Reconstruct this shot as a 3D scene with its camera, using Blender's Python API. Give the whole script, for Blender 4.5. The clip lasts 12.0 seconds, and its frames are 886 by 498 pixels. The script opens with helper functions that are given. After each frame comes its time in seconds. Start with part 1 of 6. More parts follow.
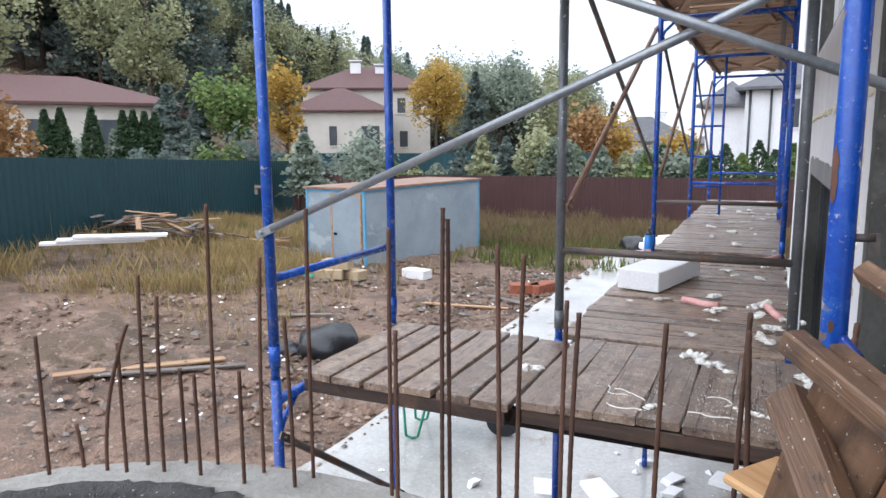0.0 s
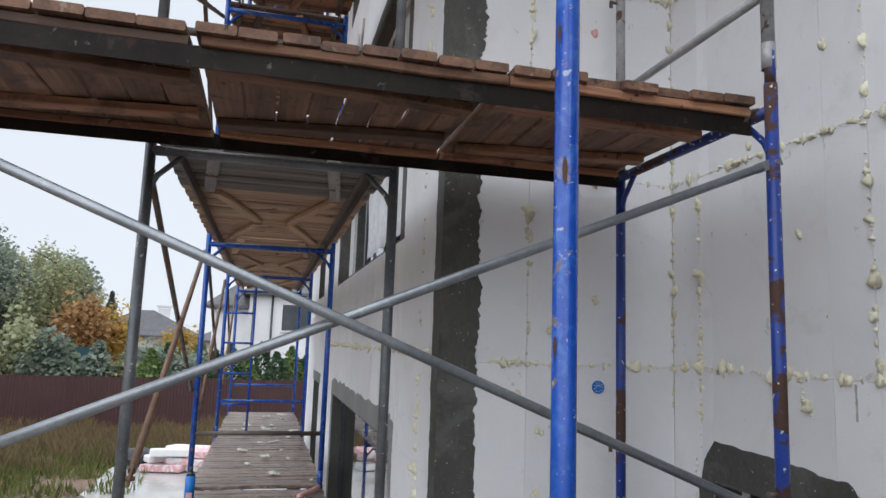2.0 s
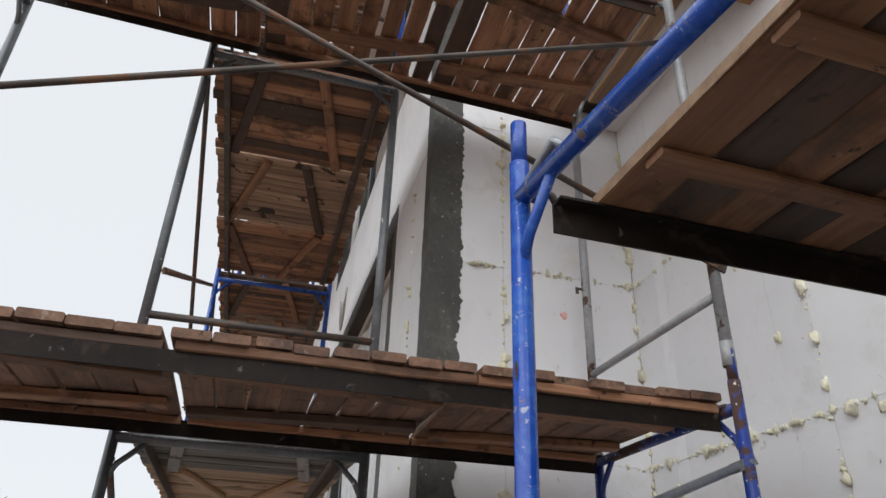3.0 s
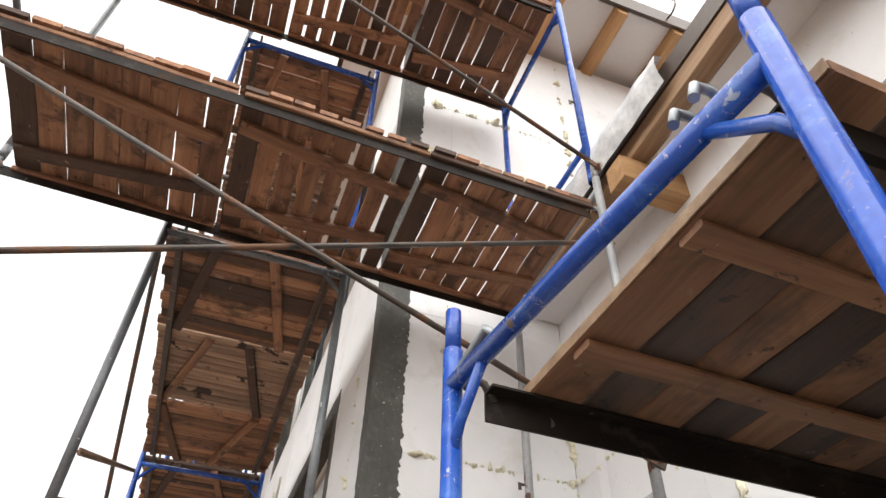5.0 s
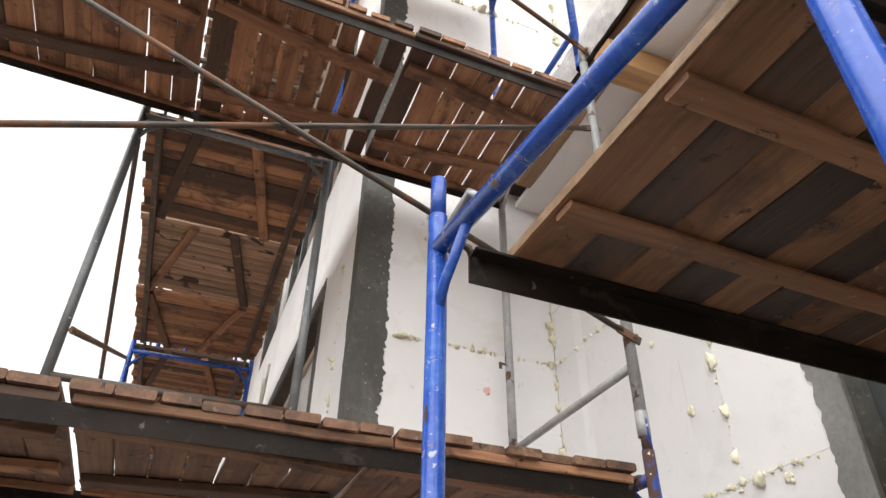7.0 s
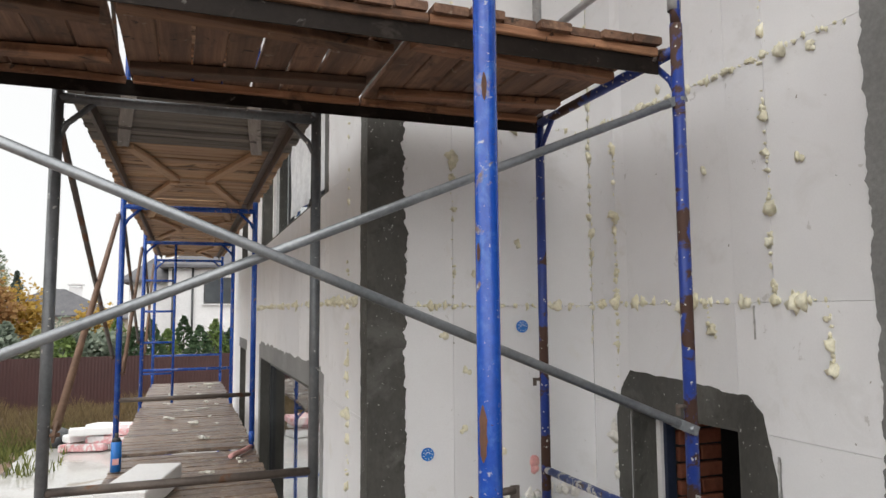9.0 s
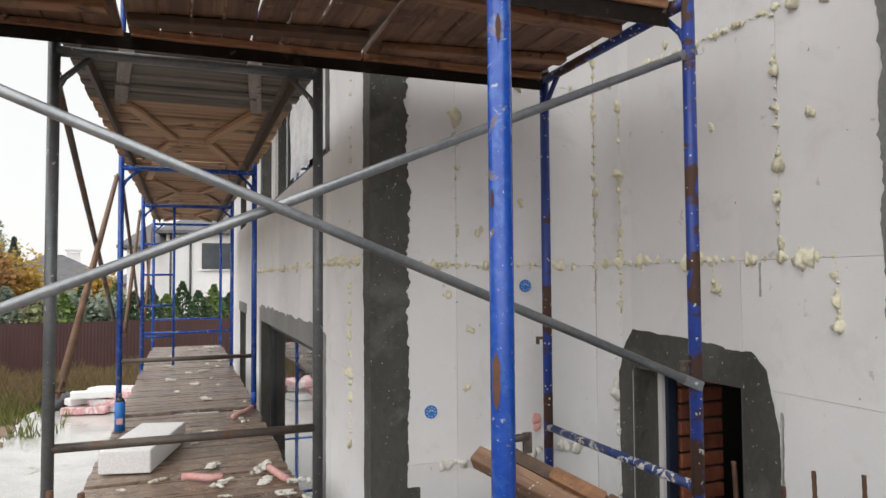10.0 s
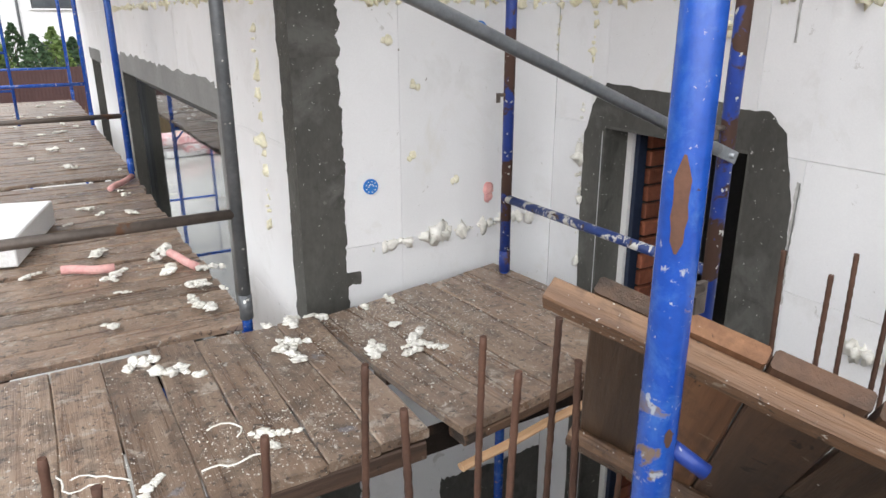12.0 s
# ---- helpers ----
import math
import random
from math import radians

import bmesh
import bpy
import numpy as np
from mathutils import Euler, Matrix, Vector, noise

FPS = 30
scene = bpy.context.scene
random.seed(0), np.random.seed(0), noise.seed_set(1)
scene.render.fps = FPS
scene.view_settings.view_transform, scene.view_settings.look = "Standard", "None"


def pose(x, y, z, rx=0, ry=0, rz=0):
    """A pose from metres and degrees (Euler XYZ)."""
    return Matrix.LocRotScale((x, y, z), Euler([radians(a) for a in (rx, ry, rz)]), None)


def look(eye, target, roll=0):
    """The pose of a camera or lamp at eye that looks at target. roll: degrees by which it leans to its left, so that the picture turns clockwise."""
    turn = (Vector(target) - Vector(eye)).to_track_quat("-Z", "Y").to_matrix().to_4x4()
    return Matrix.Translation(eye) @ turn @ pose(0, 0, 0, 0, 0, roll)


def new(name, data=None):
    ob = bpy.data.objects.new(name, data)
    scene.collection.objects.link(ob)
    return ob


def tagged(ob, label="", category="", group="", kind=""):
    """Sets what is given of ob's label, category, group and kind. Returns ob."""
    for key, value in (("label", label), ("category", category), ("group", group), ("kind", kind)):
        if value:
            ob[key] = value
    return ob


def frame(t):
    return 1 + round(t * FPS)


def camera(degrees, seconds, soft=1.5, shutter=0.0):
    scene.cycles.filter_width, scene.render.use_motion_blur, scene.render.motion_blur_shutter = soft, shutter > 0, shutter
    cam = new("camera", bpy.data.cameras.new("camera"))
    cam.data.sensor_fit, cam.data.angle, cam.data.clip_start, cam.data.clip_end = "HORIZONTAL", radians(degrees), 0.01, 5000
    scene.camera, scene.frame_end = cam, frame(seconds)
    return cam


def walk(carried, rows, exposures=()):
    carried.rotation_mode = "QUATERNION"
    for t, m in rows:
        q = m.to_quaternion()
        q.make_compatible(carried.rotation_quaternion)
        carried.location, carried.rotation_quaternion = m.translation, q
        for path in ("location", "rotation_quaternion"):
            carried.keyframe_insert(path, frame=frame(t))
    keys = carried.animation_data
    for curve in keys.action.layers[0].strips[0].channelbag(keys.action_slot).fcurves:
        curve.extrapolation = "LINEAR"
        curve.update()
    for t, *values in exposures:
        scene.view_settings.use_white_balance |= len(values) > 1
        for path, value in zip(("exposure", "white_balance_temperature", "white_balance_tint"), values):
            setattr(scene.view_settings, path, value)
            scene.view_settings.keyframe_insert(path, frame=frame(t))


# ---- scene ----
cam = camera(65.5, 12.0)
PATH = [
    (0, (0.257, 0.076, 1.912), (-0.59, 1.863, 1.609), -0.5),
    (0.5, (0.093, 0.196, 1.93), (-0.333, 2.126, 1.622), -0.2),
    (1, (-0.06, 0.224, 1.997), (-0.002, 2.201, 1.701), 0.7),
    (1.5, (-0.153, 0.225, 2.069), (0.222, 2.186, 1.956), 0.9),
    (2, (-0.117, 0.312, 2.168), (0.362, 2.235, 2.44), 2.0),
    (2.5, (-0.101, 0.317, 2.254), (0.386, 2.191, 2.757), 2.0),
    (3, (-0.096, 0.248, 2.313), (0.351, 1.952, 3.259), 2.1),
    (3.5, (-0.103, 0.207, 2.328), (0.293, 1.662, 3.642), 2.2),
    (5.5, (-0.057, 0.231, 2.291), (0.435, 1.588, 3.676), 1.5),
    (6, (-0.058, 0.229, 2.281), (0.445, 1.583, 3.664), 1.3),
    (6.5, (-0.059, 0.247, 2.263), (0.467, 1.636, 3.602), 1.0),
    (7, (-0.052, 0.265, 2.233), (0.53, 1.781, 3.4), 0.8),
    (7.5, (-0.05, 0.304, 2.191), (0.604, 1.992, 3.042), 0.9),
    (7.7, (-0.059, 0.312, 2.167), (0.615, 2.049, 2.894), 0.8),
    (9.3, (-0.134, 0.27, 2.056), (0.556, 2.142, 2.199), -0.5),
    (9.5, (-0.134, 0.273, 2.051), (0.56, 2.144, 2.187), -0.4),
    (10, (-0.148, 0.303, 2.033), (0.551, 2.175, 2.116), -0.4),
    (10.5, (-0.155, 0.354, 1.992), (0.548, 2.226, 1.947), -0.4),
    (11, (-0.153, 0.461, 1.932), (0.563, 2.302, 1.621), -0.3),
    (11.5, (-0.08, 0.785, 1.932), (0.738, 2.546, 1.454), -0.2),
    (12, (-0.162, 0.958, 2.022), (0.804, 2.592, 1.391), -0.1),
]
EXPOSURES = [(0, 0.8, 5800, 12), (1.0, 0.85, 5750, 12), (1.5, 0.5, 5850, 10), (2.0, 0.33, 5950, 10), (2.5, 0.43, 6150, 10), (3.0, 0.33, 6250, 10), (3.5, 0.6, 6300, 10), (5.5, 1.04, 6700, 10), (7.0, 1.0, 6700, 10), (7.5, 0.76, 6650, 10), (9.5, 0.52, 6600, 10), (10.5, 0.5, 6600, 10), (11.5, 1.0, 6400, 10), (12, 1.12, 6350, 10)]
walk(cam, [(t, look(eye, target, roll)) for t, eye, target, roll in PATH], EXPOSURES)

# ---- world and light ----
world = bpy.data.worlds.new("overcast")
scene.world = world
world.use_nodes = True
wn, wl = world.node_tree.nodes, world.node_tree.links
wn.clear()
sky = wn.new("ShaderNodeTexSky")
sky.sky_type, sky.sun_disc = "NISHITA", False
sky.sun_elevation, sky.sun_rotation = radians(40), radians(200)
haze = wn.new("ShaderNodeMix")
haze.data_type, haze.blend_type = "RGBA", "MIX"
haze.inputs["Factor"].default_value = 0.93
haze.inputs["B"].default_value = (9.6, 9.7, 9.7, 1)
bg = wn.new("ShaderNodeBackground")
bg.inputs["Strength"].default_value = 0.074
wout = wn.new("ShaderNodeOutputWorld")
wl.new(sky.outputs[0], haze.inputs["A"])
wl.new(haze.outputs["Result"], bg.inputs["Color"])
wl.new(bg.outputs[0], wout.inputs[0])
sun = new("sun", bpy.data.lights.new("sun", "SUN"))
sun.data.energy, sun.data.angle, sun.data.color = 2.55, radians(120), (1.0, 0.985, 0.96)
sun.matrix_world = look((0, 0, 0), (0.24, 0.46, -1.0))


# ---- materials ----
def surface(name, stops, scale=4.0, stretch=(1, 1, 1), rough=(0.6, 0.85), metal=0.0, bump=0.3, fine=40.0,
            wear=None, specks=None, vary=0.25, spec=0.5, bump_size=0.01, duo=None, gmix=0.7, stain=None, gc=(0.76, 1.16), layers=()):
    """Procedural surface: a coarse noise over a colour ramp, a fine grain, optional worn patches and specks, a bump."""
    m = bpy.data.materials.new(name)
    m.use_nodes = True
    n, l = m.node_tree.nodes, m.node_tree.links
    b = n["Principled BSDF"]
    co, info = n.new("ShaderNodeTexCoord"), n.new("ShaderNodeObjectInfo")
    off = n.new("ShaderNodeVectorMath")
    off.operation = "MULTIPLY_ADD"
    comb = n.new("ShaderNodeCombineXYZ")
    for i in range(3):
        l.new(info.outputs["Random"], comb.inputs[i])
    off.inputs[1].default_value = (37.0, 23.0, 51.0)
    l.new(comb.outputs[0], off.inputs[0])
    l.new(co.outputs["Object"], off.inputs[2])
    mp = n.new("ShaderNodeMapping")
    mp.inputs["Scale"].default_value = stretch
    l.new(off.outputs[0], mp.inputs["Vector"])

    def noise_tex(s, detail=6.0, r=0.6, dist=0.0, vec=mp):
        t = n.new("ShaderNodeTexNoise")
        t.inputs["Scale"].default_value, t.inputs["Detail"].default_value = s, detail
        t.inputs["Roughness"].default_value, t.inputs["Distortion"].default_value = r, dist
        l.new(vec.outputs[0], t.inputs["Vector"])
        return t

    def ramp(src, points):
        r = n.new("ShaderNodeValToRGB")
        while len(r.color_ramp.elements) < len(points):
            r.color_ramp.elements.new(0.5)
        for e, (p, c) in zip(r.color_ramp.elements, points):
            e.position, e.color = p, (*c, 1) if len(c) == 3 else c
        l.new(src, r.inputs[0])
        return r

    def mix(fac, a, c, mode="MIX"):
        x = n.new("ShaderNodeMix")
        x.data_type, x.blend_type = "RGBA", mode
        for sock, v in ((x.inputs["Factor"], fac), (x.inputs["A"], a), (x.inputs["B"], c)):
            if hasattr(v, "is_linked"):
                l.new(v, sock)
            else:
                sock.default_value = v if isinstance(v, float) else (*v, 1)
        return x.outputs["Result"]

    coarse, grain = noise_tex(scale, 5.0, 0.6, 0.3), noise_tex(fine, 4.0, 0.7)
    col = ramp(coarse.outputs["Fac"], stops).outputs["Color"]
    g = ramp(grain.outputs["Fac"], [(0.3, (gc[0],) * 3), (0.7, (gc[1],) * 3)]).outputs["Color"]
    col = mix(gmix, col, g, "MULTIPLY")
    if vary:
        v = ramp(info.outputs["Random"], [(0.0, (1 - vary,) * 3), (1.0, (1 + vary,) * 3)]).outputs["Color"]
        col = mix(1.0, col, v, "MULTIPLY")
    if stain:
        stcol, stscale, stlevel = stain
        stt = noise_tex(stscale, 7.0, 0.68, 0.6, off)
        stf = ramp(stt.outputs["Fac"], [(stlevel, (0, 0, 0)), (stlevel + 0.16, (0.85, 0.85, 0.85))]).outputs["Color"]
        col = mix(stf, col, stcol)
    if duo:
        dcol, share = duo
        df = ramp(info.outputs["Random"], [(share - 0.02, (0.8, 0.8, 0.8)), (share + 0.02, (0, 0, 0))]).outputs["Color"]
        col = mix(df, col, mix(0.6, dcol, g, "MULTIPLY"))
    height = grain.outputs["Fac"]
    rsrc = coarse.outputs["Fac"]
    if wear:
        wcol, wscale, wlevel = wear
        wt = noise_tex(wscale, 6.0, 0.62, 0.4, off)
        wf = ramp(wt.outputs["Fac"], [(wlevel, (0, 0, 0)), (wlevel + 0.035, (1, 1, 1))]).outputs["Color"]
        col = mix(wf, col, wcol)
        rsrc = wf
    for lcol, lscale, level, width, amount in layers:
        lt = noise_tex(lscale, 8.0, 0.66, 0.5, off)
        lf = ramp(lt.outputs["Fac"], [(level, (0, 0, 0)), (level + width, (amount,) * 3)]).outputs["Color"]
        col = mix(lf, col, lcol)
    if specks:
        scol, sscale, slevel = specks
        st = noise_tex(sscale, 2.0, 0.5, 0.0, off)
        sf = ramp(st.outputs["Fac"], [(slevel, (0, 0, 0)), (slevel + 0.02, (1, 1, 1))]).outputs["Color"]
        col = mix(sf, col, scol)
    l.new(col, b.inputs["Base Color"])
    mr = n.new("ShaderNodeMapRange")
    mr.inputs["To Min"].default_value, mr.inputs["To Max"].default_value = rough
    l.new(rsrc, mr.inputs["Value"])
    l.new(mr.outputs[0], b.inputs["Roughness"])
    b.inputs["Metallic"].default_value = metal
    b.inputs["Specular IOR Level"].default_value = spec
    if bump:
        bp = n.new("ShaderNodeBump")
        bp.inputs["Strength"].default_value, bp.inputs["Distance"].default_value = bump, bump_size
        l.new(height, bp.inputs["Height"])
        l.new(bp.outputs[0], b.inputs["Normal"])
    return m


RUST = (0.10, 0.045, 0.025)
M_BLUE = surface("blue_paint", [(0.3, (0.010, 0.055, 0.32)), (0.7, (0.017, 0.088, 0.43))], 3, rough=(0.25, 0.7), bump=0.2,
                 wear=((0.17, 0.12, 0.09), 17, 0.635), layers=(((0.24, 0.21, 0.20), 9, 0.625, 0.04, 0.6), ((0.05, 0.15, 0.46), 16, 0.52, 0.14, 0.7), ((0.38, 0.42, 0.47), 34, 0.635, 0.03, 0.8), ((0.42, 0.45, 0.48), 105, 0.66, 0.02, 0.8), ((0.05, 0.04, 0.045), 60, 0.66, 0.02, 0.8)), vary=0.12, fine=60, bump_size=0.003)
M_LEDGER_BROWN = surface("brown_rusted_angle", [(0.3, (0.055, 0.038, 0.03)), (0.7, (0.14, 0.10, 0.078))], 5, rough=(0.5, 0.85), bump=0.3, wear=((0.22, 0.19, 0.16), 14, 0.60), vary=0.2, fine=50, bump_size=0.004)
M_BLUE_WORN = surface("worn_blue_paint", [(0.3, (0.014, 0.035, 0.20)), (0.7, (0.02, 0.06, 0.33))], 3, rough=(0.4, 0.8), bump=0.25,
                      wear=((0.07, 0.035, 0.025), 6, 0.52), specks=((0.6, 0.6, 0.55), 45, 0.67), vary=0.15, fine=60, bump_size=0.003)
M_SPATTER = surface("spattered_blue_tube", [(0.3, (0.015, 0.035, 0.14)), (0.7, (0.02, 0.055, 0.24))], 6, rough=(0.4, 0.8), bump=0.5,
                    wear=((0.58, 0.57, 0.53), 26, 0.53), specks=((0.06, 0.03, 0.02), 40, 0.64), vary=0.1, fine=60, bump_size=0.004)
M_GREY_TUBE = surface("grey_tube", [(0.3, (0.10, 0.11, 0.12)), (0.7, (0.19, 0.20, 0.21))], 5, rough=(0.4, 0.7), metal=0.3, bump=0.2,
                      wear=(RUST, 7, 0.66), specks=((0.6, 0.6, 0.57), 50, 0.70), vary=0.15, fine=60, bump_size=0.003)
M_GALV = surface("galvanised_tube", [(0.3, (0.24, 0.26, 0.28)), (0.7, (0.38, 0.40, 0.42))], 6, rough=(0.35, 0.6), metal=0.55, bump=0.15,
                 wear=((0.13, 0.09, 0.07), 5, 0.68), vary=0.1, fine=70, bump_size=0.003)
M_RUSTTUBE = surface("rusty_tube", [(0.3, (0.06, 0.05, 0.045)), (0.7, (0.15, 0.12, 0.10))], 6, rough=(0.5, 0.8), metal=0.3, bump=0.3,
                     wear=((0.17, 0.09, 0.055), 6, 0.55), vary=0.25, fine=60, bump_size=0.003)
M_PALE_TUBE = surface("pale_spattered_tube", [(0.3, (0.22, 0.23, 0.24)), (0.7, (0.42, 0.42, 0.42))], 6, rough=(0.5, 0.8), metal=0.2, bump=0.3,
                      wear=((0.12, 0.07, 0.05), 8, 0.60), vary=0.1, fine=60, bump_size=0.003)
M_LEDGER = surface("black_steel", [(0.3, (0.010, 0.008, 0.007)), (0.7, (0.024, 0.018, 0.015))], 4, rough=(0.45, 0.8), metal=0.0, spec=0.10, bump=0.4,
                   layers=(((0.055, 0.045, 0.038), 8, 0.58, 0.06, 0.6), ((0.17, 0.16, 0.15), 26, 0.665, 0.03, 0.6)), wear=((0.05, 0.032, 0.024), 5, 0.62), vary=0.2, fine=50, bump_size=0.004)
M_REBAR = surface("rusty_rebar", [(0.3, (0.065, 0.032, 0.022)), (0.7, (0.13, 0.065, 0.042))], 10, rough=(0.6, 0.9), metal=0.2, bump=0.4, fine=120, bump_size=0.002)
WOODX = (0.55, 9, 9)
M_WOOD_WET = surface("wet_deck_wood", [(0.25, (0.16, 0.105, 0.074)), (0.5, (0.26, 0.18, 0.128)), (0.75, (0.37, 0.28, 0.21))], 2.0, WOODX, (0.13, 0.5), bump=0.6, fine=9,
                     specks=((0.56, 0.54, 0.50), 210, 0.70), vary=0.26, bump_size=0.005, gc=(0.8, 1.12),
                     layers=(((0.075, 0.055, 0.043), 13, 0.50, 0.10, 0.6), ((0.42, 0.37, 0.315), 12, 0.575, 0.06, 0.6), ((0.17, 0.20, 0.25), 7, 0.665, 0.03, 0.5),
                             ((0.04, 0.03, 0.026), 46, 0.575, 0.04, 0.85), ((0.52, 0.49, 0.45), 30, 0.64, 0.02, 0.8), ((0.5, 0.47, 0.43), 90, 0.645, 0.02, 0.8)))
M_WOOD_UNDER = surface("brown_underside_wood", [(0.25, (0.12, 0.056, 0.030)), (0.5, (0.265, 0.127, 0.068)), (0.78, (0.42, 0.235, 0.13))], 1.6, WOODX, (0.6, 0.9), bump=0.5, fine=9,
                       vary=0.45, gc=(0.62, 1.2), bump_size=0.006, duo=((0.06, 0.036, 0.026), 0.18),
                       layers=(((0.045, 0.026, 0.018), 5, 0.52, 0.12, 0.75), ((0.025, 0.016, 0.012), 17, 0.635, 0.03, 0.85), ((0.36, 0.27, 0.19), 13, 0.645, 0.03, 0.55), ((0.45, 0.40, 0.34), 60, 0.69, 0.02, 0.6)))
M_WOOD_DECK = surface("dull_brown_deck_wood", [(0.25, (0.085, 0.045, 0.029)), (0.5, (0.19, 0.10, 0.062)), (0.78, (0.31, 0.185, 0.118))], 1.6, WOODX, (0.6, 0.9), bump=0.5, fine=9, vary=0.2, gc=(0.62, 1.2), bump_size=0.006,
                      layers=(((0.045, 0.028, 0.021), 5, 0.52, 0.12, 0.75), ((0.025, 0.017, 0.013), 17, 0.63, 0.03, 0.85), ((0.33, 0.27, 0.21), 13, 0.645, 0.03, 0.55)))
M_WOOD_PORCH = surface("porch_deck_wood", [(0.25, (0.090, 0.042, 0.021)), (0.5, (0.185, 0.088, 0.043)), (0.78, (0.29, 0.15, 0.076))], 1.4, WOODX, (0.5, 0.85), bump=0.5, fine=8, vary=0.3, gc=(0.68, 1.18), bump_size=0.006,
                       layers=(((0.05, 0.028, 0.018), 4, 0.53, 0.14, 0.75), ((0.022, 0.014, 0.011), 16, 0.63, 0.03, 0.85), ((0.30, 0.22, 0.15), 14, 0.65, 0.03, 0.5), ((0.48, 0.44, 0.38), 55, 0.69, 0.02, 0.6)))
M_WOOD_TARRED = surface("blackened_deck_wood", [(0.25, (0.022, 0.014, 0.010)), (0.5, (0.055, 0.033, 0.023)), (0.78, (0.12, 0.066, 0.040))], 1.4, WOODX, (0.45, 0.8), bump=0.5, fine=8, vary=0.3, gc=(0.62, 1.2), bump_size=0.006,
                        layers=(((0.14, 0.072, 0.040), 3.2, 0.53, 0.12, 0.6), ((0.016, 0.011, 0.009), 14, 0.61, 0.04, 0.85), ((0.28, 0.22, 0.16), 18, 0.665, 0.03, 0.5)))
M_WOOD_SLATE = surface("grey_deck_wood", [(0.25, (0.07, 0.062, 0.054)), (0.5, (0.145, 0.128, 0.108)), (0.78, (0.26, 0.22, 0.18))], 2.4, WOODX, (0.5, 0.85), bump=0.6, fine=10, vary=0.3, gc=(0.5, 1.3), bump_size=0.008)
M_WOOD_RED = surface("worn_red_brown_wood", [(0.25, (0.14, 0.08, 0.05)), (0.5, (0.28, 0.17, 0.11)), (0.78, (0.46, 0.33, 0.22))], 2.6, WOODX, (0.6, 0.9), bump=0.6, fine=10,
                     wear=((0.045, 0.028, 0.02), 5.0, 0.60), vary=0.4, gc=(0.5, 1.3), bump_size=0.008)
M_BROWN_ROD = surface("brown_rusted_rod", [(0.3, (0.13, 0.075, 0.05)), (0.7, (0.24, 0.15, 0.10))], 6, rough=(0.5, 0.8), metal=0.2, bump=0.3, vary=0.15, fine=60, bump_size=0.003)
M_WOOD_TAN = surface("tan_wood", [(0.25, (0.21, 0.12, 0.064)), (0.5, (0.37, 0.225, 0.125)), (0.78, (0.53, 0.36, 0.215))], 2.0, WOODX, (0.6, 0.9), bump=0.5, fine=10,
                     wear=((0.07, 0.045, 0.03), 3.0, 0.64), vary=0.3, bump_size=0.006)
M_WOOD_GREY = surface("weathered_wood", [(0.25, (0.10, 0.085, 0.075)), (0.5, (0.20, 0.17, 0.15)), (0.78, (0.33, 0.29, 0.25))], 2.4, WOODX, (0.5, 0.85), bump=0.5, fine=10,
                      wear=((0.05, 0.04, 0.035), 4.0, 0.62), specks=((0.72, 0.71, 0.68), 60, 0.70), vary=0.3, bump_size=0.006)
M_WOOD_OLD = surface("old_batten_wood", [(0.25, (0.035, 0.021, 0.014)), (0.5, (0.105, 0.06, 0.036)), (0.78, (0.20, 0.12, 0.072))], 2.2, WOODX, (0.5, 0.85), bump=0.6, fine=10,
                     wear=((0.035, 0.025, 0.02), 4.0, 0.60), specks=((0.72, 0.71, 0.67), 70, 0.74), vary=0.3, bump_size=0.008)
M_WOOD_NEW = surface("fresh_rafter_wood", [(0.25, (0.32, 0.16, 0.065)), (0.5, (0.46, 0.26, 0.115)), (0.78, (0.56, 0.36, 0.18))], 2.0, WOODX, (0.6, 0.85), bump=0.3, fine=10, vary=0.2, bump_size=0.004)
M_EPS = surface("white_foam_board", [(0.3, (0.74, 0.74, 0.75)), (0.7, (0.82, 0.82, 0.83))], 1.4, rough=(0.75, 0.9), bump=0.04, fine=160,
                specks=((0.30, 0.28, 0.25), 26, 0.775), stain=((0.68, 0.66, 0.61), 2.6, 0.60), vary=0.035, bump_size=0.002, gmix=0.12,
                layers=(((0.60, 0.59, 0.57), 3.5, 0.56, 0.16, 0.45), ((0.42, 0.40, 0.37), 12, 0.66, 0.03, 0.5), ((0.22, 0.21, 0.20), 55, 0.70, 0.02, 0.7)))
M_EPS_CLEAN = surface("clean_foam", [(0.3, (0.80, 0.80, 0.80)), (0.7, (0.86, 0.86, 0.86))], 3, rough=(0.8, 0.95), bump=0.3, fine=140, vary=0.03, bump_size=0.003)
M_PUFOAM = surface("yellowish_foam", [(0.3, (0.70, 0.66, 0.47)), (0.7, (0.83, 0.805, 0.66))], 9, rough=(0.6, 0.85), bump=0.5, fine=70, vary=0.12, bump_size=0.004)
M_FOAM_WHITE = surface("off_white_foam", [(0.3, (0.72, 0.70, 0.63)), (0.7, (0.86, 0.845, 0.80))], 14, rough=(0.6, 0.85), bump=0.6, fine=60, vary=0.1, bump_size=0.005)
M_CRUMB = surface("dirty_foam_crumbs", [(0.3, (0.46, 0.44, 0.39)), (0.7, (0.72, 0.70, 0.65))], 60, rough=(0.7, 0.9), bump=0, fine=200, vary=0)
M_PINK = surface("pink_foam", [(0.3, (0.70, 0.32, 0.31)), (0.7, (0.82, 0.52, 0.48))], 12, rough=(0.6, 0.85), bump=0.6, fine=60, vary=0.1, bump_size=0.005)
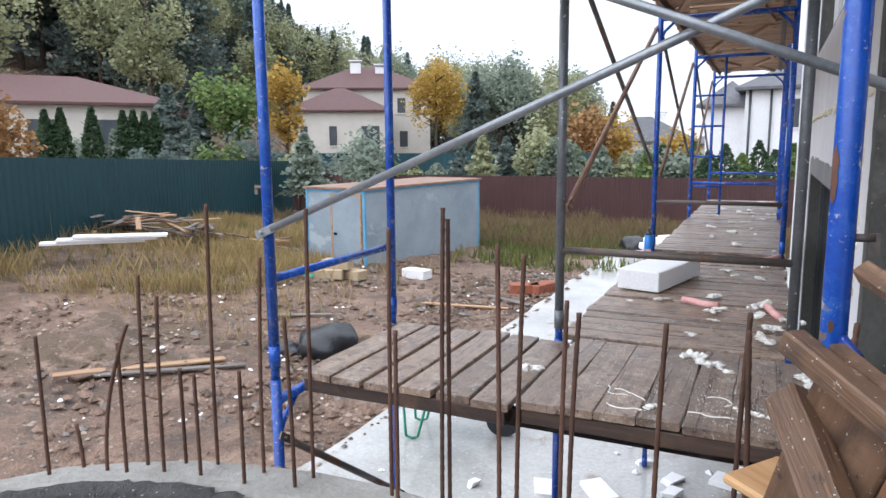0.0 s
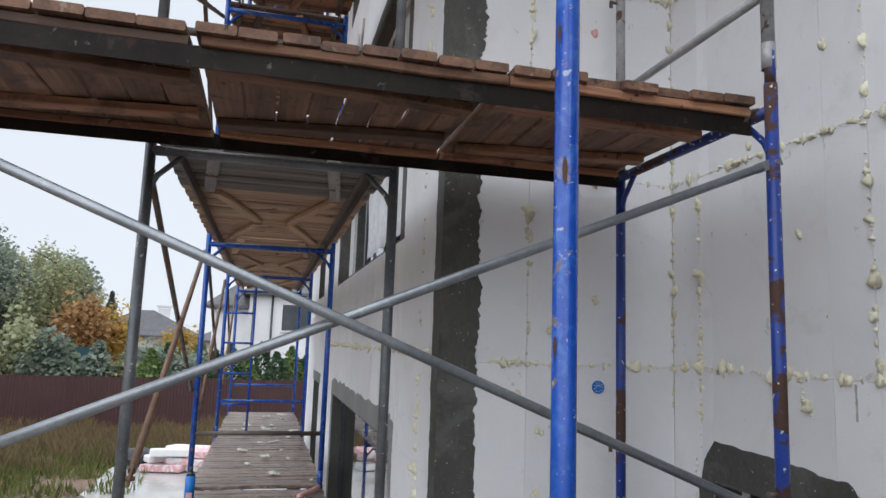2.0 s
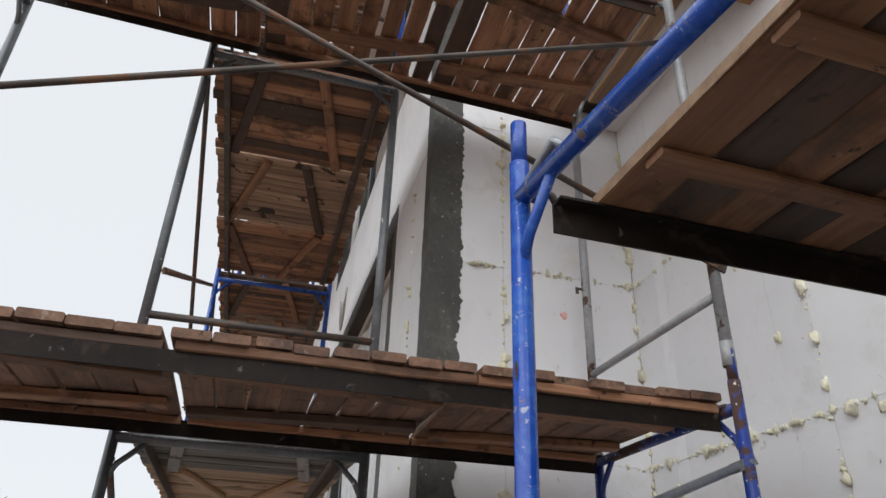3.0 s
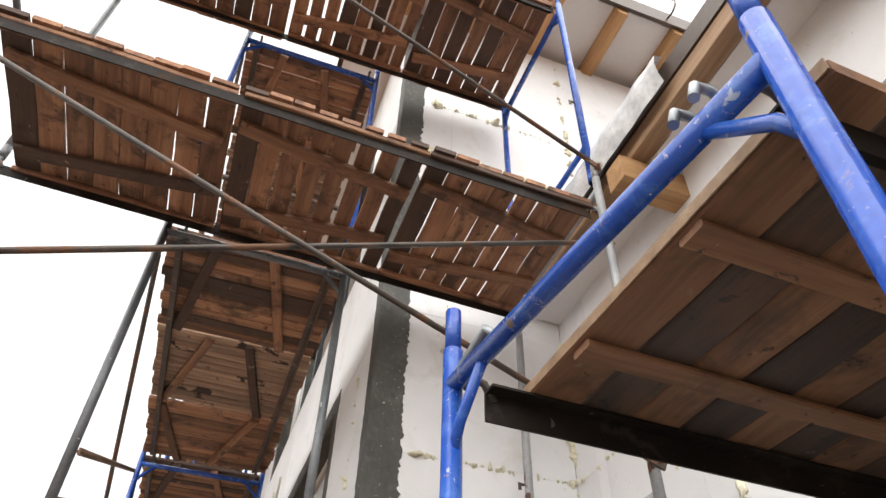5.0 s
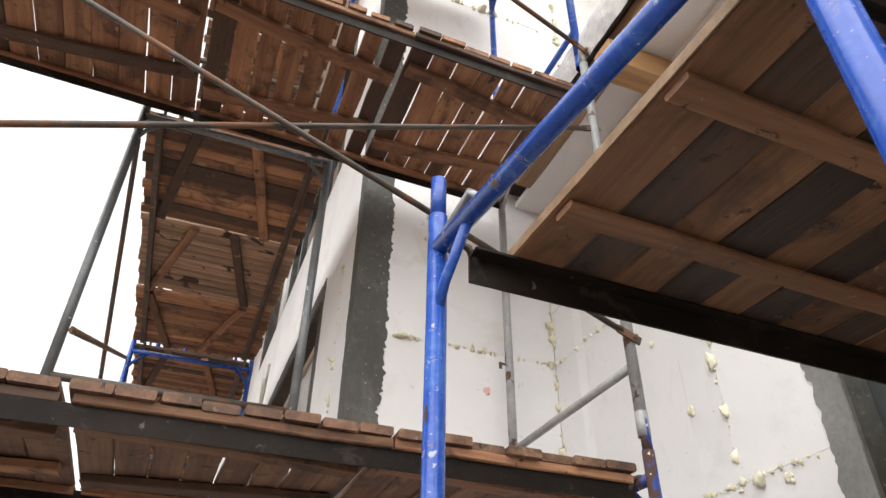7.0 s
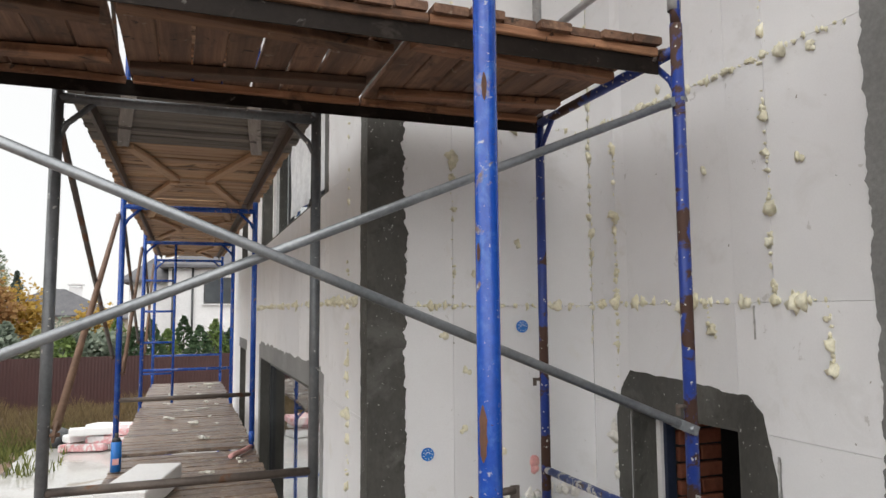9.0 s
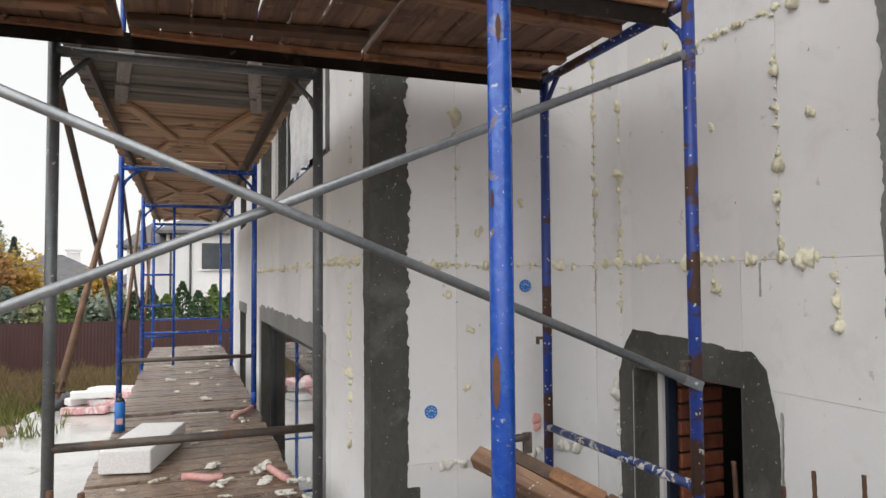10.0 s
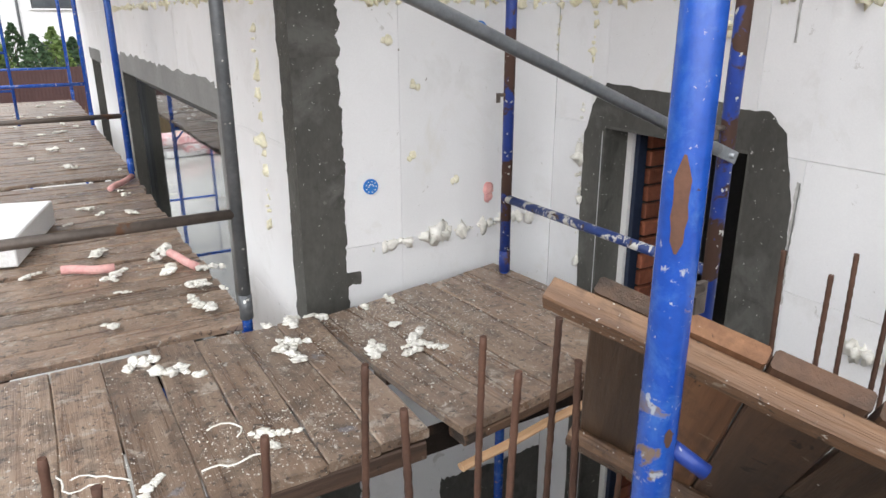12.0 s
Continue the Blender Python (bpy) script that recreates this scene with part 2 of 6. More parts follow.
M_MORTAR = surface("grey_mortar", [(0.25, (0.044, 0.043, 0.038)), (0.55, (0.080, 0.078, 0.070)), (0.8, (0.125, 0.122, 0.110))], 2.2, (1, 1, 0.5), (0.5, 0.85), bump=0.6, fine=60, vary=0.1, bump_size=0.004,
                   specks=((0.5, 0.5, 0.47), 75, 0.72), layers=(((0.15, 0.148, 0.138), 3.5, 0.55, 0.12, 0.55), ((0.036, 0.035, 0.031), 6, 0.56, 0.08, 0.6), ((0.20, 0.195, 0.18), 22, 0.66, 0.04, 0.5)))
M_MORTAR_LIGHT = surface("light_grey_mortar", [(0.25, (0.17, 0.17, 0.168)), (0.75, (0.29, 0.29, 0.285))], 2.5, rough=(0.6, 0.85), bump=0.4, fine=60, vary=0.1, bump_size=0.004)
M_SCUFF = surface("grey_scuff", [(0.3, (0.36, 0.355, 0.345)), (0.7, (0.55, 0.545, 0.53))], 8, rough=(0.7, 0.9), bump=0.2, vary=0.1, bump_size=0.002)
M_CONCRETE = surface("wet_concrete", [(0.25, (0.36, 0.35, 0.335)), (0.5, (0.47, 0.46, 0.44)), (0.75, (0.56, 0.55, 0.53))], 0.7, rough=(0.06, 0.5), bump=0.15, fine=30,
                     wear=((0.30, 0.265, 0.23), 1.1, 0.60), specks=((0.6, 0.59, 0.57), 30, 0.70), vary=0, bump_size=0.004)
M_CURB = surface("rough_concrete", [(0.25, (0.20, 0.19, 0.17)), (0.75, (0.36, 0.35, 0.32))], 5, rough=(0.7, 0.9), bump=0.8, fine=35, vary=0, bump_size=0.01)
M_TANSTONE = surface("tan_stone", [(0.25, (0.26, 0.19, 0.14)), (0.75, (0.46, 0.38, 0.30))], 5, rough=(0.7, 0.9), bump=0.5, fine=35, vary=0, bump_size=0.01)
# Concrete darkened so the unseen porch floor throws less light on the deck above.
M_DIMCURB = surface("damp_concrete", [(0.25, (0.11, 0.10, 0.09)), (0.75, (0.20, 0.19, 0.175))], 3, rough=(0.35, 0.8), bump=0.5, fine=30, vary=0, bump_size=0.006)
M_DIRT = surface("churned_earth", [(0.25, (0.085, 0.054, 0.036)), (0.42, (0.175, 0.106, 0.070)), (0.6, (0.27, 0.168, 0.112)), (0.8, (0.34, 0.235, 0.17))], 1.3, rough=(0.45, 0.95), bump=1.0, fine=18,
                 wear=((0.14, 0.098, 0.064), 0.35, 0.55), specks=((0.45, 0.42, 0.37), 26, 0.69), vary=0, bump_size=0.06, gmix=1.0, gc=(0.6, 1.2),
                 layers=(((0.07, 0.05, 0.036), 0.9, 0.52, 0.12, 0.7), ((0.34, 0.235, 0.165), 2.6, 0.56, 0.08, 0.6), ((0.05, 0.038, 0.028), 7.0, 0.60, 0.05, 0.75), ((0.40, 0.33, 0.25), 11.0, 0.65, 0.03, 0.7)))
M_GREEN_FENCE = surface("green_steel_sheet", [(0.3, (0.002, 0.034, 0.045)), (0.7, (0.003, 0.045, 0.058))], 1, rough=(0.4, 0.55), bump=0, vary=0.03)
M_BROWN_FENCE = surface("brown_steel_sheet", [(0.3, (0.050, 0.020, 0.020)), (0.7, (0.066, 0.028, 0.027))], 1, rough=(0.4, 0.55), bump=0, vary=0.08)
M_SHED = surface("pale_blue_steel", [(0.3, (0.24, 0.295, 0.34)), (0.7, (0.33, 0.39, 0.435))], 1.2, rough=(0.45, 0.7), bump=0.1, fine=20, wear=((0.38, 0.43, 0.46), 1.0, 0.6), vary=0.05, gmix=0.3, layers=(((0.20, 0.21, 0.21), 3.0, 0.56, 0.2, 0.5), ((0.22, 0.16, 0.12), 9.0, 0.66, 0.05, 0.6)))
M_SHED_TRIM = surface("sky_blue_paint", [(0.3, (0.10, 0.30, 0.50)), (0.7, (0.16, 0.40, 0.60))], 3, rough=(0.5, 0.7), bump=0.1, vary=0.1)
M_ROOFPAINT = surface("rusty_sheet_roof", [(0.3, (0.17, 0.095, 0.066)), (0.7, (0.30, 0.20, 0.15))], 2, rough=(0.6, 0.8), bump=0.2, vary=0.1)
M_BLACK = surface("black_plastic", [(0.3, (0.012, 0.013, 0.016)), (0.7, (0.03, 0.032, 0.036))], 4, rough=(0.25, 0.5), bump=0.5, fine=14, vary=0.1, bump_size=0.02)
M_WFRAME = surface("anthracite_window_frame", [(0.3, (0.035, 0.038, 0.042)), (0.7, (0.05, 0.054, 0.058))], 3, rough=(0.3, 0.45), bump=0, vary=0)
M_BRICK = surface("red_brick", [(0.3, (0.20, 0.062, 0.035)), (0.7, (0.36, 0.12, 0.065))], 9, rough=(0.75, 0.9), bump=0.5, fine=50, vary=0.25, bump_size=0.004)
# Inner masonry: the rooms' shade is put into this near-black colour.
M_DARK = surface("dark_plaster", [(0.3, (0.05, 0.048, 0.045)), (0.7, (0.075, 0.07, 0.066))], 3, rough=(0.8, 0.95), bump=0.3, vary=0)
M_NAVY = surface("navy_seal", [(0.3, (0.012, 0.02, 0.045)), (0.7, (0.02, 0.03, 0.06))], 3, rough=(0.5, 0.7), bump=0, vary=0)
M_SOFFIT = surface("white_soffit_board", [(0.3, (0.76, 0.75, 0.745)), (0.7, (0.82, 0.81, 0.80))], 1.5, rough=(0.7, 0.9), bump=0.05, vary=0.03, gmix=0.15)
M_GUTTER = surface("brown_gutter", [(0.3, (0.05, 0.032, 0.025)), (0.7, (0.09, 0.06, 0.045))], 3, rough=(0.35, 0.5), metal=0.2, bump=0.1, vary=0)
M_STUCCO = surface("cream_stucco", [(0.3, (0.52, 0.49, 0.43)), (0.7, (0.62, 0.59, 0.53))], 0.6, rough=(0.8, 0.95), bump=0.2, fine=20, vary=0.05)
M_WHITEWALL = surface("white_render", [(0.3, (0.70, 0.70, 0.71)), (0.7, (0.80, 0.80, 0.81))], 0.6, rough=(0.8, 0.95), bump=0.2, fine=20, vary=0.03)
M_ROOF_RED = surface("maroon_roof_tile", [(0.3, (0.078, 0.036, 0.034)), (0.7, (0.118, 0.055, 0.050))], 2, (1, 1, 1), (0.55, 0.75), bump=0.5, fine=6, vary=0.1, bump_size=0.05)
M_ROOF_GREY = surface("slate_grey_roof", [(0.3, (0.075, 0.075, 0.085)), (0.7, (0.13, 0.13, 0.14))], 2, rough=(0.55, 0.75), bump=0.5, fine=6, vary=0.1, bump_size=0.05)
M_CAN = surface("bright_blue_plastic", [(0.3, (0.01, 0.14, 0.50)), (0.7, (0.02, 0.20, 0.60))], 5, rough=(0.3, 0.5), bump=0, vary=0.05)
M_GREENPAINT = surface("green_enamel", [(0.3, (0.01, 0.17, 0.09)), (0.7, (0.02, 0.24, 0.13))], 5, rough=(0.35, 0.6), bump=0.1, vary=0.05)
M_PALEBLUE = surface("pale_blue_plastic", [(0.3, (0.35, 0.50, 0.60)), (0.7, (0.55, 0.66, 0.72))], 5, rough=(0.3, 0.5), bump=0.4, fine=12, vary=0.05)
M_TEAL = surface("teal_plastic", [(0.3, (0.05, 0.42, 0.36)), (0.7, (0.10, 0.55, 0.46))], 5, rough=(0.3, 0.5), bump=0.4, fine=12, vary=0.05)
M_PINKFILM = surface("pink_printed_film", [(0.42, (0.75, 0.74, 0.74)), (0.5, (0.70, 0.30, 0.32)), (0.6, (0.78, 0.74, 0.74))], 3, rough=(0.3, 0.5), bump=0.3, fine=14, vary=0.05)
M_TANBLOCK = surface("tan_block", [(0.3, (0.34, 0.26, 0.16)), (0.7, (0.46, 0.37, 0.25))], 5, rough=(0.7, 0.9), bump=0.4, vary=0.15)
M_MESHFILM = surface("reinforced_film", [(0.3, (0.50, 0.51, 0.52)), (0.7, (0.78, 0.79, 0.80))], 9, rough=(0.25, 0.5), bump=0.6, fine=26, vary=0.05, bump_size=0.01)
M_WOOD_BATTEN = surface("brown_batten", [(0.25, (0.075, 0.040, 0.023)), (0.5, (0.165, 0.092, 0.052)), (0.78, (0.29, 0.175, 0.105))], 1.8, WOODX, (0.3, 0.75), bump=0.6, fine=9, vary=0.15, gc=(0.7, 1.18), bump_size=0.008,
                        specks=((0.66, 0.65, 0.61), 130, 0.70), layers=(((0.05, 0.032, 0.023), 6, 0.51, 0.12, 0.8), ((0.025, 0.017, 0.013), 24, 0.63, 0.03, 0.85), ((0.42, 0.36, 0.29), 20, 0.655, 0.03, 0.55)))
M_TAR = surface("tarred_sheet", [(0.3, (0.012, 0.012, 0.012)), (0.7, (0.05, 0.048, 0.045))], 9, rough=(0.4, 0.8), bump=1.0, fine=30, specks=((0.35, 0.34, 0.32), 90, 0.69), vary=0, bump_size=0.02)
M_BARK = surface("bark", [(0.3, (0.06, 0.045, 0.035)), (0.7, (0.14, 0.11, 0.09))], 4, (1, 1, 0.3), (0.8, 0.95), bump=0.6, fine=20, vary=0.2, bump_size=0.03)


def leafy(name, a, b):
    """Foliage: the colour changes from clump to clump."""
    m = bpy.data.materials.new(name)
    m.use_nodes = True
    n, l = m.node_tree.nodes, m.node_tree.links
    p = n["Principled BSDF"]
    geo, r = n.new("ShaderNodeNewGeometry"), n.new("ShaderNodeValToRGB")
    r.color_ramp.elements[0].color, r.color_ramp.elements[1].color = (*a, 1), (*b, 1)
    l.new(geo.outputs["Random Per Island"], r.inputs[0])
    l.new(r.outputs["Color"], p.inputs["Base Color"])
    p.inputs["Roughness"].default_value = 0.7
    p.inputs["Specular IOR Level"].default_value = 0.2
    tr, mx = n.new("ShaderNodeBsdfTranslucent"), n.new("ShaderNodeMixShader")
    mx.inputs["Fac"].default_value = 0.45
    l.new(r.outputs["Color"], tr.inputs["Color"])
    l.new(p.outputs[0], mx.inputs[1])
    l.new(tr.outputs[0], mx.inputs[2])
    l.new(mx.outputs[0], n["Material Output"].inputs["Surface"])
    return m


M_LEAF = {
    "weedbrown": leafy("withered_weeds", (0.115, 0.085, 0.048), (0.27, 0.205, 0.11)),
    "thuja": leafy("clipped_thuja", (0.045, 0.085, 0.045), (0.10, 0.155, 0.08)),
    # pine, birch and grey are lifted and greyed: distance haze put into leaf colour
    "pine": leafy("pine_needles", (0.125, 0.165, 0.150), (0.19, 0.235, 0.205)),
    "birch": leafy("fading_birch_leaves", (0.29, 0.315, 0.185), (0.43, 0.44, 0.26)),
    "gold": leafy("golden_leaves", (0.38, 0.25, 0.06), (0.58, 0.42, 0.12)),
    "green": leafy("green_leaves", (0.095, 0.155, 0.054), (0.257, 0.338, 0.115)),
    "rust": leafy("rusty_leaves", (0.270, 0.149, 0.068), (0.459, 0.297, 0.135)),
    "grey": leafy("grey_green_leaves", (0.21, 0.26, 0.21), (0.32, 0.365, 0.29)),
    "weed": leafy("dry_weeds", (0.25, 0.18, 0.08), (0.50, 0.39, 0.19)),
    "weedgreen": leafy("green_weeds", (0.081, 0.101, 0.034), (0.230, 0.243, 0.081)),
}


def glass_mat(name, tint, rough):
    m = bpy.data.materials.new(name)
    m.use_nodes = True
    p = m.node_tree.nodes["Principled BSDF"]
    p.inputs["Base Color"].default_value = (*tint, 1)
    p.inputs["Roughness"].default_value = rough
    p.inputs["Transmission Weight"].default_value = 1.0
    p.inputs["IOR"].default_value = 1.45
    return m


M_GLASS = glass_mat("window_glass", (0.85, 0.9, 0.9), 0.02)
M_FARGLASS = surface("dark_window_pane", [(0.3, (0.05, 0.06, 0.07)), (0.7, (0.09, 0.10, 0.11))], 1, rough=(0.08, 0.2), bump=0, vary=0.3)


# ---- mesh helpers ----
def thing(name, at=(0, 0, 0), label="", category="", group="", kind=""):
    ob = new(name)
    ob.matrix_basis = Matrix.Translation(at)
    return tagged(ob, label, category, group, kind)


def part(name, bm, material, parent=None, label="", smooth=False):
    me = bpy.data.meshes.new(name)
    bmesh.ops.recalc_face_normals(bm, faces=bm.faces)
    bm.to_mesh(me)
    bm.free()
    if smooth:
        me.polygons.foreach_set("use_smooth", [True] * len(me.polygons))
    me.materials.append(material)
    ob = new(name, me)
    if parent is not None:
        ob.parent = parent
    return tagged(ob, label)


def piece(name, me, parent, m):
    ob = new(name, me)
    ob.parent = parent
    ob.matrix_basis = m
    return ob


def box(bm, x0, x1, y0, y1, z0, z1, m=None):
    vs = [Vector((x, y, z)) for x in (x0, x1) for y in (y0, y1) for z in (z0, z1)]
    vs = [bm.verts.new(m @ v if m else v) for v in vs]
    for f in ((0, 1, 3, 2), (4, 6, 7, 5), (0, 4, 5, 1), (2, 3, 7, 6), (0, 2, 6, 4), (1, 5, 7, 3)):
        bm.faces.new([vs[i] for i in f])
    return bm


def boxes(*dims):
    bm = bmesh.new()
    for d in dims:
        box(bm, *d)
    return bm


def tube(bm, p, q, r, n=12, r2=None, cap=True):
    p, q = Vector(p), Vector(q)
    d = (q - p).normalized()
    a = d.orthogonal().normalized()
    b = d.cross(a)
    rings = []
    for c, rad in ((p, r), (q, r if r2 is None else r2)):
        rings.append([bm.verts.new(c + (a * math.cos(k * math.tau / n) + b * math.sin(k * math.tau / n)) * rad) for k in range(n)])
    for k in range(n):
        f = bm.faces.new((rings[0][k], rings[0][(k + 1) % n], rings[1][(k + 1) % n], rings[1][k]))
        f.smooth = True
    if cap:
        bm.faces.new(rings[0][::-1])
        bm.faces.new(rings[1])
    return bm


def bent(bm, points, r, n=8):
    """A tube along several points."""
    pts = [Vector(p) for p in points]
    prev = None
    for i, c in enumerate(pts):
        d = (pts[min(i + 1, len(pts) - 1)] - pts[max(i - 1, 0)]).normalized()
        a = Vector((0, 0, 1)).cross(d)
        a = a.normalized() if a.length > 0.05 else Vector((1, 0, 0))
        b = d.cross(a)
        ring = [bm.verts.new(c + (a * math.cos(k * math.tau / n) + b * math.sin(k * math.tau / n)) * r) for k in range(n)]
        if prev:
            for k in range(n):
                bm.faces.new((prev[k], prev[(k + 1) % n], ring[(k + 1) % n], ring[k])).smooth = True
        else:
            bm.faces.new(ring[::-1])
        prev = ring
    bm.faces.new(prev)
    return bm


def plank_bm(L, W, T, seed=0, sections=4, wob=0.004, ch=0.004):
    """A worn board along x, centred in y, its top at z = 0."""
    rnd = random.Random(seed)
    bm, prev = bmesh.new(), None
    prof = [(-W / 2, -ch), (-W / 2 + ch, 0), (W / 2 - ch, 0), (W / 2, -ch), (W / 2, -T + ch), (W / 2 - ch, -T), (-W / 2 + ch, -T), (-W / 2, -T + ch)]
    for i in range(sections + 1):
        x = L * i / sections + (rnd.uniform(-0.012, 0.012) if i in (0, sections) else 0)
        dy, dz = rnd.uniform(-wob, wob), rnd.uniform(-wob, wob) * 0.6
        ring = [bm.verts.new((x, y + dy, z + dz)) for y, z in prof]
        if prev:
            for k in range(8):
                bm.faces.new((prev[k], prev[(k + 1) % 8], ring[(k + 1) % 8], ring[k]))
        else:
            bm.faces.new(ring[::-1])
        prev = ring
    bm.faces.new(prev)
    return bm


MESHES = {}


def plank_mesh(L, W, T, mat, variants=3, seed=0, **kw):
    key = (round(L, 2), round(W, 3), round(T, 3), mat.name, seed % variants)
    if key not in MESHES:
        bm = plank_bm(L, W, T, hash(key[:3]) % 1000 + seed % variants, **kw)
        me = bpy.data.meshes.new("plank")
        bmesh.ops.recalc_face_normals(bm, faces=bm.faces)
        bm.to_mesh(me)
        bm.free()
        me.materials.append(mat)
        MESHES[key] = me
    return MESHES[key]


def blob(bm, at, r, seed=0, squash=(1, 1, 1), lump=0.35, sub=2):
    """A lumpy ball."""
    geom = bmesh.ops.create_icosphere(bm, subdivisions=sub, radius=1.0)
    off = Vector((seed * 3.7, seed * 1.3, seed * 2.1))
    for v in geom["verts"]:
        d = v.co.normalized()
        k = r * (1 + lump * noise.noise(d * 1.6 + off))
        v.co = Vector((d.x * k * squash[0], d.y * k * squash[1], d.z * k * squash[2])) + Vector(at)
        for f in v.link_faces:
            f.smooth = True


# ---- ground ----
def ground_height(x, y):
    """Earth that rises a little towards the green fence and falls towards the brown one."""
    z = -1.10
    z += 1.0 * min(1, max(0, (-x - 5) / 9)) * min(1, max(0, (24 - y) / 14))
    z -= 0.5 * min(1, max(0, (y - 17) / 12))
    return z


def build_ground():
    bm = bmesh.new()
    xs = [-900, -300, -120, -60] + [-40 + 1.0 * i for i in range(16)] + [-24 + 0.4 * i for i in range(30)] + [-12 + 0.16 * i for i in range(90)] + [2.6, 4, 8, 20, 60, 200, 900]
    ys = [-900, -200, -50, -15, -6, -2] + [0.16 * i for i in range(100)] + [16 + 0.4 * i for i in range(45)] + [36, 40, 50, 70, 110, 200, 400, 900]
    grid = []
    for x in xs:
        row = []
        for y in ys:
            near = -24 < x < 2.4 and 0 < y < 33
            bumpy = (noise.noise(Vector((x * 0.9, y * 0.9, 0))) * 0.07 + noise.noise(Vector((x * 2.3, y * 2.3, 5))) * 0.05 + noise.noise(Vector((x * 5.1, y * 5.1, 9))) * 0.045) if near and x < -3.4 else 0
            row.append(bm.verts.new((x, y, ground_height(x, y) + bumpy)))
        grid.append(row)
    for i in range(len(xs) - 1):
        for j in range(len(ys) - 1):
            f = bm.faces.new((grid[i][j], grid[i + 1][j], grid[i + 1][j + 1], grid[i][j + 1]))
            f.smooth = True
    tagged(part("ground", bm, M_DIRT), "churned brown earth with rubble and dry weeds", "ground", kind="structure")


build_ground()


def build_slab():
    """The wet concrete yard slab beside the house, with an uneven edge."""
    bm = bmesh.new()
    pts = [(3.0, 0.2), (3.0, 19.0), (-3.1, 19.0)]
    for i in range(45):
        y = 18.6 - i * 0.4
        x = -3.45 + 0.10 * noise.noise(Vector((y * 1.3, 0, 0))) - 0.1 * (y < 5) * (5 - y)
        pts.append((x, y))
    top = [bm.verts.new((x, y, -1.0)) for x, y in pts]
    low = [bm.verts.new((x - 0.02, y, -1.16)) for x, y in pts]
    bm.faces.new(top)
    for i in range(len(pts)):
        j = (i + 1) % len(pts)
        bm.faces.new((top[i], low[i], low[j], top[j]))
    tagged(part("pavement", bm, M_CONCRETE), "wet grey concrete yard slab with puddles", "pavement", kind="structure")


build_slab()

# ---- house under insulation ----
XA, YB, XC, SLOT, TOP = 0.635, 3.334, 1.815, 0.10, 8.45
C_TOP = 5.05


def wall_boards(wall, along, plane, spans, levels, holes, seed):
    """White foam boards in courses, joints recessed, cut round the holes. along: 'x' or 'y'; spans: vertical joints; plane: the outer face."""
    rnd = random.Random(seed)
    us = sorted(set([*spans] + [h[i] for h in holes for i in (0, 1)]))
    zs = sorted(set([*levels] + [h[i] for h in holes for i in (2, 3)]))
    g = 0.0007
    for i in range(len(us) - 1):
        for j in range(len(zs) - 1):
            u0, u1, z0, z1 = us[i], us[i + 1], zs[j], zs[j + 1]
            cu, cz = (u0 + u1) / 2, (z0 + z1) / 2
            if any(h[0] < cu < h[1] and h[2] < cz < h[3] for h in holes):
                continue
            d = rnd.uniform(-0.0015, 0.0015)
            a0, a1, b0, b1 = u0 + g, u1 - g, z0 + g, z1 - g
            if along == "x":
                bm = boxes((a0, a1, plane + d, plane + SLOT, b0, b1))
            else:
                bm = boxes((plane + d, plane + SLOT, a0, a1, b0, b1))
            part("foam_board", bm, M_EPS, wall)


HOLES_A = [(4.50, 8.15, -0.85, 1.58), (4.4, 8.1, 2.78, 4.72), (10.2, 11.3, -0.85, 1.56), (10.2, 11.3, 2.78, 4.72), (4.4, 8.1, 5.9, 7.6)]
HOLES_C = [(2.35, 3.03, -0.85, 1.62), (-0.9, 1.66, 1.2, 4.3)]


def core(along, plane, u0, u1, z0, z1, holes, name, thick=0.28):
    """The masonry behind the boards, one mesh with the holes left open."""
    us = sorted(set([u0, u1] + [h[i] for h in holes for i in (0, 1)]))
    zs = sorted(set([z0, z1] + [h[i] for h in holes for i in (2, 3)]))
    bm = bmesh.new()
    for i in range(len(us) - 1):
        for j in range(len(zs) - 1):
            cu, cz = (us[i] + us[i + 1]) / 2, (zs[j] + zs[j + 1]) / 2
            if any(h[0] < cu < h[1] and h[2] < cz < h[3] for h in holes):
                continue
            if along == "x":
                box(bm, us[i], us[i + 1], plane, plane + thick, zs[j], zs[j + 1])
            else:
                box(bm, plane, plane + thick, us[i], us[i + 1], zs[j], zs[j + 1])
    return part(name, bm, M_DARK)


wall_a = tagged(core("y", XA + SLOT + 0.002, YB + SLOT + 0.004, 13.0, -1.0, TOP, HOLES_A, "wall_west"), "house wall clad in white foam insulation boards", "wall", kind="structure")
wall_b = tagged(core("x", YB + SLOT + 0.002, XA + SLOT + 0.29, 4.6, -1.0, TOP, [], "wall_south"), "white insulated wall with beige foam joints and a mortar corner", "wall", kind="structure")
wall_c = tagged(core("y", XC + SLOT + 0.002, -3.0, YB + SLOT, -1.0, C_TOP, HOLES_C, "wall_porch"), "white insulated porch wall with foam joints and an opening", "wall", kind="structure")
ZL = [-1.0, -0.63, 0.27, 1.18, 2.09, 2.99, 3.97, 4.88]
wall_boards(wall_a, "y", XA, [YB, 4.25, 5.4, 6.6, 7.8, 9.0, 10.2, 11.4, 13.0], [-1, 0.86, 2.12, 3.31, 4.75, 5.9, 7.1, TOP], HOLES_A, 1)
wall_boards(wall_b, "x", YB, [XA + SLOT + 0.001, 1.05, XC], [*ZL, 5.188], [], 2)
wall_boards(wall_b, "x", YB, [XA + SLOT + 0.001, 1.05, 2.1, 3.2, 4.4], [5.191, 6.4, 7.05, TOP], [], 3)
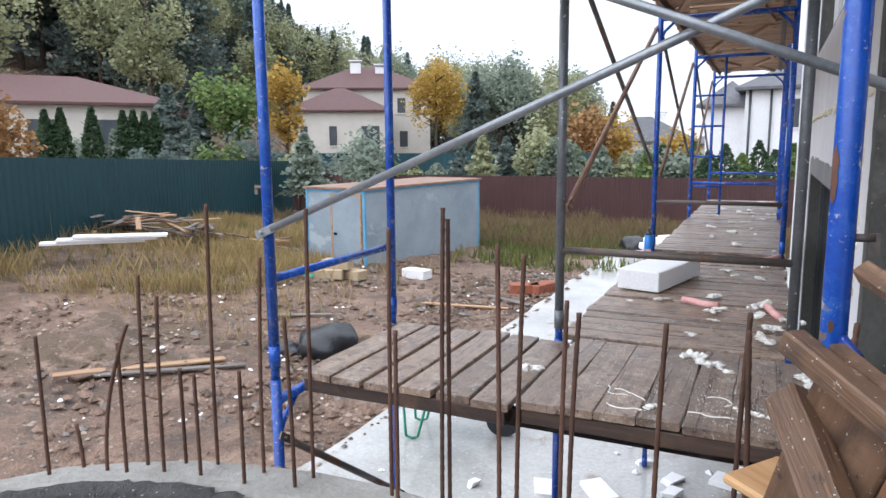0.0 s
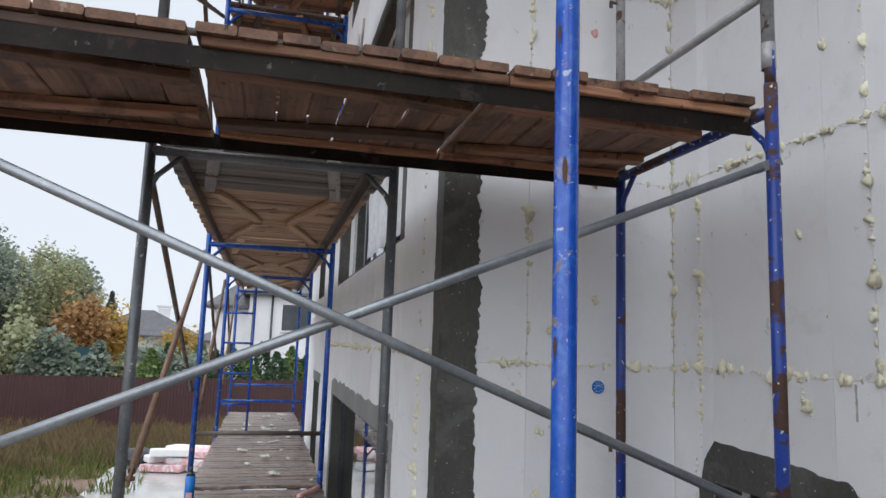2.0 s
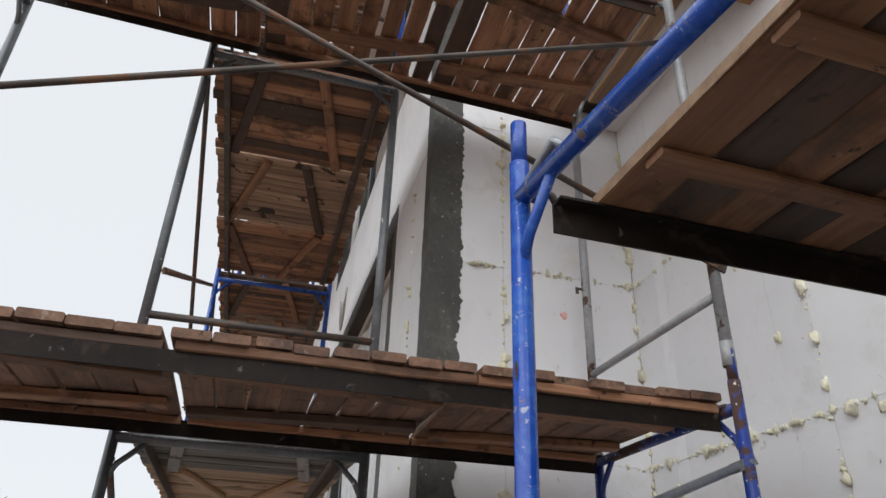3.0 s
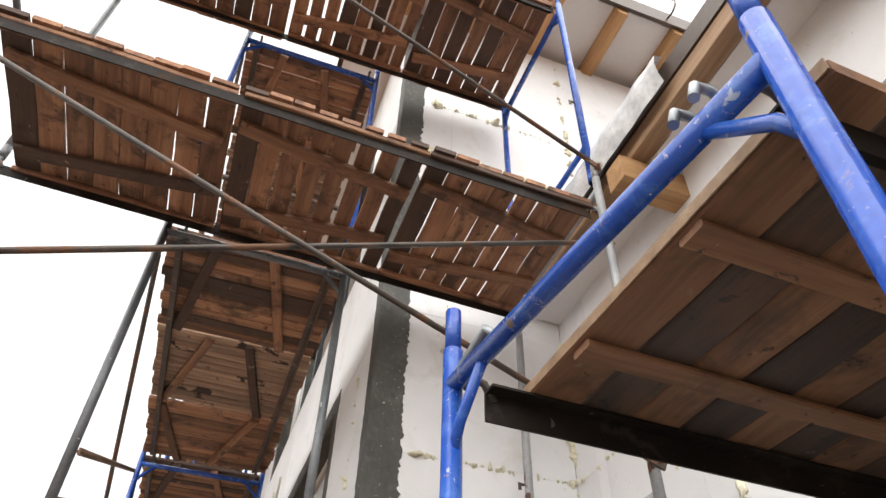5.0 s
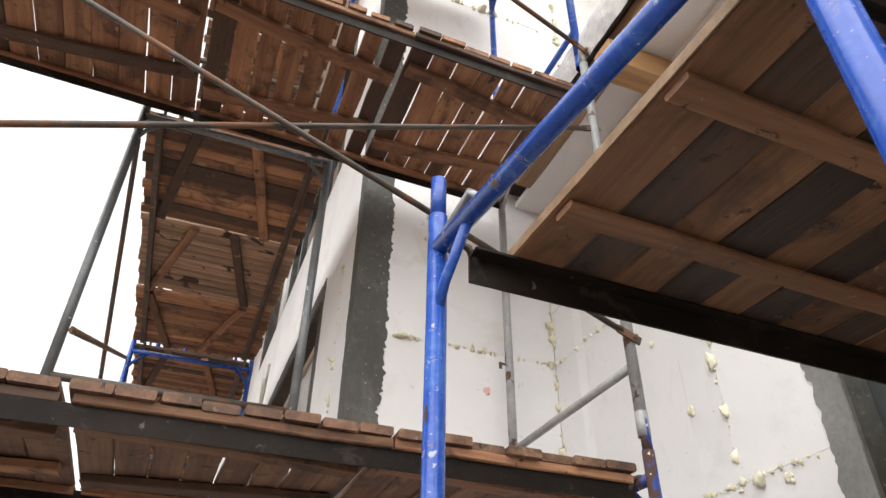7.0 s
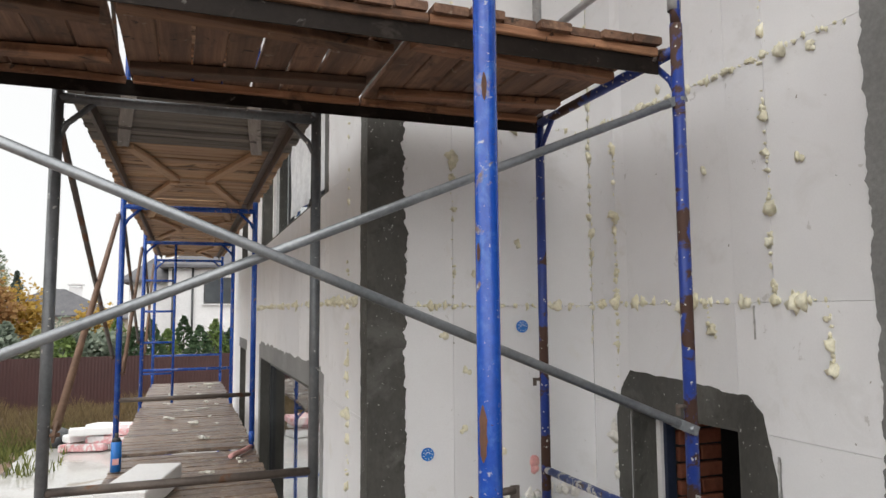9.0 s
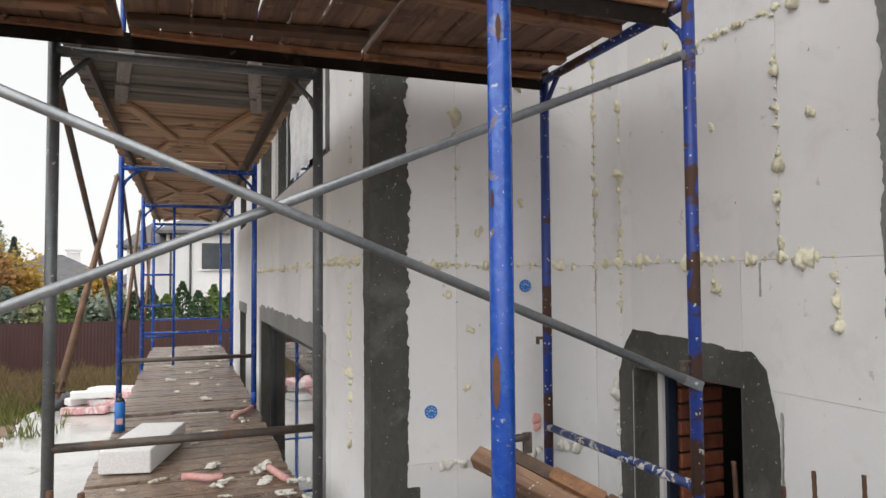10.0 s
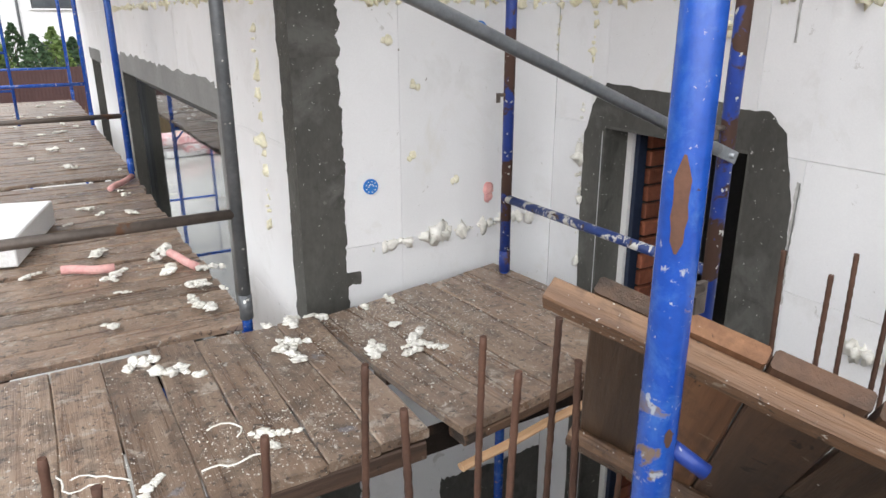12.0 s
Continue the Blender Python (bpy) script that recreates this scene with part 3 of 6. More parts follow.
wall_boards(wall_c, "y", XC, [-3.0, -1.8, -0.6, 0.6, 1.2, 2.16, 3.11, YB - 0.001], [-1, 2.09, 2.99, 3.97, C_TOP], HOLES_C, 4)


def smear(name, plane_axis, plane, u0, u1, z0, z1, rough_edges, mat, wall, seed, t=0.004, amp=0.02):
    """A thin coat of mortar with ragged edges (any of l, r, t, b)."""
    n, pts = max(40, int((z1 - z0) * 70)), []

    def jag(k, s):
        return amp * (noise.noise(Vector((k * 5.3, seed * 7.7, s))) * 0.6 + noise.noise(Vector((k * 21.0, seed * 3.1, s))) * 0.55 + noise.noise(Vector((k * 61.0, seed * 5.1, s))) * 0.55)

    for i in range(n):
        k = i / n
        pts.append((u0 + (u1 - u0) * k, z0 + (jag(k * (u1 - u0), 1) if "b" in rough_edges else 0)))
    for i in range(n):
        k = i / n
        pts.append((u1 + (jag(k * (z1 - z0), 2) if "r" in rough_edges else 0), z0 + (z1 - z0) * k))
    for i in range(n):
        k = i / n
        pts.append((u1 + (u0 - u1) * k, z1 + (jag(k * (u1 - u0), 3) if "t" in rough_edges else 0)))
    for i in range(n):
        k = i / n
        pts.append((u0 + (jag(k * (z1 - z0), 4) if "l" in rough_edges else 0), z1 + (z0 - z1) * k))
    bm = bmesh.new()
    face = []
    for d in (-t, 0.0005):
        face.append([bm.verts.new((u, plane + d, z) if plane_axis == "y" else (plane + d, u, z)) for u, z in pts])
    bm.faces.new(face[0])
    for i in range(len(pts)):
        j = (i + 1) % len(pts)
        bm.faces.new((face[0][i], face[1][i], face[1][j], face[0][j]))
    return part(name, bm, mat, wall)


# mortar on the outer corner
smear("mortar_strip", "y", YB, XA - 0.004, 0.81, -1.0, 1.9, "r", M_MORTAR, wall_b, 1)
smear("mortar_strip", "y", YB, XA - 0.004, 0.81, 1.9, TOP, "r", M_MORTAR, wall_b, 2, amp=0.03)
smear("mortar_strip", "x", XA, YB, 3.45, -1.0, 1.9, "r", M_MORTAR, wall_a, 3)
smear("mortar_strip", "x", XA, YB, 3.46, 1.9, TOP, "r", M_MORTAR, wall_a, 4)
smear("mortar_coat", "y", YB, 1.22, XC - 0.002, -0.99, -0.05, "lt", M_MORTAR, wall_b, 21, amp=0.03)
# mortar round the openings
smear("mortar_coat", "x", XA, 4.40, 4.50, -1.0, 1.70, "lt", M_MORTAR_LIGHT, wall_a, 5)
smear("mortar_coat", "x", XA, 4.50, 8.15, 1.58, 1.74, "t", M_MORTAR_LIGHT, wall_a, 6, amp=0.035)
smear("mortar_coat", "x", XA, 8.15, 8.3, -1.0, 1.72, "rt", M_MORTAR_LIGHT, wall_a, 7)
smear("mortar_coat", "x", XA, 10.05, 11.45, 1.56, 1.70, "tlr", M_MORTAR_LIGHT, wall_a, 18)
for z0, z1 in ((2.78, 4.72), (5.9, 7.6)):
    smear("mortar_coat", "x", XA, 4.28, 4.40, z0, z1 + 0.12, "lt", M_MORTAR, wall_a, 8)
    smear("mortar_coat", "x", XA, 4.40, 8.1, z1, z1 + 0.13, "t", M_MORTAR, wall_a, 9)
    smear("mortar_coat", "x", XA, 8.1, 8.24, z0, z1 + 0.12, "rt", M_MORTAR, wall_a, 10)
def ring_coat(wall, plane, outer, inner, mat, seed, amp=0.012, t=0.004):
    """A mortar coat round an opening: outer and inner outlines with as many points each, the outer one ragged."""
    def dense(poly, ragged):
        out = []
        for (a0, b0), (a1, b1) in zip(poly, poly[1:]):
            for i in range(14):
                k = i / 14
                p = Vector((a0 + (a1 - a0) * k, b0 + (b1 - b0) * k))
                if ragged:
                    q = p * 9.0
                    p += Vector((noise.noise(Vector((q.x, q.y, seed))), noise.noise(Vector((q.x, q.y, seed + 9))))) * amp
                    p += Vector((noise.noise(Vector((q.x * 4, q.y * 4, seed))), noise.noise(Vector((q.x * 4, q.y * 4, seed + 9))))) * amp * 0.5
                out.append(p)
        return out + [Vector(poly[-1])]
    bm = bmesh.new()
    o, i = dense(outer, True), dense(inner, False)
    vo = [bm.verts.new((plane - t, p.x, p.y)) for p in o]
    vi = [bm.verts.new((plane - t, p.x, p.y)) for p in i]
    vb = [bm.verts.new((plane + 0.0005, p.x, p.y)) for p in o]
    for k in range(len(o) - 1):
        bm.faces.new((vo[k], vo[k + 1], vi[k + 1], vi[k]))
        bm.faces.new((vb[k], vb[k + 1], vo[k + 1], vo[k]))
    part("mortar_coat", bm, mat, wall)


ring_coat(wall_c, XC, [(3.11, -1.0), (3.12, 0.6), (3.14, 1.58), (3.09, 1.70), (3.02, 1.785), (2.6, 1.77), (2.31, 1.745), (2.24, 1.69), (2.18, 1.45), (2.19, 0.8), (2.24, -1.0)],
          [(3.03, -1.0), (3.03, 0.4), (3.03, 1.5), (3.03, 1.58), (3.02, 1.62), (2.6, 1.62), (2.36, 1.62), (2.35, 1.6), (2.35, 1.4), (2.35, 0.6), (2.35, -1.0)], M_MORTAR, 3)
smear("mortar_coat", "x", XC, 1.66, 1.77, 1.0, 4.5, "r", M_MORTAR_LIGHT, wall_c, 15, amp=0.02)
smear("mortar_coat", "x", XC, -0.9, 1.66, 4.3, 4.44, "t", M_MORTAR_LIGHT, wall_c, 16)


smear("dirt_streak", "x", XC, 2.25, 2.259, 1.955, 2.08, "lrtb", M_SCUFF, wall_c, 31, t=0.002, amp=0.006)
smear("dirt_streak", "x", XC, 2.165, 2.178, 1.15, 1.55, "lrtb", M_SCUFF, wall_c, 32, t=0.002, amp=0.010)
smear("mortar_dab", "y", YB, 0.80, 0.862, 1.028, 1.075, "rtb", M_MORTAR, wall_b, 41, t=0.0055, amp=0.010)


def reveal(wall, plane, y0, y1, z0, z1, depth, mat):
    """The plastered sides and head of an opening in a wall that faces -x."""
    bm = boxes((plane + 0.001, plane + depth, y0, y0 + 0.012, z0, z1), (plane + 0.001, plane + depth, y1 - 0.012, y1, z0, z1),
               (plane + 0.001, plane + depth, y0 + 0.012, y1 - 0.012, z1 - 0.012, z1), (plane + 0.001, plane + depth, y0 + 0.012, y1 - 0.012, z0, z0 + 0.012))
    part("reveal", bm, mat, wall)


for k, h in enumerate(HOLES_A):
    reveal(wall_a, XA, *h, 0.20, M_MORTAR)
for h in HOLES_C:
    reveal(wall_c, XC, *h, 0.14, M_MORTAR)


def window(number, y0, y1, z0, z1, x, panes, frame_mat=None):
    w = tagged(thing(f"window_{number}", (x, (y0 + y1) / 2, z0)), "dark anthracite framed window set in the insulated wall", "window", kind="structure")
    cy = (y0 + y1) / 2
    y0, y1, h, f = y0 - cy, y1 - cy, z1 - z0, 0.07
    part("window_frame", boxes((0, 0.07, y0, y0 + f, 0, h), (0, 0.07, y1 - f, y1, 0, h), (0, 0.07, y0 + f, y1 - f, 0, f), (0, 0.07, y0 + f, y1 - f, h - f, h)), frame_mat or M_WFRAME, w)
    step = (y1 - y0 - 2 * f) / panes
    for i in range(panes):
        a = y0 + f + i * step
        if i:
            part("mullion", boxes((0.002, 0.068, a - 0.04, a + 0.04, f, h - f)), M_WFRAME, w)
        g = part("pane", boxes((0.03, 0.036, a + (0.04 if i else 0), a + step - (0.04 if i < panes - 1 else 0), f, h - f)), M_GLASS, w)
        g.visible_shadow = False
    return w


window(1, 4.515, 8.135, -0.835, 1.565, XA + 0.10, 1)
window(2, 4.415, 8.085, 2.795, 4.705, XA + 0.10, 3, M_SOFFIT)
window(3, 10.215, 11.285, -0.835, 1.545, XA + 0.10, 1)
window(4, 10.215, 11.285, 2.795, 4.705, XA + 0.10, 1)
window(6, -0.885, 1.645, 1.215, 4.285, XC + 0.10, 2)
window(5, 4.415, 8.085, 5.915, 7.585, XA + 0.10, 3, M_SOFFIT)


def rooms():
    """Plain inner walls, floors and roofs that close the house, coloured dark as unlit."""
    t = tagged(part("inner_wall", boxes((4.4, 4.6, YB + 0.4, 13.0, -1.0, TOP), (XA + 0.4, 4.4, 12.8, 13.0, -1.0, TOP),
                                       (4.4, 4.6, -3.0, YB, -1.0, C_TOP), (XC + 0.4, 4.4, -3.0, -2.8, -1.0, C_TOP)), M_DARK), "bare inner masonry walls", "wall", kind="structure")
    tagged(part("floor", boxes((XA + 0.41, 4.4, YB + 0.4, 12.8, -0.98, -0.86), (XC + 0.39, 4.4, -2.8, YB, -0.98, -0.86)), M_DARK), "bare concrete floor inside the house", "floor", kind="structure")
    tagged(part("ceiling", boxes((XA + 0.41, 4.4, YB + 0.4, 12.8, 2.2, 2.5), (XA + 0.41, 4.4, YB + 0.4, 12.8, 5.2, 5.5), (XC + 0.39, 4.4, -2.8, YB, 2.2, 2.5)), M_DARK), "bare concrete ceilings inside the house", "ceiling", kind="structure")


rooms()


def brick_reveal():
    """The red brick wall that shows inside the porch opening."""
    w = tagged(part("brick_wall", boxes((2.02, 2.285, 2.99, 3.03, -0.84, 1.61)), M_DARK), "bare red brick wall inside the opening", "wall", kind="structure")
    me = bpy.data.meshes.new("brick")
    bm = boxes((0, 0.245, -0.03, 0, 0, 0.063))
    bmesh.ops.bevel(bm, geom=bm.edges[:], offset=0.004, segments=1, affect="EDGES")
    bm.to_mesh(me)
    bm.free()
    me.materials.append(M_BRICK)
    for r in range(32):
        z = -0.84 + r * 0.076
        if r % 2:
            piece("brick", me, w, pose(2.025, 2.988, z) @ Matrix.Diagonal((0.47, 1, 1, 1)))
            piece("brick", me, w, pose(2.153, 2.988, z) @ Matrix.Diagonal((0.47, 1, 1, 1)))
        else:
            piece("brick", me, w, pose(2.025, 2.988, z))
    part("door_lining", boxes((XC + 0.145, XC + 0.19, 2.965, 3.017, -0.84, 1.605), (XC + 0.145, XC + 0.19, 2.35, 2.37, -0.84, 1.61)), M_NAVY, wall_c)
    part("edge_bead", boxes((XC + 0.126, XC + 0.1425, 2.985, 3.016, -0.84, 1.605)), M_SOFFIT, wall_c)


brick_reveal()


# ---- scaffolding ----
R = 0.0215


def scaffold_frame(at, axis, mat, label, span=0.98, height=2.02, rail=0.31, ladder=False, low_mat=None, pin_z=0.72):
    """One tier of a tubular frame: two uprights, a top bar with gussets, a low rail and lock pins."""
    f = thing("scaffold_trestle", at, label, "scaffolding", "scaffold trestles")
    e = {"x": Vector((1, 0, 0)), "y": Vector((0, 1, 0))}[axis] if isinstance(axis, str) else Vector(axis)
    up = Vector((0, 0, 1))
    for s in (0, span):
        o = e * s
        bm = bmesh.new()
        tube(bm, o, o + up * (height - 0.06), R, 20)
        tube(bm, o + up * (height - 0.06), o + up * (height + 0.05), R * 0.84)
        tube(bm, o + up * 0.0, o + up * 0.09, R * 1.08)
        part("upright", bm, mat, f)
        pin = bmesh.new()
        side = e.cross(up)
        tube(pin, o + up * pin_z - side * 0.015, o + up * pin_z - side * 0.05, 0.007, 8)
        box(pin, -0.008, 0.008, -0.003, 0.003, -0.028, 0.008, Matrix.Translation(o + up * pin_z - side * 0.05))
        part("lock_pin", pin, M_RUSTTUBE, f)
    z = height - 0.15
    bm = bmesh.new()
    tube(bm, e * 0.0 + up * z, e * span + up * z, R * 0.95, 20)
    part("crossbar", bm, mat, f)
    for s, d in ((0, 1), (span, -1)):
        bm = bmesh.new()
        bent(bm, [e * s + up * (z - 0.17), e * (s + d * 0.035) + up * (z - 0.10), e * (s + d * 0.14) + up * z], 0.012)
        part("gusset", bm, mat, f)
    if rail:
        bm = bmesh.new()
        tube(bm, up * rail, e * span + up * rail, R * 0.8)
        part("rail", bm, low_mat or mat, f)
    if ladder:
        bm = bmesh.new()
        tube(bm, e * 0.34, e * 0.34 + up * (z), R * 0.7)
        part("ladder_upright", bm, mat, f)
        for k in range(4):
            bm = bmesh.new()
            tube(bm, up * (0.34 + 0.36 * k), e * 0.34 + up * (0.34 + 0.36 * k), R * 0.6)
            part("rung", bm, mat, f)
    return f


def brace(p, q, mat, label, r=0.0165):
    """A diagonal brace tube with flattened, bolted ends."""
    p, q = Vector(p), Vector(q)
    b = thing("scaffold_brace", p, label, "scaffold brace", "scaffold braces")
    q = q - p
    d = q.normalized()
    bm = bmesh.new()
    tube(bm, d * 0.05, q - d * 0.05, r)
    part("rod", bm, mat, b)
    for c, s in ((Vector(), 1), (q, -1)):
        bm = bmesh.new()
        a = Vector((0, 0, 1)).cross(d).normalized()
        rot = Matrix((d, a, d.cross(a))).transposed().to_4x4()
        box(bm, -0.03 if s > 0 else -0.07, 0.07 if s > 0 else 0.03, -0.005, 0.005, -0.016, 0.016, Matrix.Translation(c) @ rot)
        tube(bm, c - a * 0.02, c + a * 0.02, 0.008, 8)
        part("flattened_end", bm, mat, b)
    return b


def ledger(p, q, label="black steel angle deck ledger", mat=None, side=1, deep=0.062):
    """An angle iron between two frames, on which the deck panels lie."""
    p, q = Vector(p), Vector(q)
    b = thing("deck_ledger", p, label, "scaffold ledger", "deck ledgers")
    d = (q - p)
    L = d.length
    d.normalize()
    a = Vector((0, 0, 1)).cross(d)
    rot = Matrix((d, a, Vector((0, 0, 1)))).transposed().to_4x4()
    bm = bmesh.new()
    box(bm, 0, L, -0.003, 0.003, -deep, 0.0, rot)
    box(bm, 0, L, *((0.003, 0.04) if side > 0 else (-0.04, -0.003)), -0.006, 0.0, rot)
    part("angle_iron", bm, mat or M_LEDGER, b)
    for s in (0.0, L):
        bm = bmesh.new()
        bent(bm, [rot @ Vector((s - 0.02 if s else 0.02, 0, -0.02)), rot @ Vector((s, 0, 0.02)), rot @ Vector((s + (0.03 if s else -0.03), 0, 0.03)), rot @ Vector((s + (0.045 if s else -0.045), 0, 0.0))], 0.009)
        part("hook", bm, M_RUSTTUBE, b)
    return b


def deck_panel(at, length, width, along, planks, mat, batten_mat, label, seed, gap=0.012, legs=(), tilt=0.0, thick=0.028, turn=0.0, bats=None, dark=(), dark_mat=None, sawn=None, slant=0.0, lips=(), rim=0.03, bat=(0.075, 0.03)):
    """A wooden deck panel: boards side by side across the scaffold, nailed on battens. along: the axis that the boards follow each other."""
    rnd = random.Random(seed)
    p = new("scaffold_deck")
    tagged(p, label, "scaffold deck", "scaffold decks")
    p.matrix_basis = pose(*at, 0, tilt, turn) if along == "x" else pose(*at, tilt, 0, turn)
    step = length / planks
    for i in range(planks):
        w = step - gap * rnd.uniform(0.4, 1.5)
        w = round(w / 0.004) * 0.004
        me = plank_mesh(width, w, thick, dark_mat if i in dark else mat, 3, rnd.randrange(30))
        c = (i + 0.5) * step
        flip = rnd.random() < 0.5
        ox, dz = rnd.uniform(-0.004, 0.004), rnd.uniform(-0.003, 0.003)
        if along == "x":
            m = pose(c, ox + (width if flip else 0), dz, 0, 0, -90 if flip else 90)
        else:
            m = pose(ox + (width if flip else 0), c, dz, 0, 0, 180 if flip else 0)
        piece("plank", me, p, m)
    if sawn:
        part("sawn_edge", boxes((-0.002, 0.001, 0.004, width - 0.004, -thick + 0.002, -0.002)), sawn, p, "pale sawn edge")
    for a, b in legs:
        ang = math.degrees(math.atan2(length - 0.04, b - a))
        me = plank_mesh(round(math.hypot(length - 0.04, b - a), 2), 0.06, 0.028, batten_mat, 3, rnd.randrange(30))
        piece("batten", me, p, pose(a, 0.02, -thick - 0.003, 0, 0, ang))
    for k in lips:
        me = plank_mesh(length - 0.012, 0.07, 0.03, batten_mat, 3, rnd.randrange(30))
        piece("rim_batten", me, p, pose(0.006, width * k, -thick - 0.002))
    for k in bats or (() if legs else (0.22, 0.78)):
        me = plank_mesh(length - 0.04, bat[0], rim if k < 0.1 else bat[1], batten_mat, 3, rnd.randrange(30), sections=4)
        if along == "x":
            s = slant if k < 0.5 else -slant
            piece("batten", me, p, pose(0.02, width * k - math.sin(math.radians(s)) * length * 0.5, -thick - 0.003, 0, 0, s))
        else:
            piece("batten", me, p, pose(width * k, 0.02, -thick - 0.003, 0, 0, 90))
    return p


Z = [-0.98, 1.03, 3.04, 5.06, 7.08]
BX0, BX1, BY0, BY1 = -1.495, 1.43, 2.19, 3.15
AX0, AX1 = -0.62, 0.375
AY = [3.22, 6.12, 9.02, 11.92]
blue_l, worn_l = "blue painted tubular scaffold frame with chipped paint", "worn blue scaffold frame streaked with rust"
grey_l, pale_l = "grey steel scaffold frame with rusty spots", "pale spattered steel scaffold frame with rust"
# frames of the cross scaffold
scaffold_frame((BX0, BY0, Z[0]), "y", M_BLUE, blue_l, BY1 - BY0)
scaffold_frame((BX0, BY0, Z[1]), "y", M_BLUE, blue_l, BY1 - BY0, rail=0.36)
scaffold_frame((BX0, BY0, Z[2]), "y", M_GREY_TUBE, grey_l, BY1 - BY0)
scaffold_frame((BX0, BY0, Z[3]), "y", M_GREY_TUBE, grey_l, BY1 - BY0)
scaffold_frame((BX1, BY0, Z[0]), "y", M_BLUE, blue_l, BY1 - BY0)
scaffold_frame((BX1, 2.155, Z[1]), "y", M_BLUE_WORN, worn_l, BY1 - 2.155, low_mat=M_SPATTER, height=2.08)
scaffold_frame((BX1, 2.16, Z[2] + 0.06), "y", M_PALE_TUBE, pale_l, BY1 - 2.16, rail=0.27)
scaffold_frame((BX1, BY0, Z[3]), "y", M_BLUE, blue_l, BY1 - BY0)
# frames of the long scaffold
for k, y in enumerate(AY):
    for t in range(4):
        if t == 0:
            m, lab = M_BLUE, blue_l
        elif k == 0:
            m, lab = (M_GREY_TUBE, grey_l) if t < 3 else (M_BLUE, blue_l)
        else:
            m, lab = M_BLUE, blue_l
        scaffold_frame((AX0, y, Z[t]), "x", m, lab, AX1 - AX0, rail=0.38, ladder=(k == 2), low_mat=M_RUSTTUBE if k < 2 else None)
# frame on the porch
P1, P2 = Vector((0.371, 1.400, 0.42)), Vector((0.478, 0.522, 0.42))
porch_trestle = scaffold_frame(P1, (P2 - P1).normalized(), M_BLUE, "blue scaffold trestle standing on the porch, rust patches", (P2 - P1).length, 2.83, None, False, None, 1.33)


def paint_chips():
    """Bare rusty patches and a stub bracket on the porch trestle."""
    rnd = random.Random(8)
    for z, h, a0, w in ((1.435, 0.075, 3.75, 0.75), (1.02, 0.03, 3.9, 0.5), (1.75, 0.025, 3.5, 0.4), (2.05, 0.04, 4.2, 0.4), (1.18, 0.018, 4.4, 0.4), (2.3, 0.03, 3.6, 0.35)):
        bm, rows = bmesh.new(), []
        for i in range(9):
            k = i / 8
            half = w * 0.5 * math.sqrt(max(0.02, 1 - (2 * k - 1) ** 2)) * rnd.uniform(0.8, 1.15)
            rows.append([bm.verts.new(((R + 0.0012) * math.cos(a0 + half * s), (R + 0.0012) * math.sin(a0 + half * s), z + (k - 0.5) * h * 1.3)) for s in (-1, -0.5, 0, 0.5, 1)])
        for p, q in zip(rows, rows[1:]):
            for j in range(4):
                bm.faces.new((p[j], p[j + 1], q[j + 1], q[j])).smooth = True
        part("rust_patch", bm, M_REBAR, porch_trestle, "bare brown rust patch")
    bm = bmesh.new()
    bent(bm, [(0.01, -0.01, 1.16), (0.025, -0.03, 1.145), (0.035, -0.042, 1.135)], 0.010)
    part("bracket", bm, M_BLUE_WORN, porch_trestle)
    bm = bmesh.new()
    bent(bm, [(0.0, -0.02, 2.69), (0.02, -0.14, 2.74), (0.03, -0.16, 2.71)], 0.012)
    part("hook_rod", bm, M_GALV, porch_trestle, "bent steel hook rod")
    for dy in (-0.77, -0.72):
        bm = bmesh.new()
        bent(bm, [(0.13, dy, 2.73), (0.11, dy, 2.755), (0.08, dy, 2.75), (0.07, dy, 2.715)], 0.009)
        part("hook_rod", bm, M_GALV, porch_trestle, "bent steel hook rod")


paint_chips()

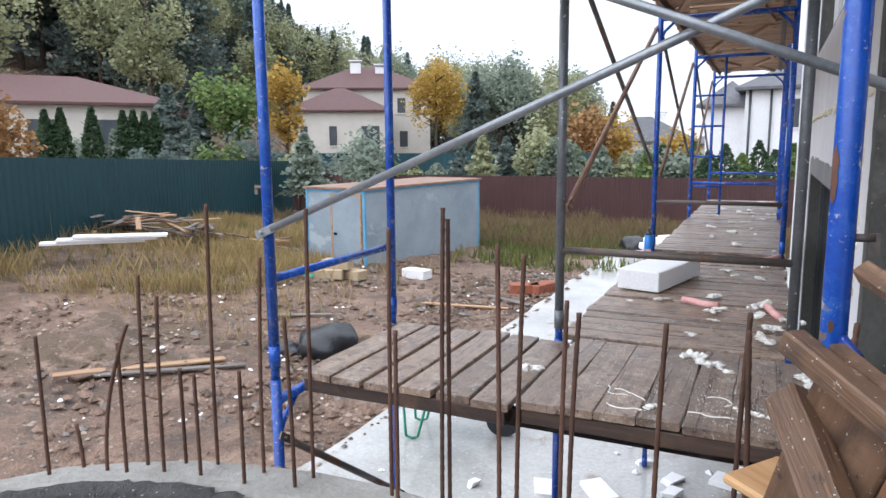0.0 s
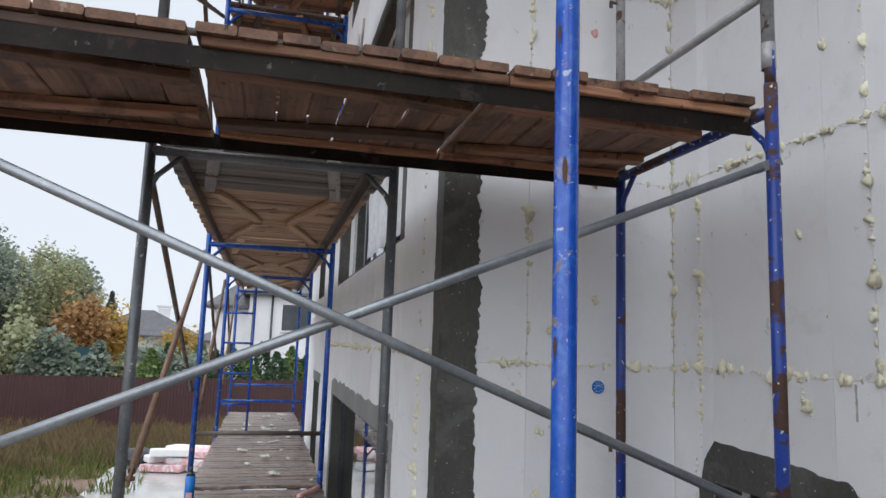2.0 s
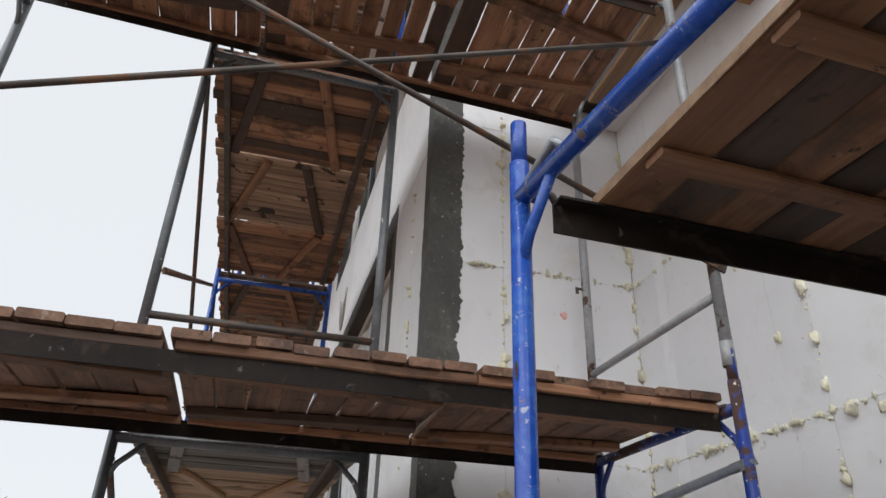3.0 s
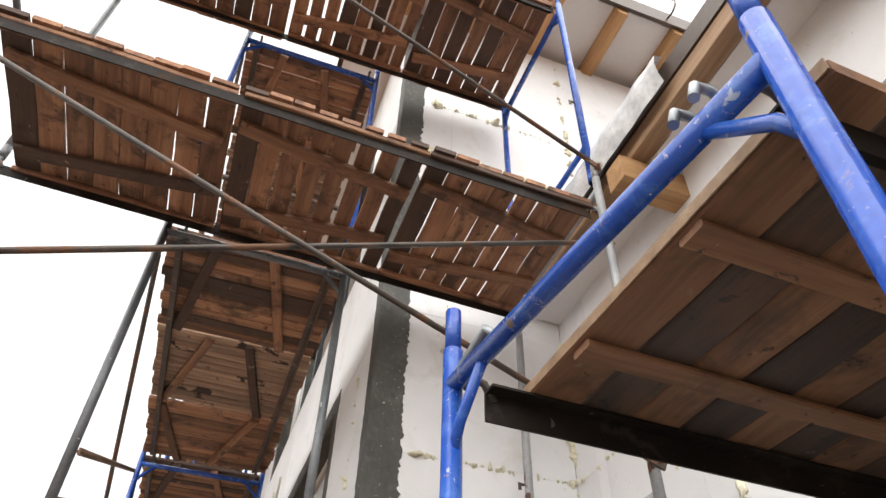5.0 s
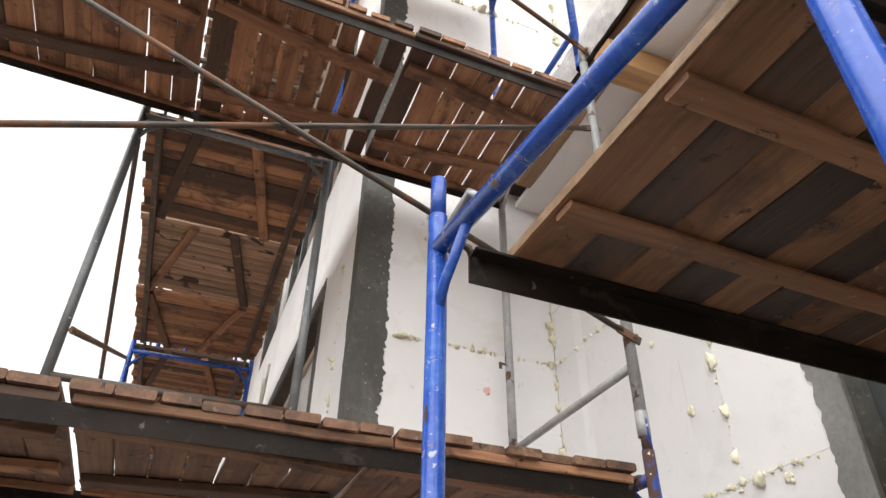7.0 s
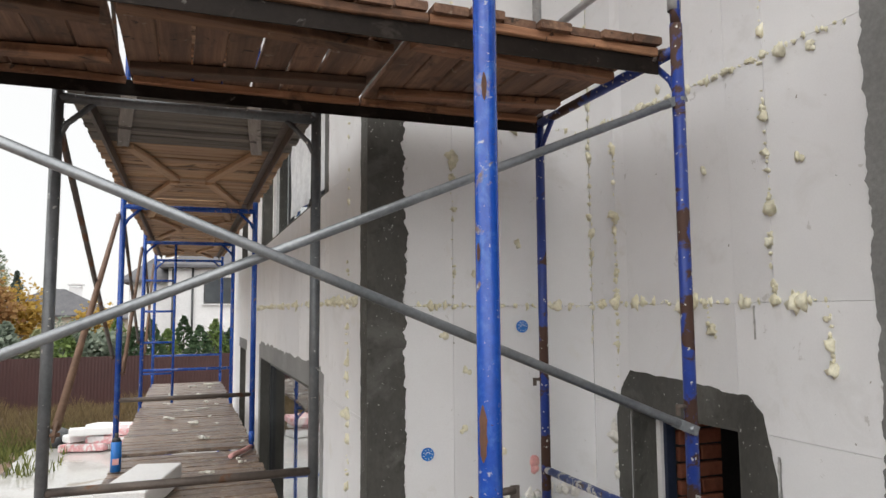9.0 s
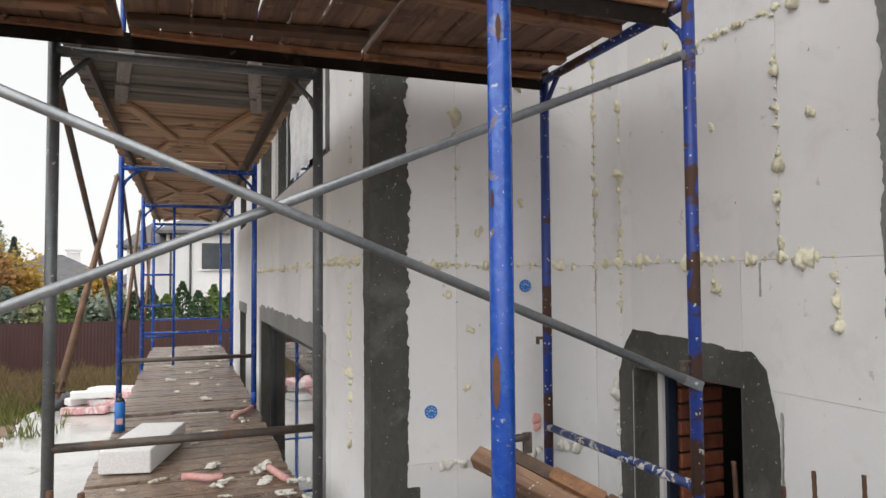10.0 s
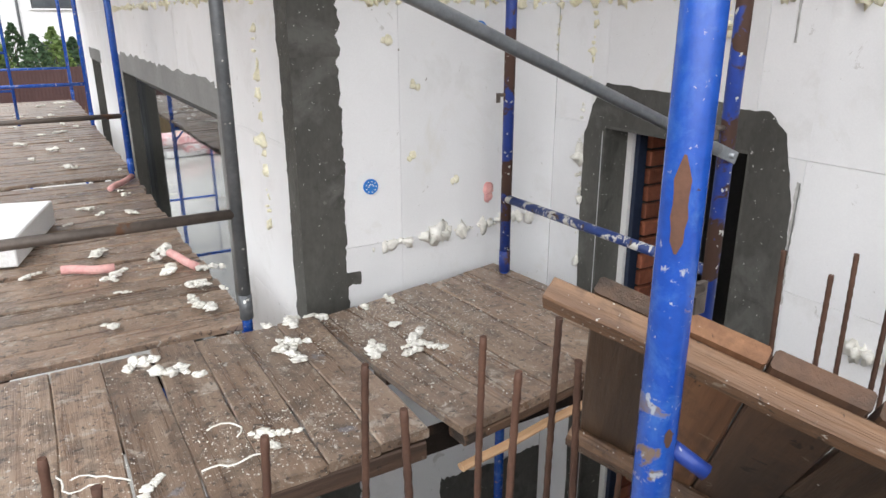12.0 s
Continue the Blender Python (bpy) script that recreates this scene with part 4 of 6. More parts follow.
# ledgers and decks of the cross scaffold; the third lift sags towards the porch
SAG = 0.10
for t in range(4):
    z = Z[t + 1] - 0.105
    for y, dz in ((BY0 + 0.03, 0.016) if t else (2.40, 0.003), (BY1 - 0.03, 0.03)):
        ledger((BX0 + 0.03, y, z + dz), (BX1 - 0.03, y, z + dz - (SAG if t == 2 else 0)))
DECK_W = BY1 - BY0 + 0.02
for t in range(4):
    zt = Z[t + 1] - 0.105 + 0.062
    if t == 0:
        deck_panel((-1.46, 2.30, zt - 0.001), 0.92, 0.87, "x", 6, M_WOOD_WET, M_WOOD_TARRED, "weathered slatted deck panel with open gaps", 11, gap=0.016, bats=(0.05, 0.5, 0.95), rim=0.055)
        deck_panel((-0.525, 2.32, zt + 0.012), 1.135, 0.865, "x", 8, M_WOOD_WET, M_WOOD_TARRED, "wet dirty deck panel strewn with foam scraps", 12, gap=0.002, bats=(0.05, 0.5, 0.95), rim=0.055)
        deck_panel((0.69, 2.29, zt - 0.002), 0.86, 0.90, "x", 5, M_WOOD_WET, M_WOOD_OLD, "wet dirty deck panel dusted with foam crumbs", 13, gap=0.006, turn=5.5, tilt=-2.8, bats=(0.05, 0.5, 0.95))
    else:
        boards = M_WOOD_DECK if t == 1 else M_WOOD_UNDER
        deck_panel((-1.40, BY0 + 0.015, zt + 0.012 - (SAG * 0.021 if t == 2 else 0)), 1.02, DECK_W, "x", 8, boards, M_WOOD_UNDER, "dark brown slatted wooden deck panel", 20 + t, gap=0.006, slant=7.0, tilt=2.0 if t == 2 else 0.0, bats=(0.27, 0.73), lips=(0.045, 0.955))
        deck_panel((-0.36, BY0 + 0.0, zt + 0.012 - (SAG * 0.385 if t == 2 else 0)), 0.90, DECK_W, "x", 8, boards, M_WOOD_UNDER, "reddish brown slatted wooden deck panel", 30 + t, gap=0.007 if t == 1 else 0.018, slant=7.0, tilt=2.0 if t == 2 else 0.0, bats=(0.27, 0.73), lips=(0.045, 0.955))
        deck_panel((0.55, BY0 + 0.0, zt + 0.012 - (SAG * 0.703 if t == 2 else 0)), 0.85, DECK_W, "x", 7, boards, M_WOOD_UNDER, "dark worn wooden deck panel", 40 + t, gap=0.005 if t == 1 else 0.012, slant=7.0, tilt=2.0 if t == 2 else 0.0, bats=(0.27, 0.73), lips=(0.045, 0.955))
# ledgers and decks of the long scaffold
AW = AX1 - AX0 + 0.02
LEGS = {1: (((0.24, 0.15), (0.74, 0.83)), ((0.17, 0.39), (0.83, 0.61)), ((0.39, 0.17), (0.61, 0.83))),
        2: (((0.28, 0.12), (0.60, 0.78)), ((0.34, 0.09), (0.59, 0.78)), ((0.09, 0.27), (0.78, 0.53)))}
for t in range(4):
    z = Z[t + 1] - 0.105
    for k in range(3):
        for x in (AX0 + 0.09, AX1 - 0.06):
            ledger((x, AY[k] + 0.03, z + 0.031), (x, AY[k + 1] - 0.03, z + 0.031), "brown rusted steel deck ledger", M_LEDGER_BROWN)
        for j in range(3):
            y0 = AY[k] + 0.06 + j * 0.94
            top = M_WOOD_WET if t == 0 else ((M_WOOD_TAN if j or k else M_WOOD_SLATE) if t == 1 else (M_WOOD_RED if j == 1 else M_WOOD_UNDER))
            lab = "wet brown deck panel littered with foam scraps" if t == 0 else (("tan wooden deck panel with slanted battens" if j or k else "grey weathered deck panel with slanted battens") if t == 1 else "brown wooden deck panel with slanted battens")
            deck_panel((AX0 - 0.0, y0, z + 0.062 + 0.006 * ((j + k) % 2)), 0.92, AW, "y", 11 if t else 7, top, (M_WOOD_OLD, M_WOOD_TAN if j or k else M_WOOD_GREY, M_WOOD_UNDER, M_WOOD_UNDER)[t], lab, 100 + t * 20 + k * 3 + j,
                       gap=0.008 if t else 0.016, legs=() if t == 0 else LEGS[min(t, 2)][j])

# the porch's upper deck
ledger((0.435, 1.378, 3.088), (3.3, 1.455, 3.088), side=-1, deep=0.068)
ledger((0.52, 0.57, 3.088), (3.3, 0.57, 3.088))
for x0, sd in ((0.55, 61), (1.56, 62)):
    deck_panel((x0, 0.505 + (x0 - 0.55) * 0.027, 3.119), 1.0, 0.872, "x", 8, M_WOOD_PORCH, M_WOOD_PORCH, "brown and blackened wooden deck over the porch", sd, gap=0.004, turn=1.55, bat=(0.058, 0.017), bats=(0.36, 0.75), dark=(1, 3, 5, 7), dark_mat=M_WOOD_TARRED, sawn=M_WOOD_TAN)
deck_panel((0.72, -0.55, 3.20), 1.0, 0.95, "x", 6, M_WOOD_PORCH, M_WOOD_BATTEN, "short old wooden deck beside the porch", 63, gap=0.006)
ledger((0.62, -0.50, 3.138), (1.9, -0.50, 3.138))
ledger((0.62, 0.32, 3.138), (1.9, 0.32, 3.138))

# braces
galv, rusty = "galvanised steel diagonal brace", "dark rusty diagonal brace"
brace((BX0, 2.152, 1.578), (BX1, 2.152, 2.782), M_GALV, galv, 0.0145)
brace((BX1 - 0.03, 2.122, 1.684), (BX0, 2.122, 2.85), M_GALV, galv, 0.0145)
brace((BX0, BY0 - 0.03, 3.50), (BX1, BY0 - 0.03, 4.60), M_RUSTTUBE, rusty, 0.012)
brace((BX1, BY0 - 0.06, 3.47), (BX0, BY0 - 0.06, 4.72), M_RUSTTUBE, rusty, 0.012)
brace((BX1, BY0 - 0.06, 5.13), (BX0, BY0 - 0.06, 6.80), M_RUSTTUBE, rusty, 0.012)
brace((BX0 + 0.03, BY0, 0.74), (BX0 + 0.03, BY1, 0.03), M_RUSTTUBE, rusty, 0.016)
for k in range(3):
    for t in range(1, 4):
        o = Z[t]
        brace((AX0 + 0.035, AY[k], o + 0.59), (AX0 - 0.03, AY[k + 1], o + 1.80), M_BROWN_ROD, "brown rusted diagonal brace", 0.016)
        brace((AX0 - 0.0, AY[k] + 0.03, o + 1.79), (AX0 - 0.04, AY[k + 1], o + 0.71), M_RUSTTUBE, rusty, 0.014)


# ---- porch: concrete parapet with starter bars ----
def porch():
    line = [(XC - 0.005, 1.80)] + [(1.6 - 0.2 * i, 1.80) for i in range(12)] + [(-0.82, 1.81), (-1.1, 1.81), (-1.3, 1.77), (-1.5, 1.71), (-1.7, 1.62), (-1.86, 1.5), (-2.0, 1.32), (-2.1, 1.05), (-2.15, 0.6), (-2.15, -3.0)]
    inner = [(min(x + 0.09, XC), y - 0.10) for x, y in line[:-1]] + [(-2.06, -3.0), (XC, -3.0)]
    bm = bmesh.new()
    hi, lo = [bm.verts.new((x, y, 0.42)) for x, y in inner], [bm.verts.new((x, y, -1.0)) for x, y in inner]
    bm.faces.new(hi)
    for i in range(len(inner)):
        j = (i + 1) % len(inner)
        bm.faces.new((hi[i], lo[i], lo[j], hi[j]))
    tagged(part("porch_floor", bm, M_DIMCURB), "rough concrete porch floor, darkened to dim its bounce light", "floor", kind="structure")
    bm, prev = bmesh.new(), None
    for i, (x, y) in enumerate(line):
        a, b = Vector(line[max(i - 1, 0)]), Vector(line[min(i + 1, len(line) - 1)])
        d = (b - a).normalized()
        n = Vector((d.y, -d.x))
        z = 0.80 + 0.012 * noise.noise(Vector((i * 0.9, 0, 0)))
        w = 0.105
        ring = [bm.verts.new((x + n.x * s, y + n.y * s, zz)) for s, zz in ((w, -1.0), (w, z - 0.01), (w - 0.02, z), (-w + 0.02, z + 0.004), (-w, z - 0.012), (-w, -1.0))]
        if prev:
            for k in range(5):
                bm.faces.new((prev[k], prev[k + 1], ring[k + 1], ring[k]))
        prev = ring
    return tagged(part("parapet", bm, M_CURB), "rough curved concrete parapet with steel bars", "parapet", kind="structure")


porch()


def membrane():
    """Black sheeting that laps over the inner edge of the parapet's bend."""
    bm, prev = bmesh.new(), None
    for i in range(60):
        a = radians(88 + i * 1.75)
        k = 0.6 * noise.noise(Vector((i * 0.35, 0, 0))) + 0.8 * noise.noise(Vector((i * 1.1, 4, 0)))
        ring = []
        for r, z in ((0.855 + 0.045 * k, 0.812), (0.81, 0.818 + 0.016 * k), (0.775, 0.80), (0.74, 0.55)):
            ring.append(bm.verts.new((-1.22 + r * math.cos(a), 0.93 + r * 0.98 * math.sin(a) * 0.86, z)))
        if prev:
            for j in range(3):
                bm.faces.new((prev[j], prev[j + 1], ring[j + 1], ring[j])).smooth = True
        prev = ring
    tagged(part("membrane", bm, M_TAR), "black sheeting lapped over the concrete edge", "sheeting")


membrane()


def rebar(x, y, z0, z1, lean=(0, 0)):
    """A ribbed starter bar."""
    bm = bmesh.new()
    h = z1 - z0
    n = max(6, int(h / 0.016))
    prev = None
    for i in range(n + 1):
        k = i / n
        r = 0.0062 + (0.0011 if i % 2 else 0)
        ring = [bm.verts.new((lean[0] * k * k + r * math.cos(j * math.tau / 7), lean[1] * k * k + r * math.sin(j * math.tau / 7), h * k)) for j in range(7)]
        if prev:
            for j in range(7):
                bm.faces.new((prev[j], prev[(j + 1) % 7], ring[(j + 1) % 7], ring[j])).smooth = True
        prev = ring
    bm.faces.new(prev)
    ob = part("rebar", bm, M_REBAR)
    ob.matrix_basis = Matrix.Translation((x, y, z0))
    tagged(ob, "rusty ribbed steel bar rising from the parapet", "rebar", "starter bars")


BARS = [(-0.58, 1.815, 1.734), (-0.56, 1.84, 1.70), (-0.374, 1.75, 1.649), (-0.357, 1.854, 1.61), (-0.23, 1.87, 1.487), (-0.181, 1.779, 1.477), (0.027, 1.808, 1.468), (0.215, 1.87, 1.498), (0.25, 1.741, 1.487),
        (0.439, 1.857, 1.496), (0.425, 1.744, 1.491), (0.598, 1.848, 1.509), (0.564, 1.73, 1.479), (1.341, 1.88, 1.502), (1.458, 1.833, 1.431), (1.602, 1.851, 1.454), (1.59, 1.75, 1.40), (1.72, 1.78, 1.45), (0.80, 1.85, 1.30), (1.0, 1.75, 1.25), (-0.78, 1.86, 1.66), (-0.70, 1.76, 1.38)]
BARS_BEND = [(-1.92, 1.5, 1.29), (-1.86, 1.59, 0.96), (-1.7, 1.63, 1.26), (-1.67, 1.7, 1.48), (-1.58, 1.68, 1.42), (-1.56, 1.76, 1.15), (-1.44, 1.71, 1.16), (-1.45, 1.8, 1.72), (-1.27, 1.73, 1.19), (-1.26, 1.82, 1.55), (-1.1, 1.78, 1.37), (-1.08, 1.86, 1.71)]
for x, y, z in BARS + BARS_BEND:
    rebar(x + random.uniform(-0.006, 0.006), y, 0.78, z, (random.uniform(-0.02, 0.02), random.uniform(-0.01, 0.01)))


rebar(-1.77, 1.61, 0.78, 1.33, (0.13, 0.02))


# ---- fences ----
def fence(name, p, q, height, z0, z1, mat, post_mat, label, step=0.115):
    """Profiled steel sheet fence with posts and rails."""
    p, q = Vector(p), Vector(q)
    d = (q - p)
    L = d.length
    d.normalize()
    nrm = Vector((-d.y, d.x))
    f = thing(name, (p.x, p.y, z0), label, "fence")
    sheets = max(1, int(L / 2.3))
    for s in range(sheets):
        bm = bmesh.new()
        a, b = L * s / sheets, L * (s + 1) / sheets - 0.004
        n = max(2, int((b - a) / step)) * 2
        prev = None
        for i in range(n + 1):
            u = a + (b - a) * i / n
            off = 0.010 if (i // 1) % 2 else -0.010
            zb = (z1 - z0) * u / L
            c = d * u + nrm * off
            pair = [bm.verts.new((c.x, c.y, zb)), bm.verts.new((c.x, c.y, zb + height))]
            if prev:
                bm.faces.new((prev[0], pair[0], pair[1], prev[1]))
            prev = pair
        part("sheet", bm, mat, f)
        bm = bmesh.new()
        c = d * a + nrm * (0.05 if name != "green_fence" else 0.06)
        box(bm, c.x - 0.03, c.x + 0.03, c.y - 0.03, c.y + 0.03, (z1 - z0) * a / L - 0.3, (z1 - z0) * a / L + height + 0.02)
        part("post", bm, post_mat, f)
    bm = bmesh.new()
    for h in (0.35, height - 0.3):
        tube(bm, (nrm.x * 0.03, nrm.y * 0.03, h), (d.x * L + nrm.x * 0.03, d.y * L + nrm.y * 0.03, h + z1 - z0), 0.02, 6)
    part("fence_rail", bm, post_mat, f)
    return f


fence("green_fence", (-12.0, 5.0), (-17.8, 23.5), 2.1, -0.26, -0.86, M_GREEN_FENCE, M_GREEN_FENCE, "dark green profiled steel sheet fence", 0.2)
fence("brown_fence", (-24.5, 30.33), (14.0, 31.5), 2.0, -1.62, -1.62, M_BROWN_FENCE, M_BROWN_FENCE, "dark brown profiled steel sheet fence")
fence("teal_fence", (-60.0, 47.0), (-10.0, 47.0), 2.1, -0.9, -0.9, M_GREEN_FENCE, M_GREEN_FENCE, "distant teal steel sheet fence", 0.4)


# ---- shed ----
def shed():
    s = thing("steel_shed", (-7.98, 13.33, -1.12), "pale blue steel container shed with a flat roof", "shed")
    s.matrix_basis = pose(-7.98, 13.33, -1.12, 0, 0, -8.4)
    L, W, H = 5.05, 1.8, 2.0
    part("wall", boxes((-0.04, 0, 0.05, L - 0.05, 0.08, H), (-W, -W + 0.04, 0.05, L - 0.05, 0.08, H), (-W + 0.05, -0.05, L - 0.04, L, 0.08, H), (-W + 0.05, -0.05, 0.0, 0.03, 0.08, H)), M_SHED, s)
    part("roof", boxes((-W - 0.06, 0.06, -0.06, L + 0.06, H, H + 0.05)), M_ROOFPAINT, s, "rusty sheet roof")
    part("corner_trim", boxes((-0.05, 0.012, -0.012, 0.05, 0, H), (-0.05, 0.012, L - 0.05, L + 0.012, 0, H), (-W - 0.012, -W + 0.05, -0.012, 0.05, 0, H), (-W - 0.012, -W + 0.05, L - 0.05, L + 0.012, 0, H),
                              (-W + 0.05, -0.05, -0.01, 0.03, H - 0.07, H - 0.002), (-0.03, 0.01, 0.05, L - 0.05, H - 0.06, H - 0.002), (-0.03, 0.01, 0.05, L - 0.05, 0.0, 0.08), (-W + 0.05, -0.05, -0.01, 0.03, 0.0, 0.08)), M_SHED_TRIM, s, "sky blue painted edge trim")
    d = part("door", boxes((-0.95, -0.12, -0.03, -0.004, 0.12, H - 0.14)), M_SHED, s)
    part("door_frame", boxes((-1.0, -0.952, -0.04, -0.002, 0.1, H - 0.09), (-0.118, -0.075, -0.04, -0.002, 0.1, H - 0.09), (-0.952, -0.118, -0.04, -0.002, H - 0.138, H - 0.09)), M_WOOD_TAN, s, "weathered wooden door frame")
    part("latch", boxes((-0.9, -0.82, -0.06, -0.031, 0.95, 1.0)), M_LEDGER, d)


shed()


# ---- trees ----
def tree(kind, x, y, z, h, w, shape, seed, n=900, leaf=0.35, bare=0.25, label="", name="tree"):
    """Tapered trunk, limbs and a crown of many small leaf clumps with gaps."""
    rnd = random.Random(seed)
    t = thing(name, (x, y, z), label, "tree", "trees")
    bm = bmesh.new()
    tube(bm, (0, 0, -0.3), (0, 0, h * 0.9), 0.018 * h, 7, 0.004 * h)
    limbs = []
    for k in range(10):
        a, zz = rnd.uniform(0, math.tau), h * rnd.uniform(bare, 0.85)
        rr = w * 0.5 * rnd.uniform(0.4, 0.8)
        tip = (math.cos(a) * rr, math.sin(a) * rr, zz + rr * (0.5 if shape != "cone" else -0.1))
        tube(bm, (0, 0, zz), tip, 0.006 * h, 5, 0.002 * h)
        limbs.append(Vector(tip))
    part("trunk", bm, M_BARK, t)
    verts, faces = [], []
    lobes = [(Vector((rnd.uniform(-0.3, 0.3) * w, rnd.uniform(-0.3, 0.3) * w, h * rnd.uniform(bare + 0.1, 0.88))), rnd.uniform(0.2, 0.36) * w) for _ in range(9)]
    for _ in range(n):
        if shape == "cone":
            k = rnd.random() ** 1.25
            zz = h * (bare + (1 - bare) * k)
            tier = 0.66 + 0.34 * math.sin(k * 30 + seed) * rnd.uniform(0.4, 1.0)
            rr = w * 0.5 * (1 - k) ** 0.8 * tier * rnd.uniform(0.3, 1.1) + 0.06
            a = rnd.uniform(0, math.tau)
            c = Vector((rr * math.cos(a), rr * math.sin(a), zz - rr * 0.25))
        elif shape == "column":
            k = rnd.random()
            rr = w * 0.5 * math.sin(min(1, 1.35 * (1 - k) + 0.05) * math.pi / 2) * rnd.uniform(0.55, 1.0)
            a = rnd.uniform(0, math.tau)
            c = Vector((rr * math.cos(a), rr * math.sin(a), h * (0.02 + 0.98 * k)))
        else:
            o, lr = rnd.choice(lobes)
            d = Vector((rnd.gauss(0, 1), rnd.gauss(0, 1), rnd.gauss(0, 1.3)))
            d = d / max(0.4, d.xy.length + abs(d.z) * 0.6)
            c = o + d * lr * rnd.uniform(0.45, 1.1)
        s = leaf * rnd.uniform(0.5, 1.25)
        e = Euler((rnd.uniform(-1.0, 1.0), rnd.uniform(-1.0, 1.0), rnd.uniform(0, 6.3))).to_matrix()
        i = len(verts)
        for u, v in ((-0.5, -0.2), (0.25, -0.45), (0.5, 0.2), (-0.2, 0.45)):
            p = e @ Vector((u * s, v * s, rnd.uniform(-0.12, 0.12) * s)) + c
            verts.append(tuple(p))
        faces.append((i, i + 1, i + 2, i + 3))
    me = bpy.data.meshes.new("crown")
    me.from_pydata(verts, [], faces)
    me.materials.append(M_LEAF[kind])
    c = new("crown", me)
    c.parent = t
    return t


SKYLINE = [(-8, 0.015), (10.5, 0.02), (12.5, 0.09), (22, 0.115), (27, 0.125), (33, 0.155), (38, 0.19), (41.5, 0.26), (60, 0.34), (80, 0.34)]


def skyline(az):
    for (a0, e0), (a1, e1) in zip(SKYLINE, SKYLINE[1:]):
        if a0 <= az <= a1:
            return e0 + (e1 - e0) * (az - a0) / (a1 - a0)
    return SKYLINE[0][1] if az < 0 else SKYLINE[-1][1]


def slope(az, d):
    return max(-1.6, skyline(az) * d + 1.9 - 17.0) if d > 62 else -1.6


def spot(az, d):
    return -math.sin(radians(az)) * d, math.cos(radians(az)) * d


def backwoods():
    """The wooded slope behind the houses."""
    bm, rows = bmesh.new(), []
    for i in range(40):
        az = -20 + i * 3.2
        row = []
        for d in (62, 74, 86, 98, 112, 126, 140, 170, 260):
            x, y = spot(az, d)
            row.append(bm.verts.new((x, y, slope(az, min(d, 150)) - (0.1 if d == 62 else 0) - 0.4)))
        rows.append(row)
    for i in range(39):
        for j in range(8):
            bm.faces.new((rows[i][j], rows[i + 1][j], rows[i + 1][j + 1], rows[i][j + 1])).smooth = True
    tagged(part("hillside", bm, M_DIRT), "earth of the wooded slope behind the houses", "hillside", kind="structure")
    rnd = random.Random(5)
    for i in range(185):
        az = rnd.uniform(11.5, 74) if i > 60 else rnd.uniform(26, 52)
        d = rnd.uniform(78, 138) if i % 3 else rnd.uniform(70, 84)
        if 23 < az < 43:
            d = rnd.uniform(98, 138)
        x, y = spot(az, d)
        top = skyline(az) * d * rnd.uniform(0.84, 1.05) + 1.9
        z = slope(az, d)
        h = max(4.0, min(24.0, top - z))
        roll = rnd.random()
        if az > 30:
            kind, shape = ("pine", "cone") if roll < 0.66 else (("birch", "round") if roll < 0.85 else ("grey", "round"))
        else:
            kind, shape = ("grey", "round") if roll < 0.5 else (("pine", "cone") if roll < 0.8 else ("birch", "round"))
        lab = {"pine": "green spruce on the wooded slope, its colour paled for haze", "birch": "yellowing birch on the wooded slope", "grey": "dull green tree on the wooded slope"}[kind]
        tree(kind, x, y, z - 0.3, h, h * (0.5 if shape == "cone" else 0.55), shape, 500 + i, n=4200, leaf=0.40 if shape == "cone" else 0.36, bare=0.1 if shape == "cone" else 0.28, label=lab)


backwoods()


def planted(kind, az, d, top, base, w, shape, seed, label, n=1600, leaf=0.3, bare=0.15):
    """A tree given by its bearing, distance, and the slopes to its top and foot."""
    x, y = spot(az, d)
    z0, z1 = 1.9 + base * d, 1.9 + top * d
    g = -1.7
    tree(kind, x, y, g, z1 - g, w, shape, seed, n=n, leaf=leaf, bare=max(bare, (z0 - g) / (z1 - g)), label=label)


planted("gold", 37.6, 50, 0.113, -0.005, 3.4, "round", 1, "slender golden autumn birch beside the house", 1500, 0.3)
planted("gold", 25.6, 62, 0.118, 0.0, 5.6, "round", 2, "tall golden autumn maple", 5200, 0.26)
planted("green", 42.2, 44, 0.09, -0.01, 4.2, "round", 3, "light green leafy young tree", 2200, 0.3)
planted("pine", 46.4, 46, 0.08, -0.02, 4.4, "cone", 4, "dark green fir tree", 2200, 0.34)
planted("pine", 44.3, 44, 0.06, -0.02, 3.4, "cone", 5, "dark green fir tree", 1800, 0.3)
planted("rust", 58.5, 30, 0.07, -0.02, 3.4, "round", 6, "brownish autumn shrub tree by the fence", 2500, 0.22)
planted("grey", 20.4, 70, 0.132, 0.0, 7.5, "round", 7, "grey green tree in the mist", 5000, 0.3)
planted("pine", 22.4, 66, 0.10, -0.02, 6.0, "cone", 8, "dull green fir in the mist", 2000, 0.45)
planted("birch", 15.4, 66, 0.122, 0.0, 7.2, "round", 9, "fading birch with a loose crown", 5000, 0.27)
planted("rust", 13.6, 58, 0.052, -0.02, 5.0, "round", 10, "reddish autumn shrub tree", 1800, 0.36)
planted("gold", 11.9, 60, 0.028, -0.02, 5.0, "round", 11, "pale golden autumn shrub tree", 1600, 0.34)
planted("gold", 6.4, 60, 0.004, -0.02, 4.0, "round", 12, "small golden autumn tree", 1200, 0.32)
planted("birch", 47.6, 62, 0.25, 0.06, 6.2, "round", 13, "tall yellowing birch before the dark woods", 5200, 0.30)
planted("birch", 57.5, 58, 0.26, 0.03, 7.0, "round", 14, "tall yellowing birch before the dark woods", 5200, 0.30)
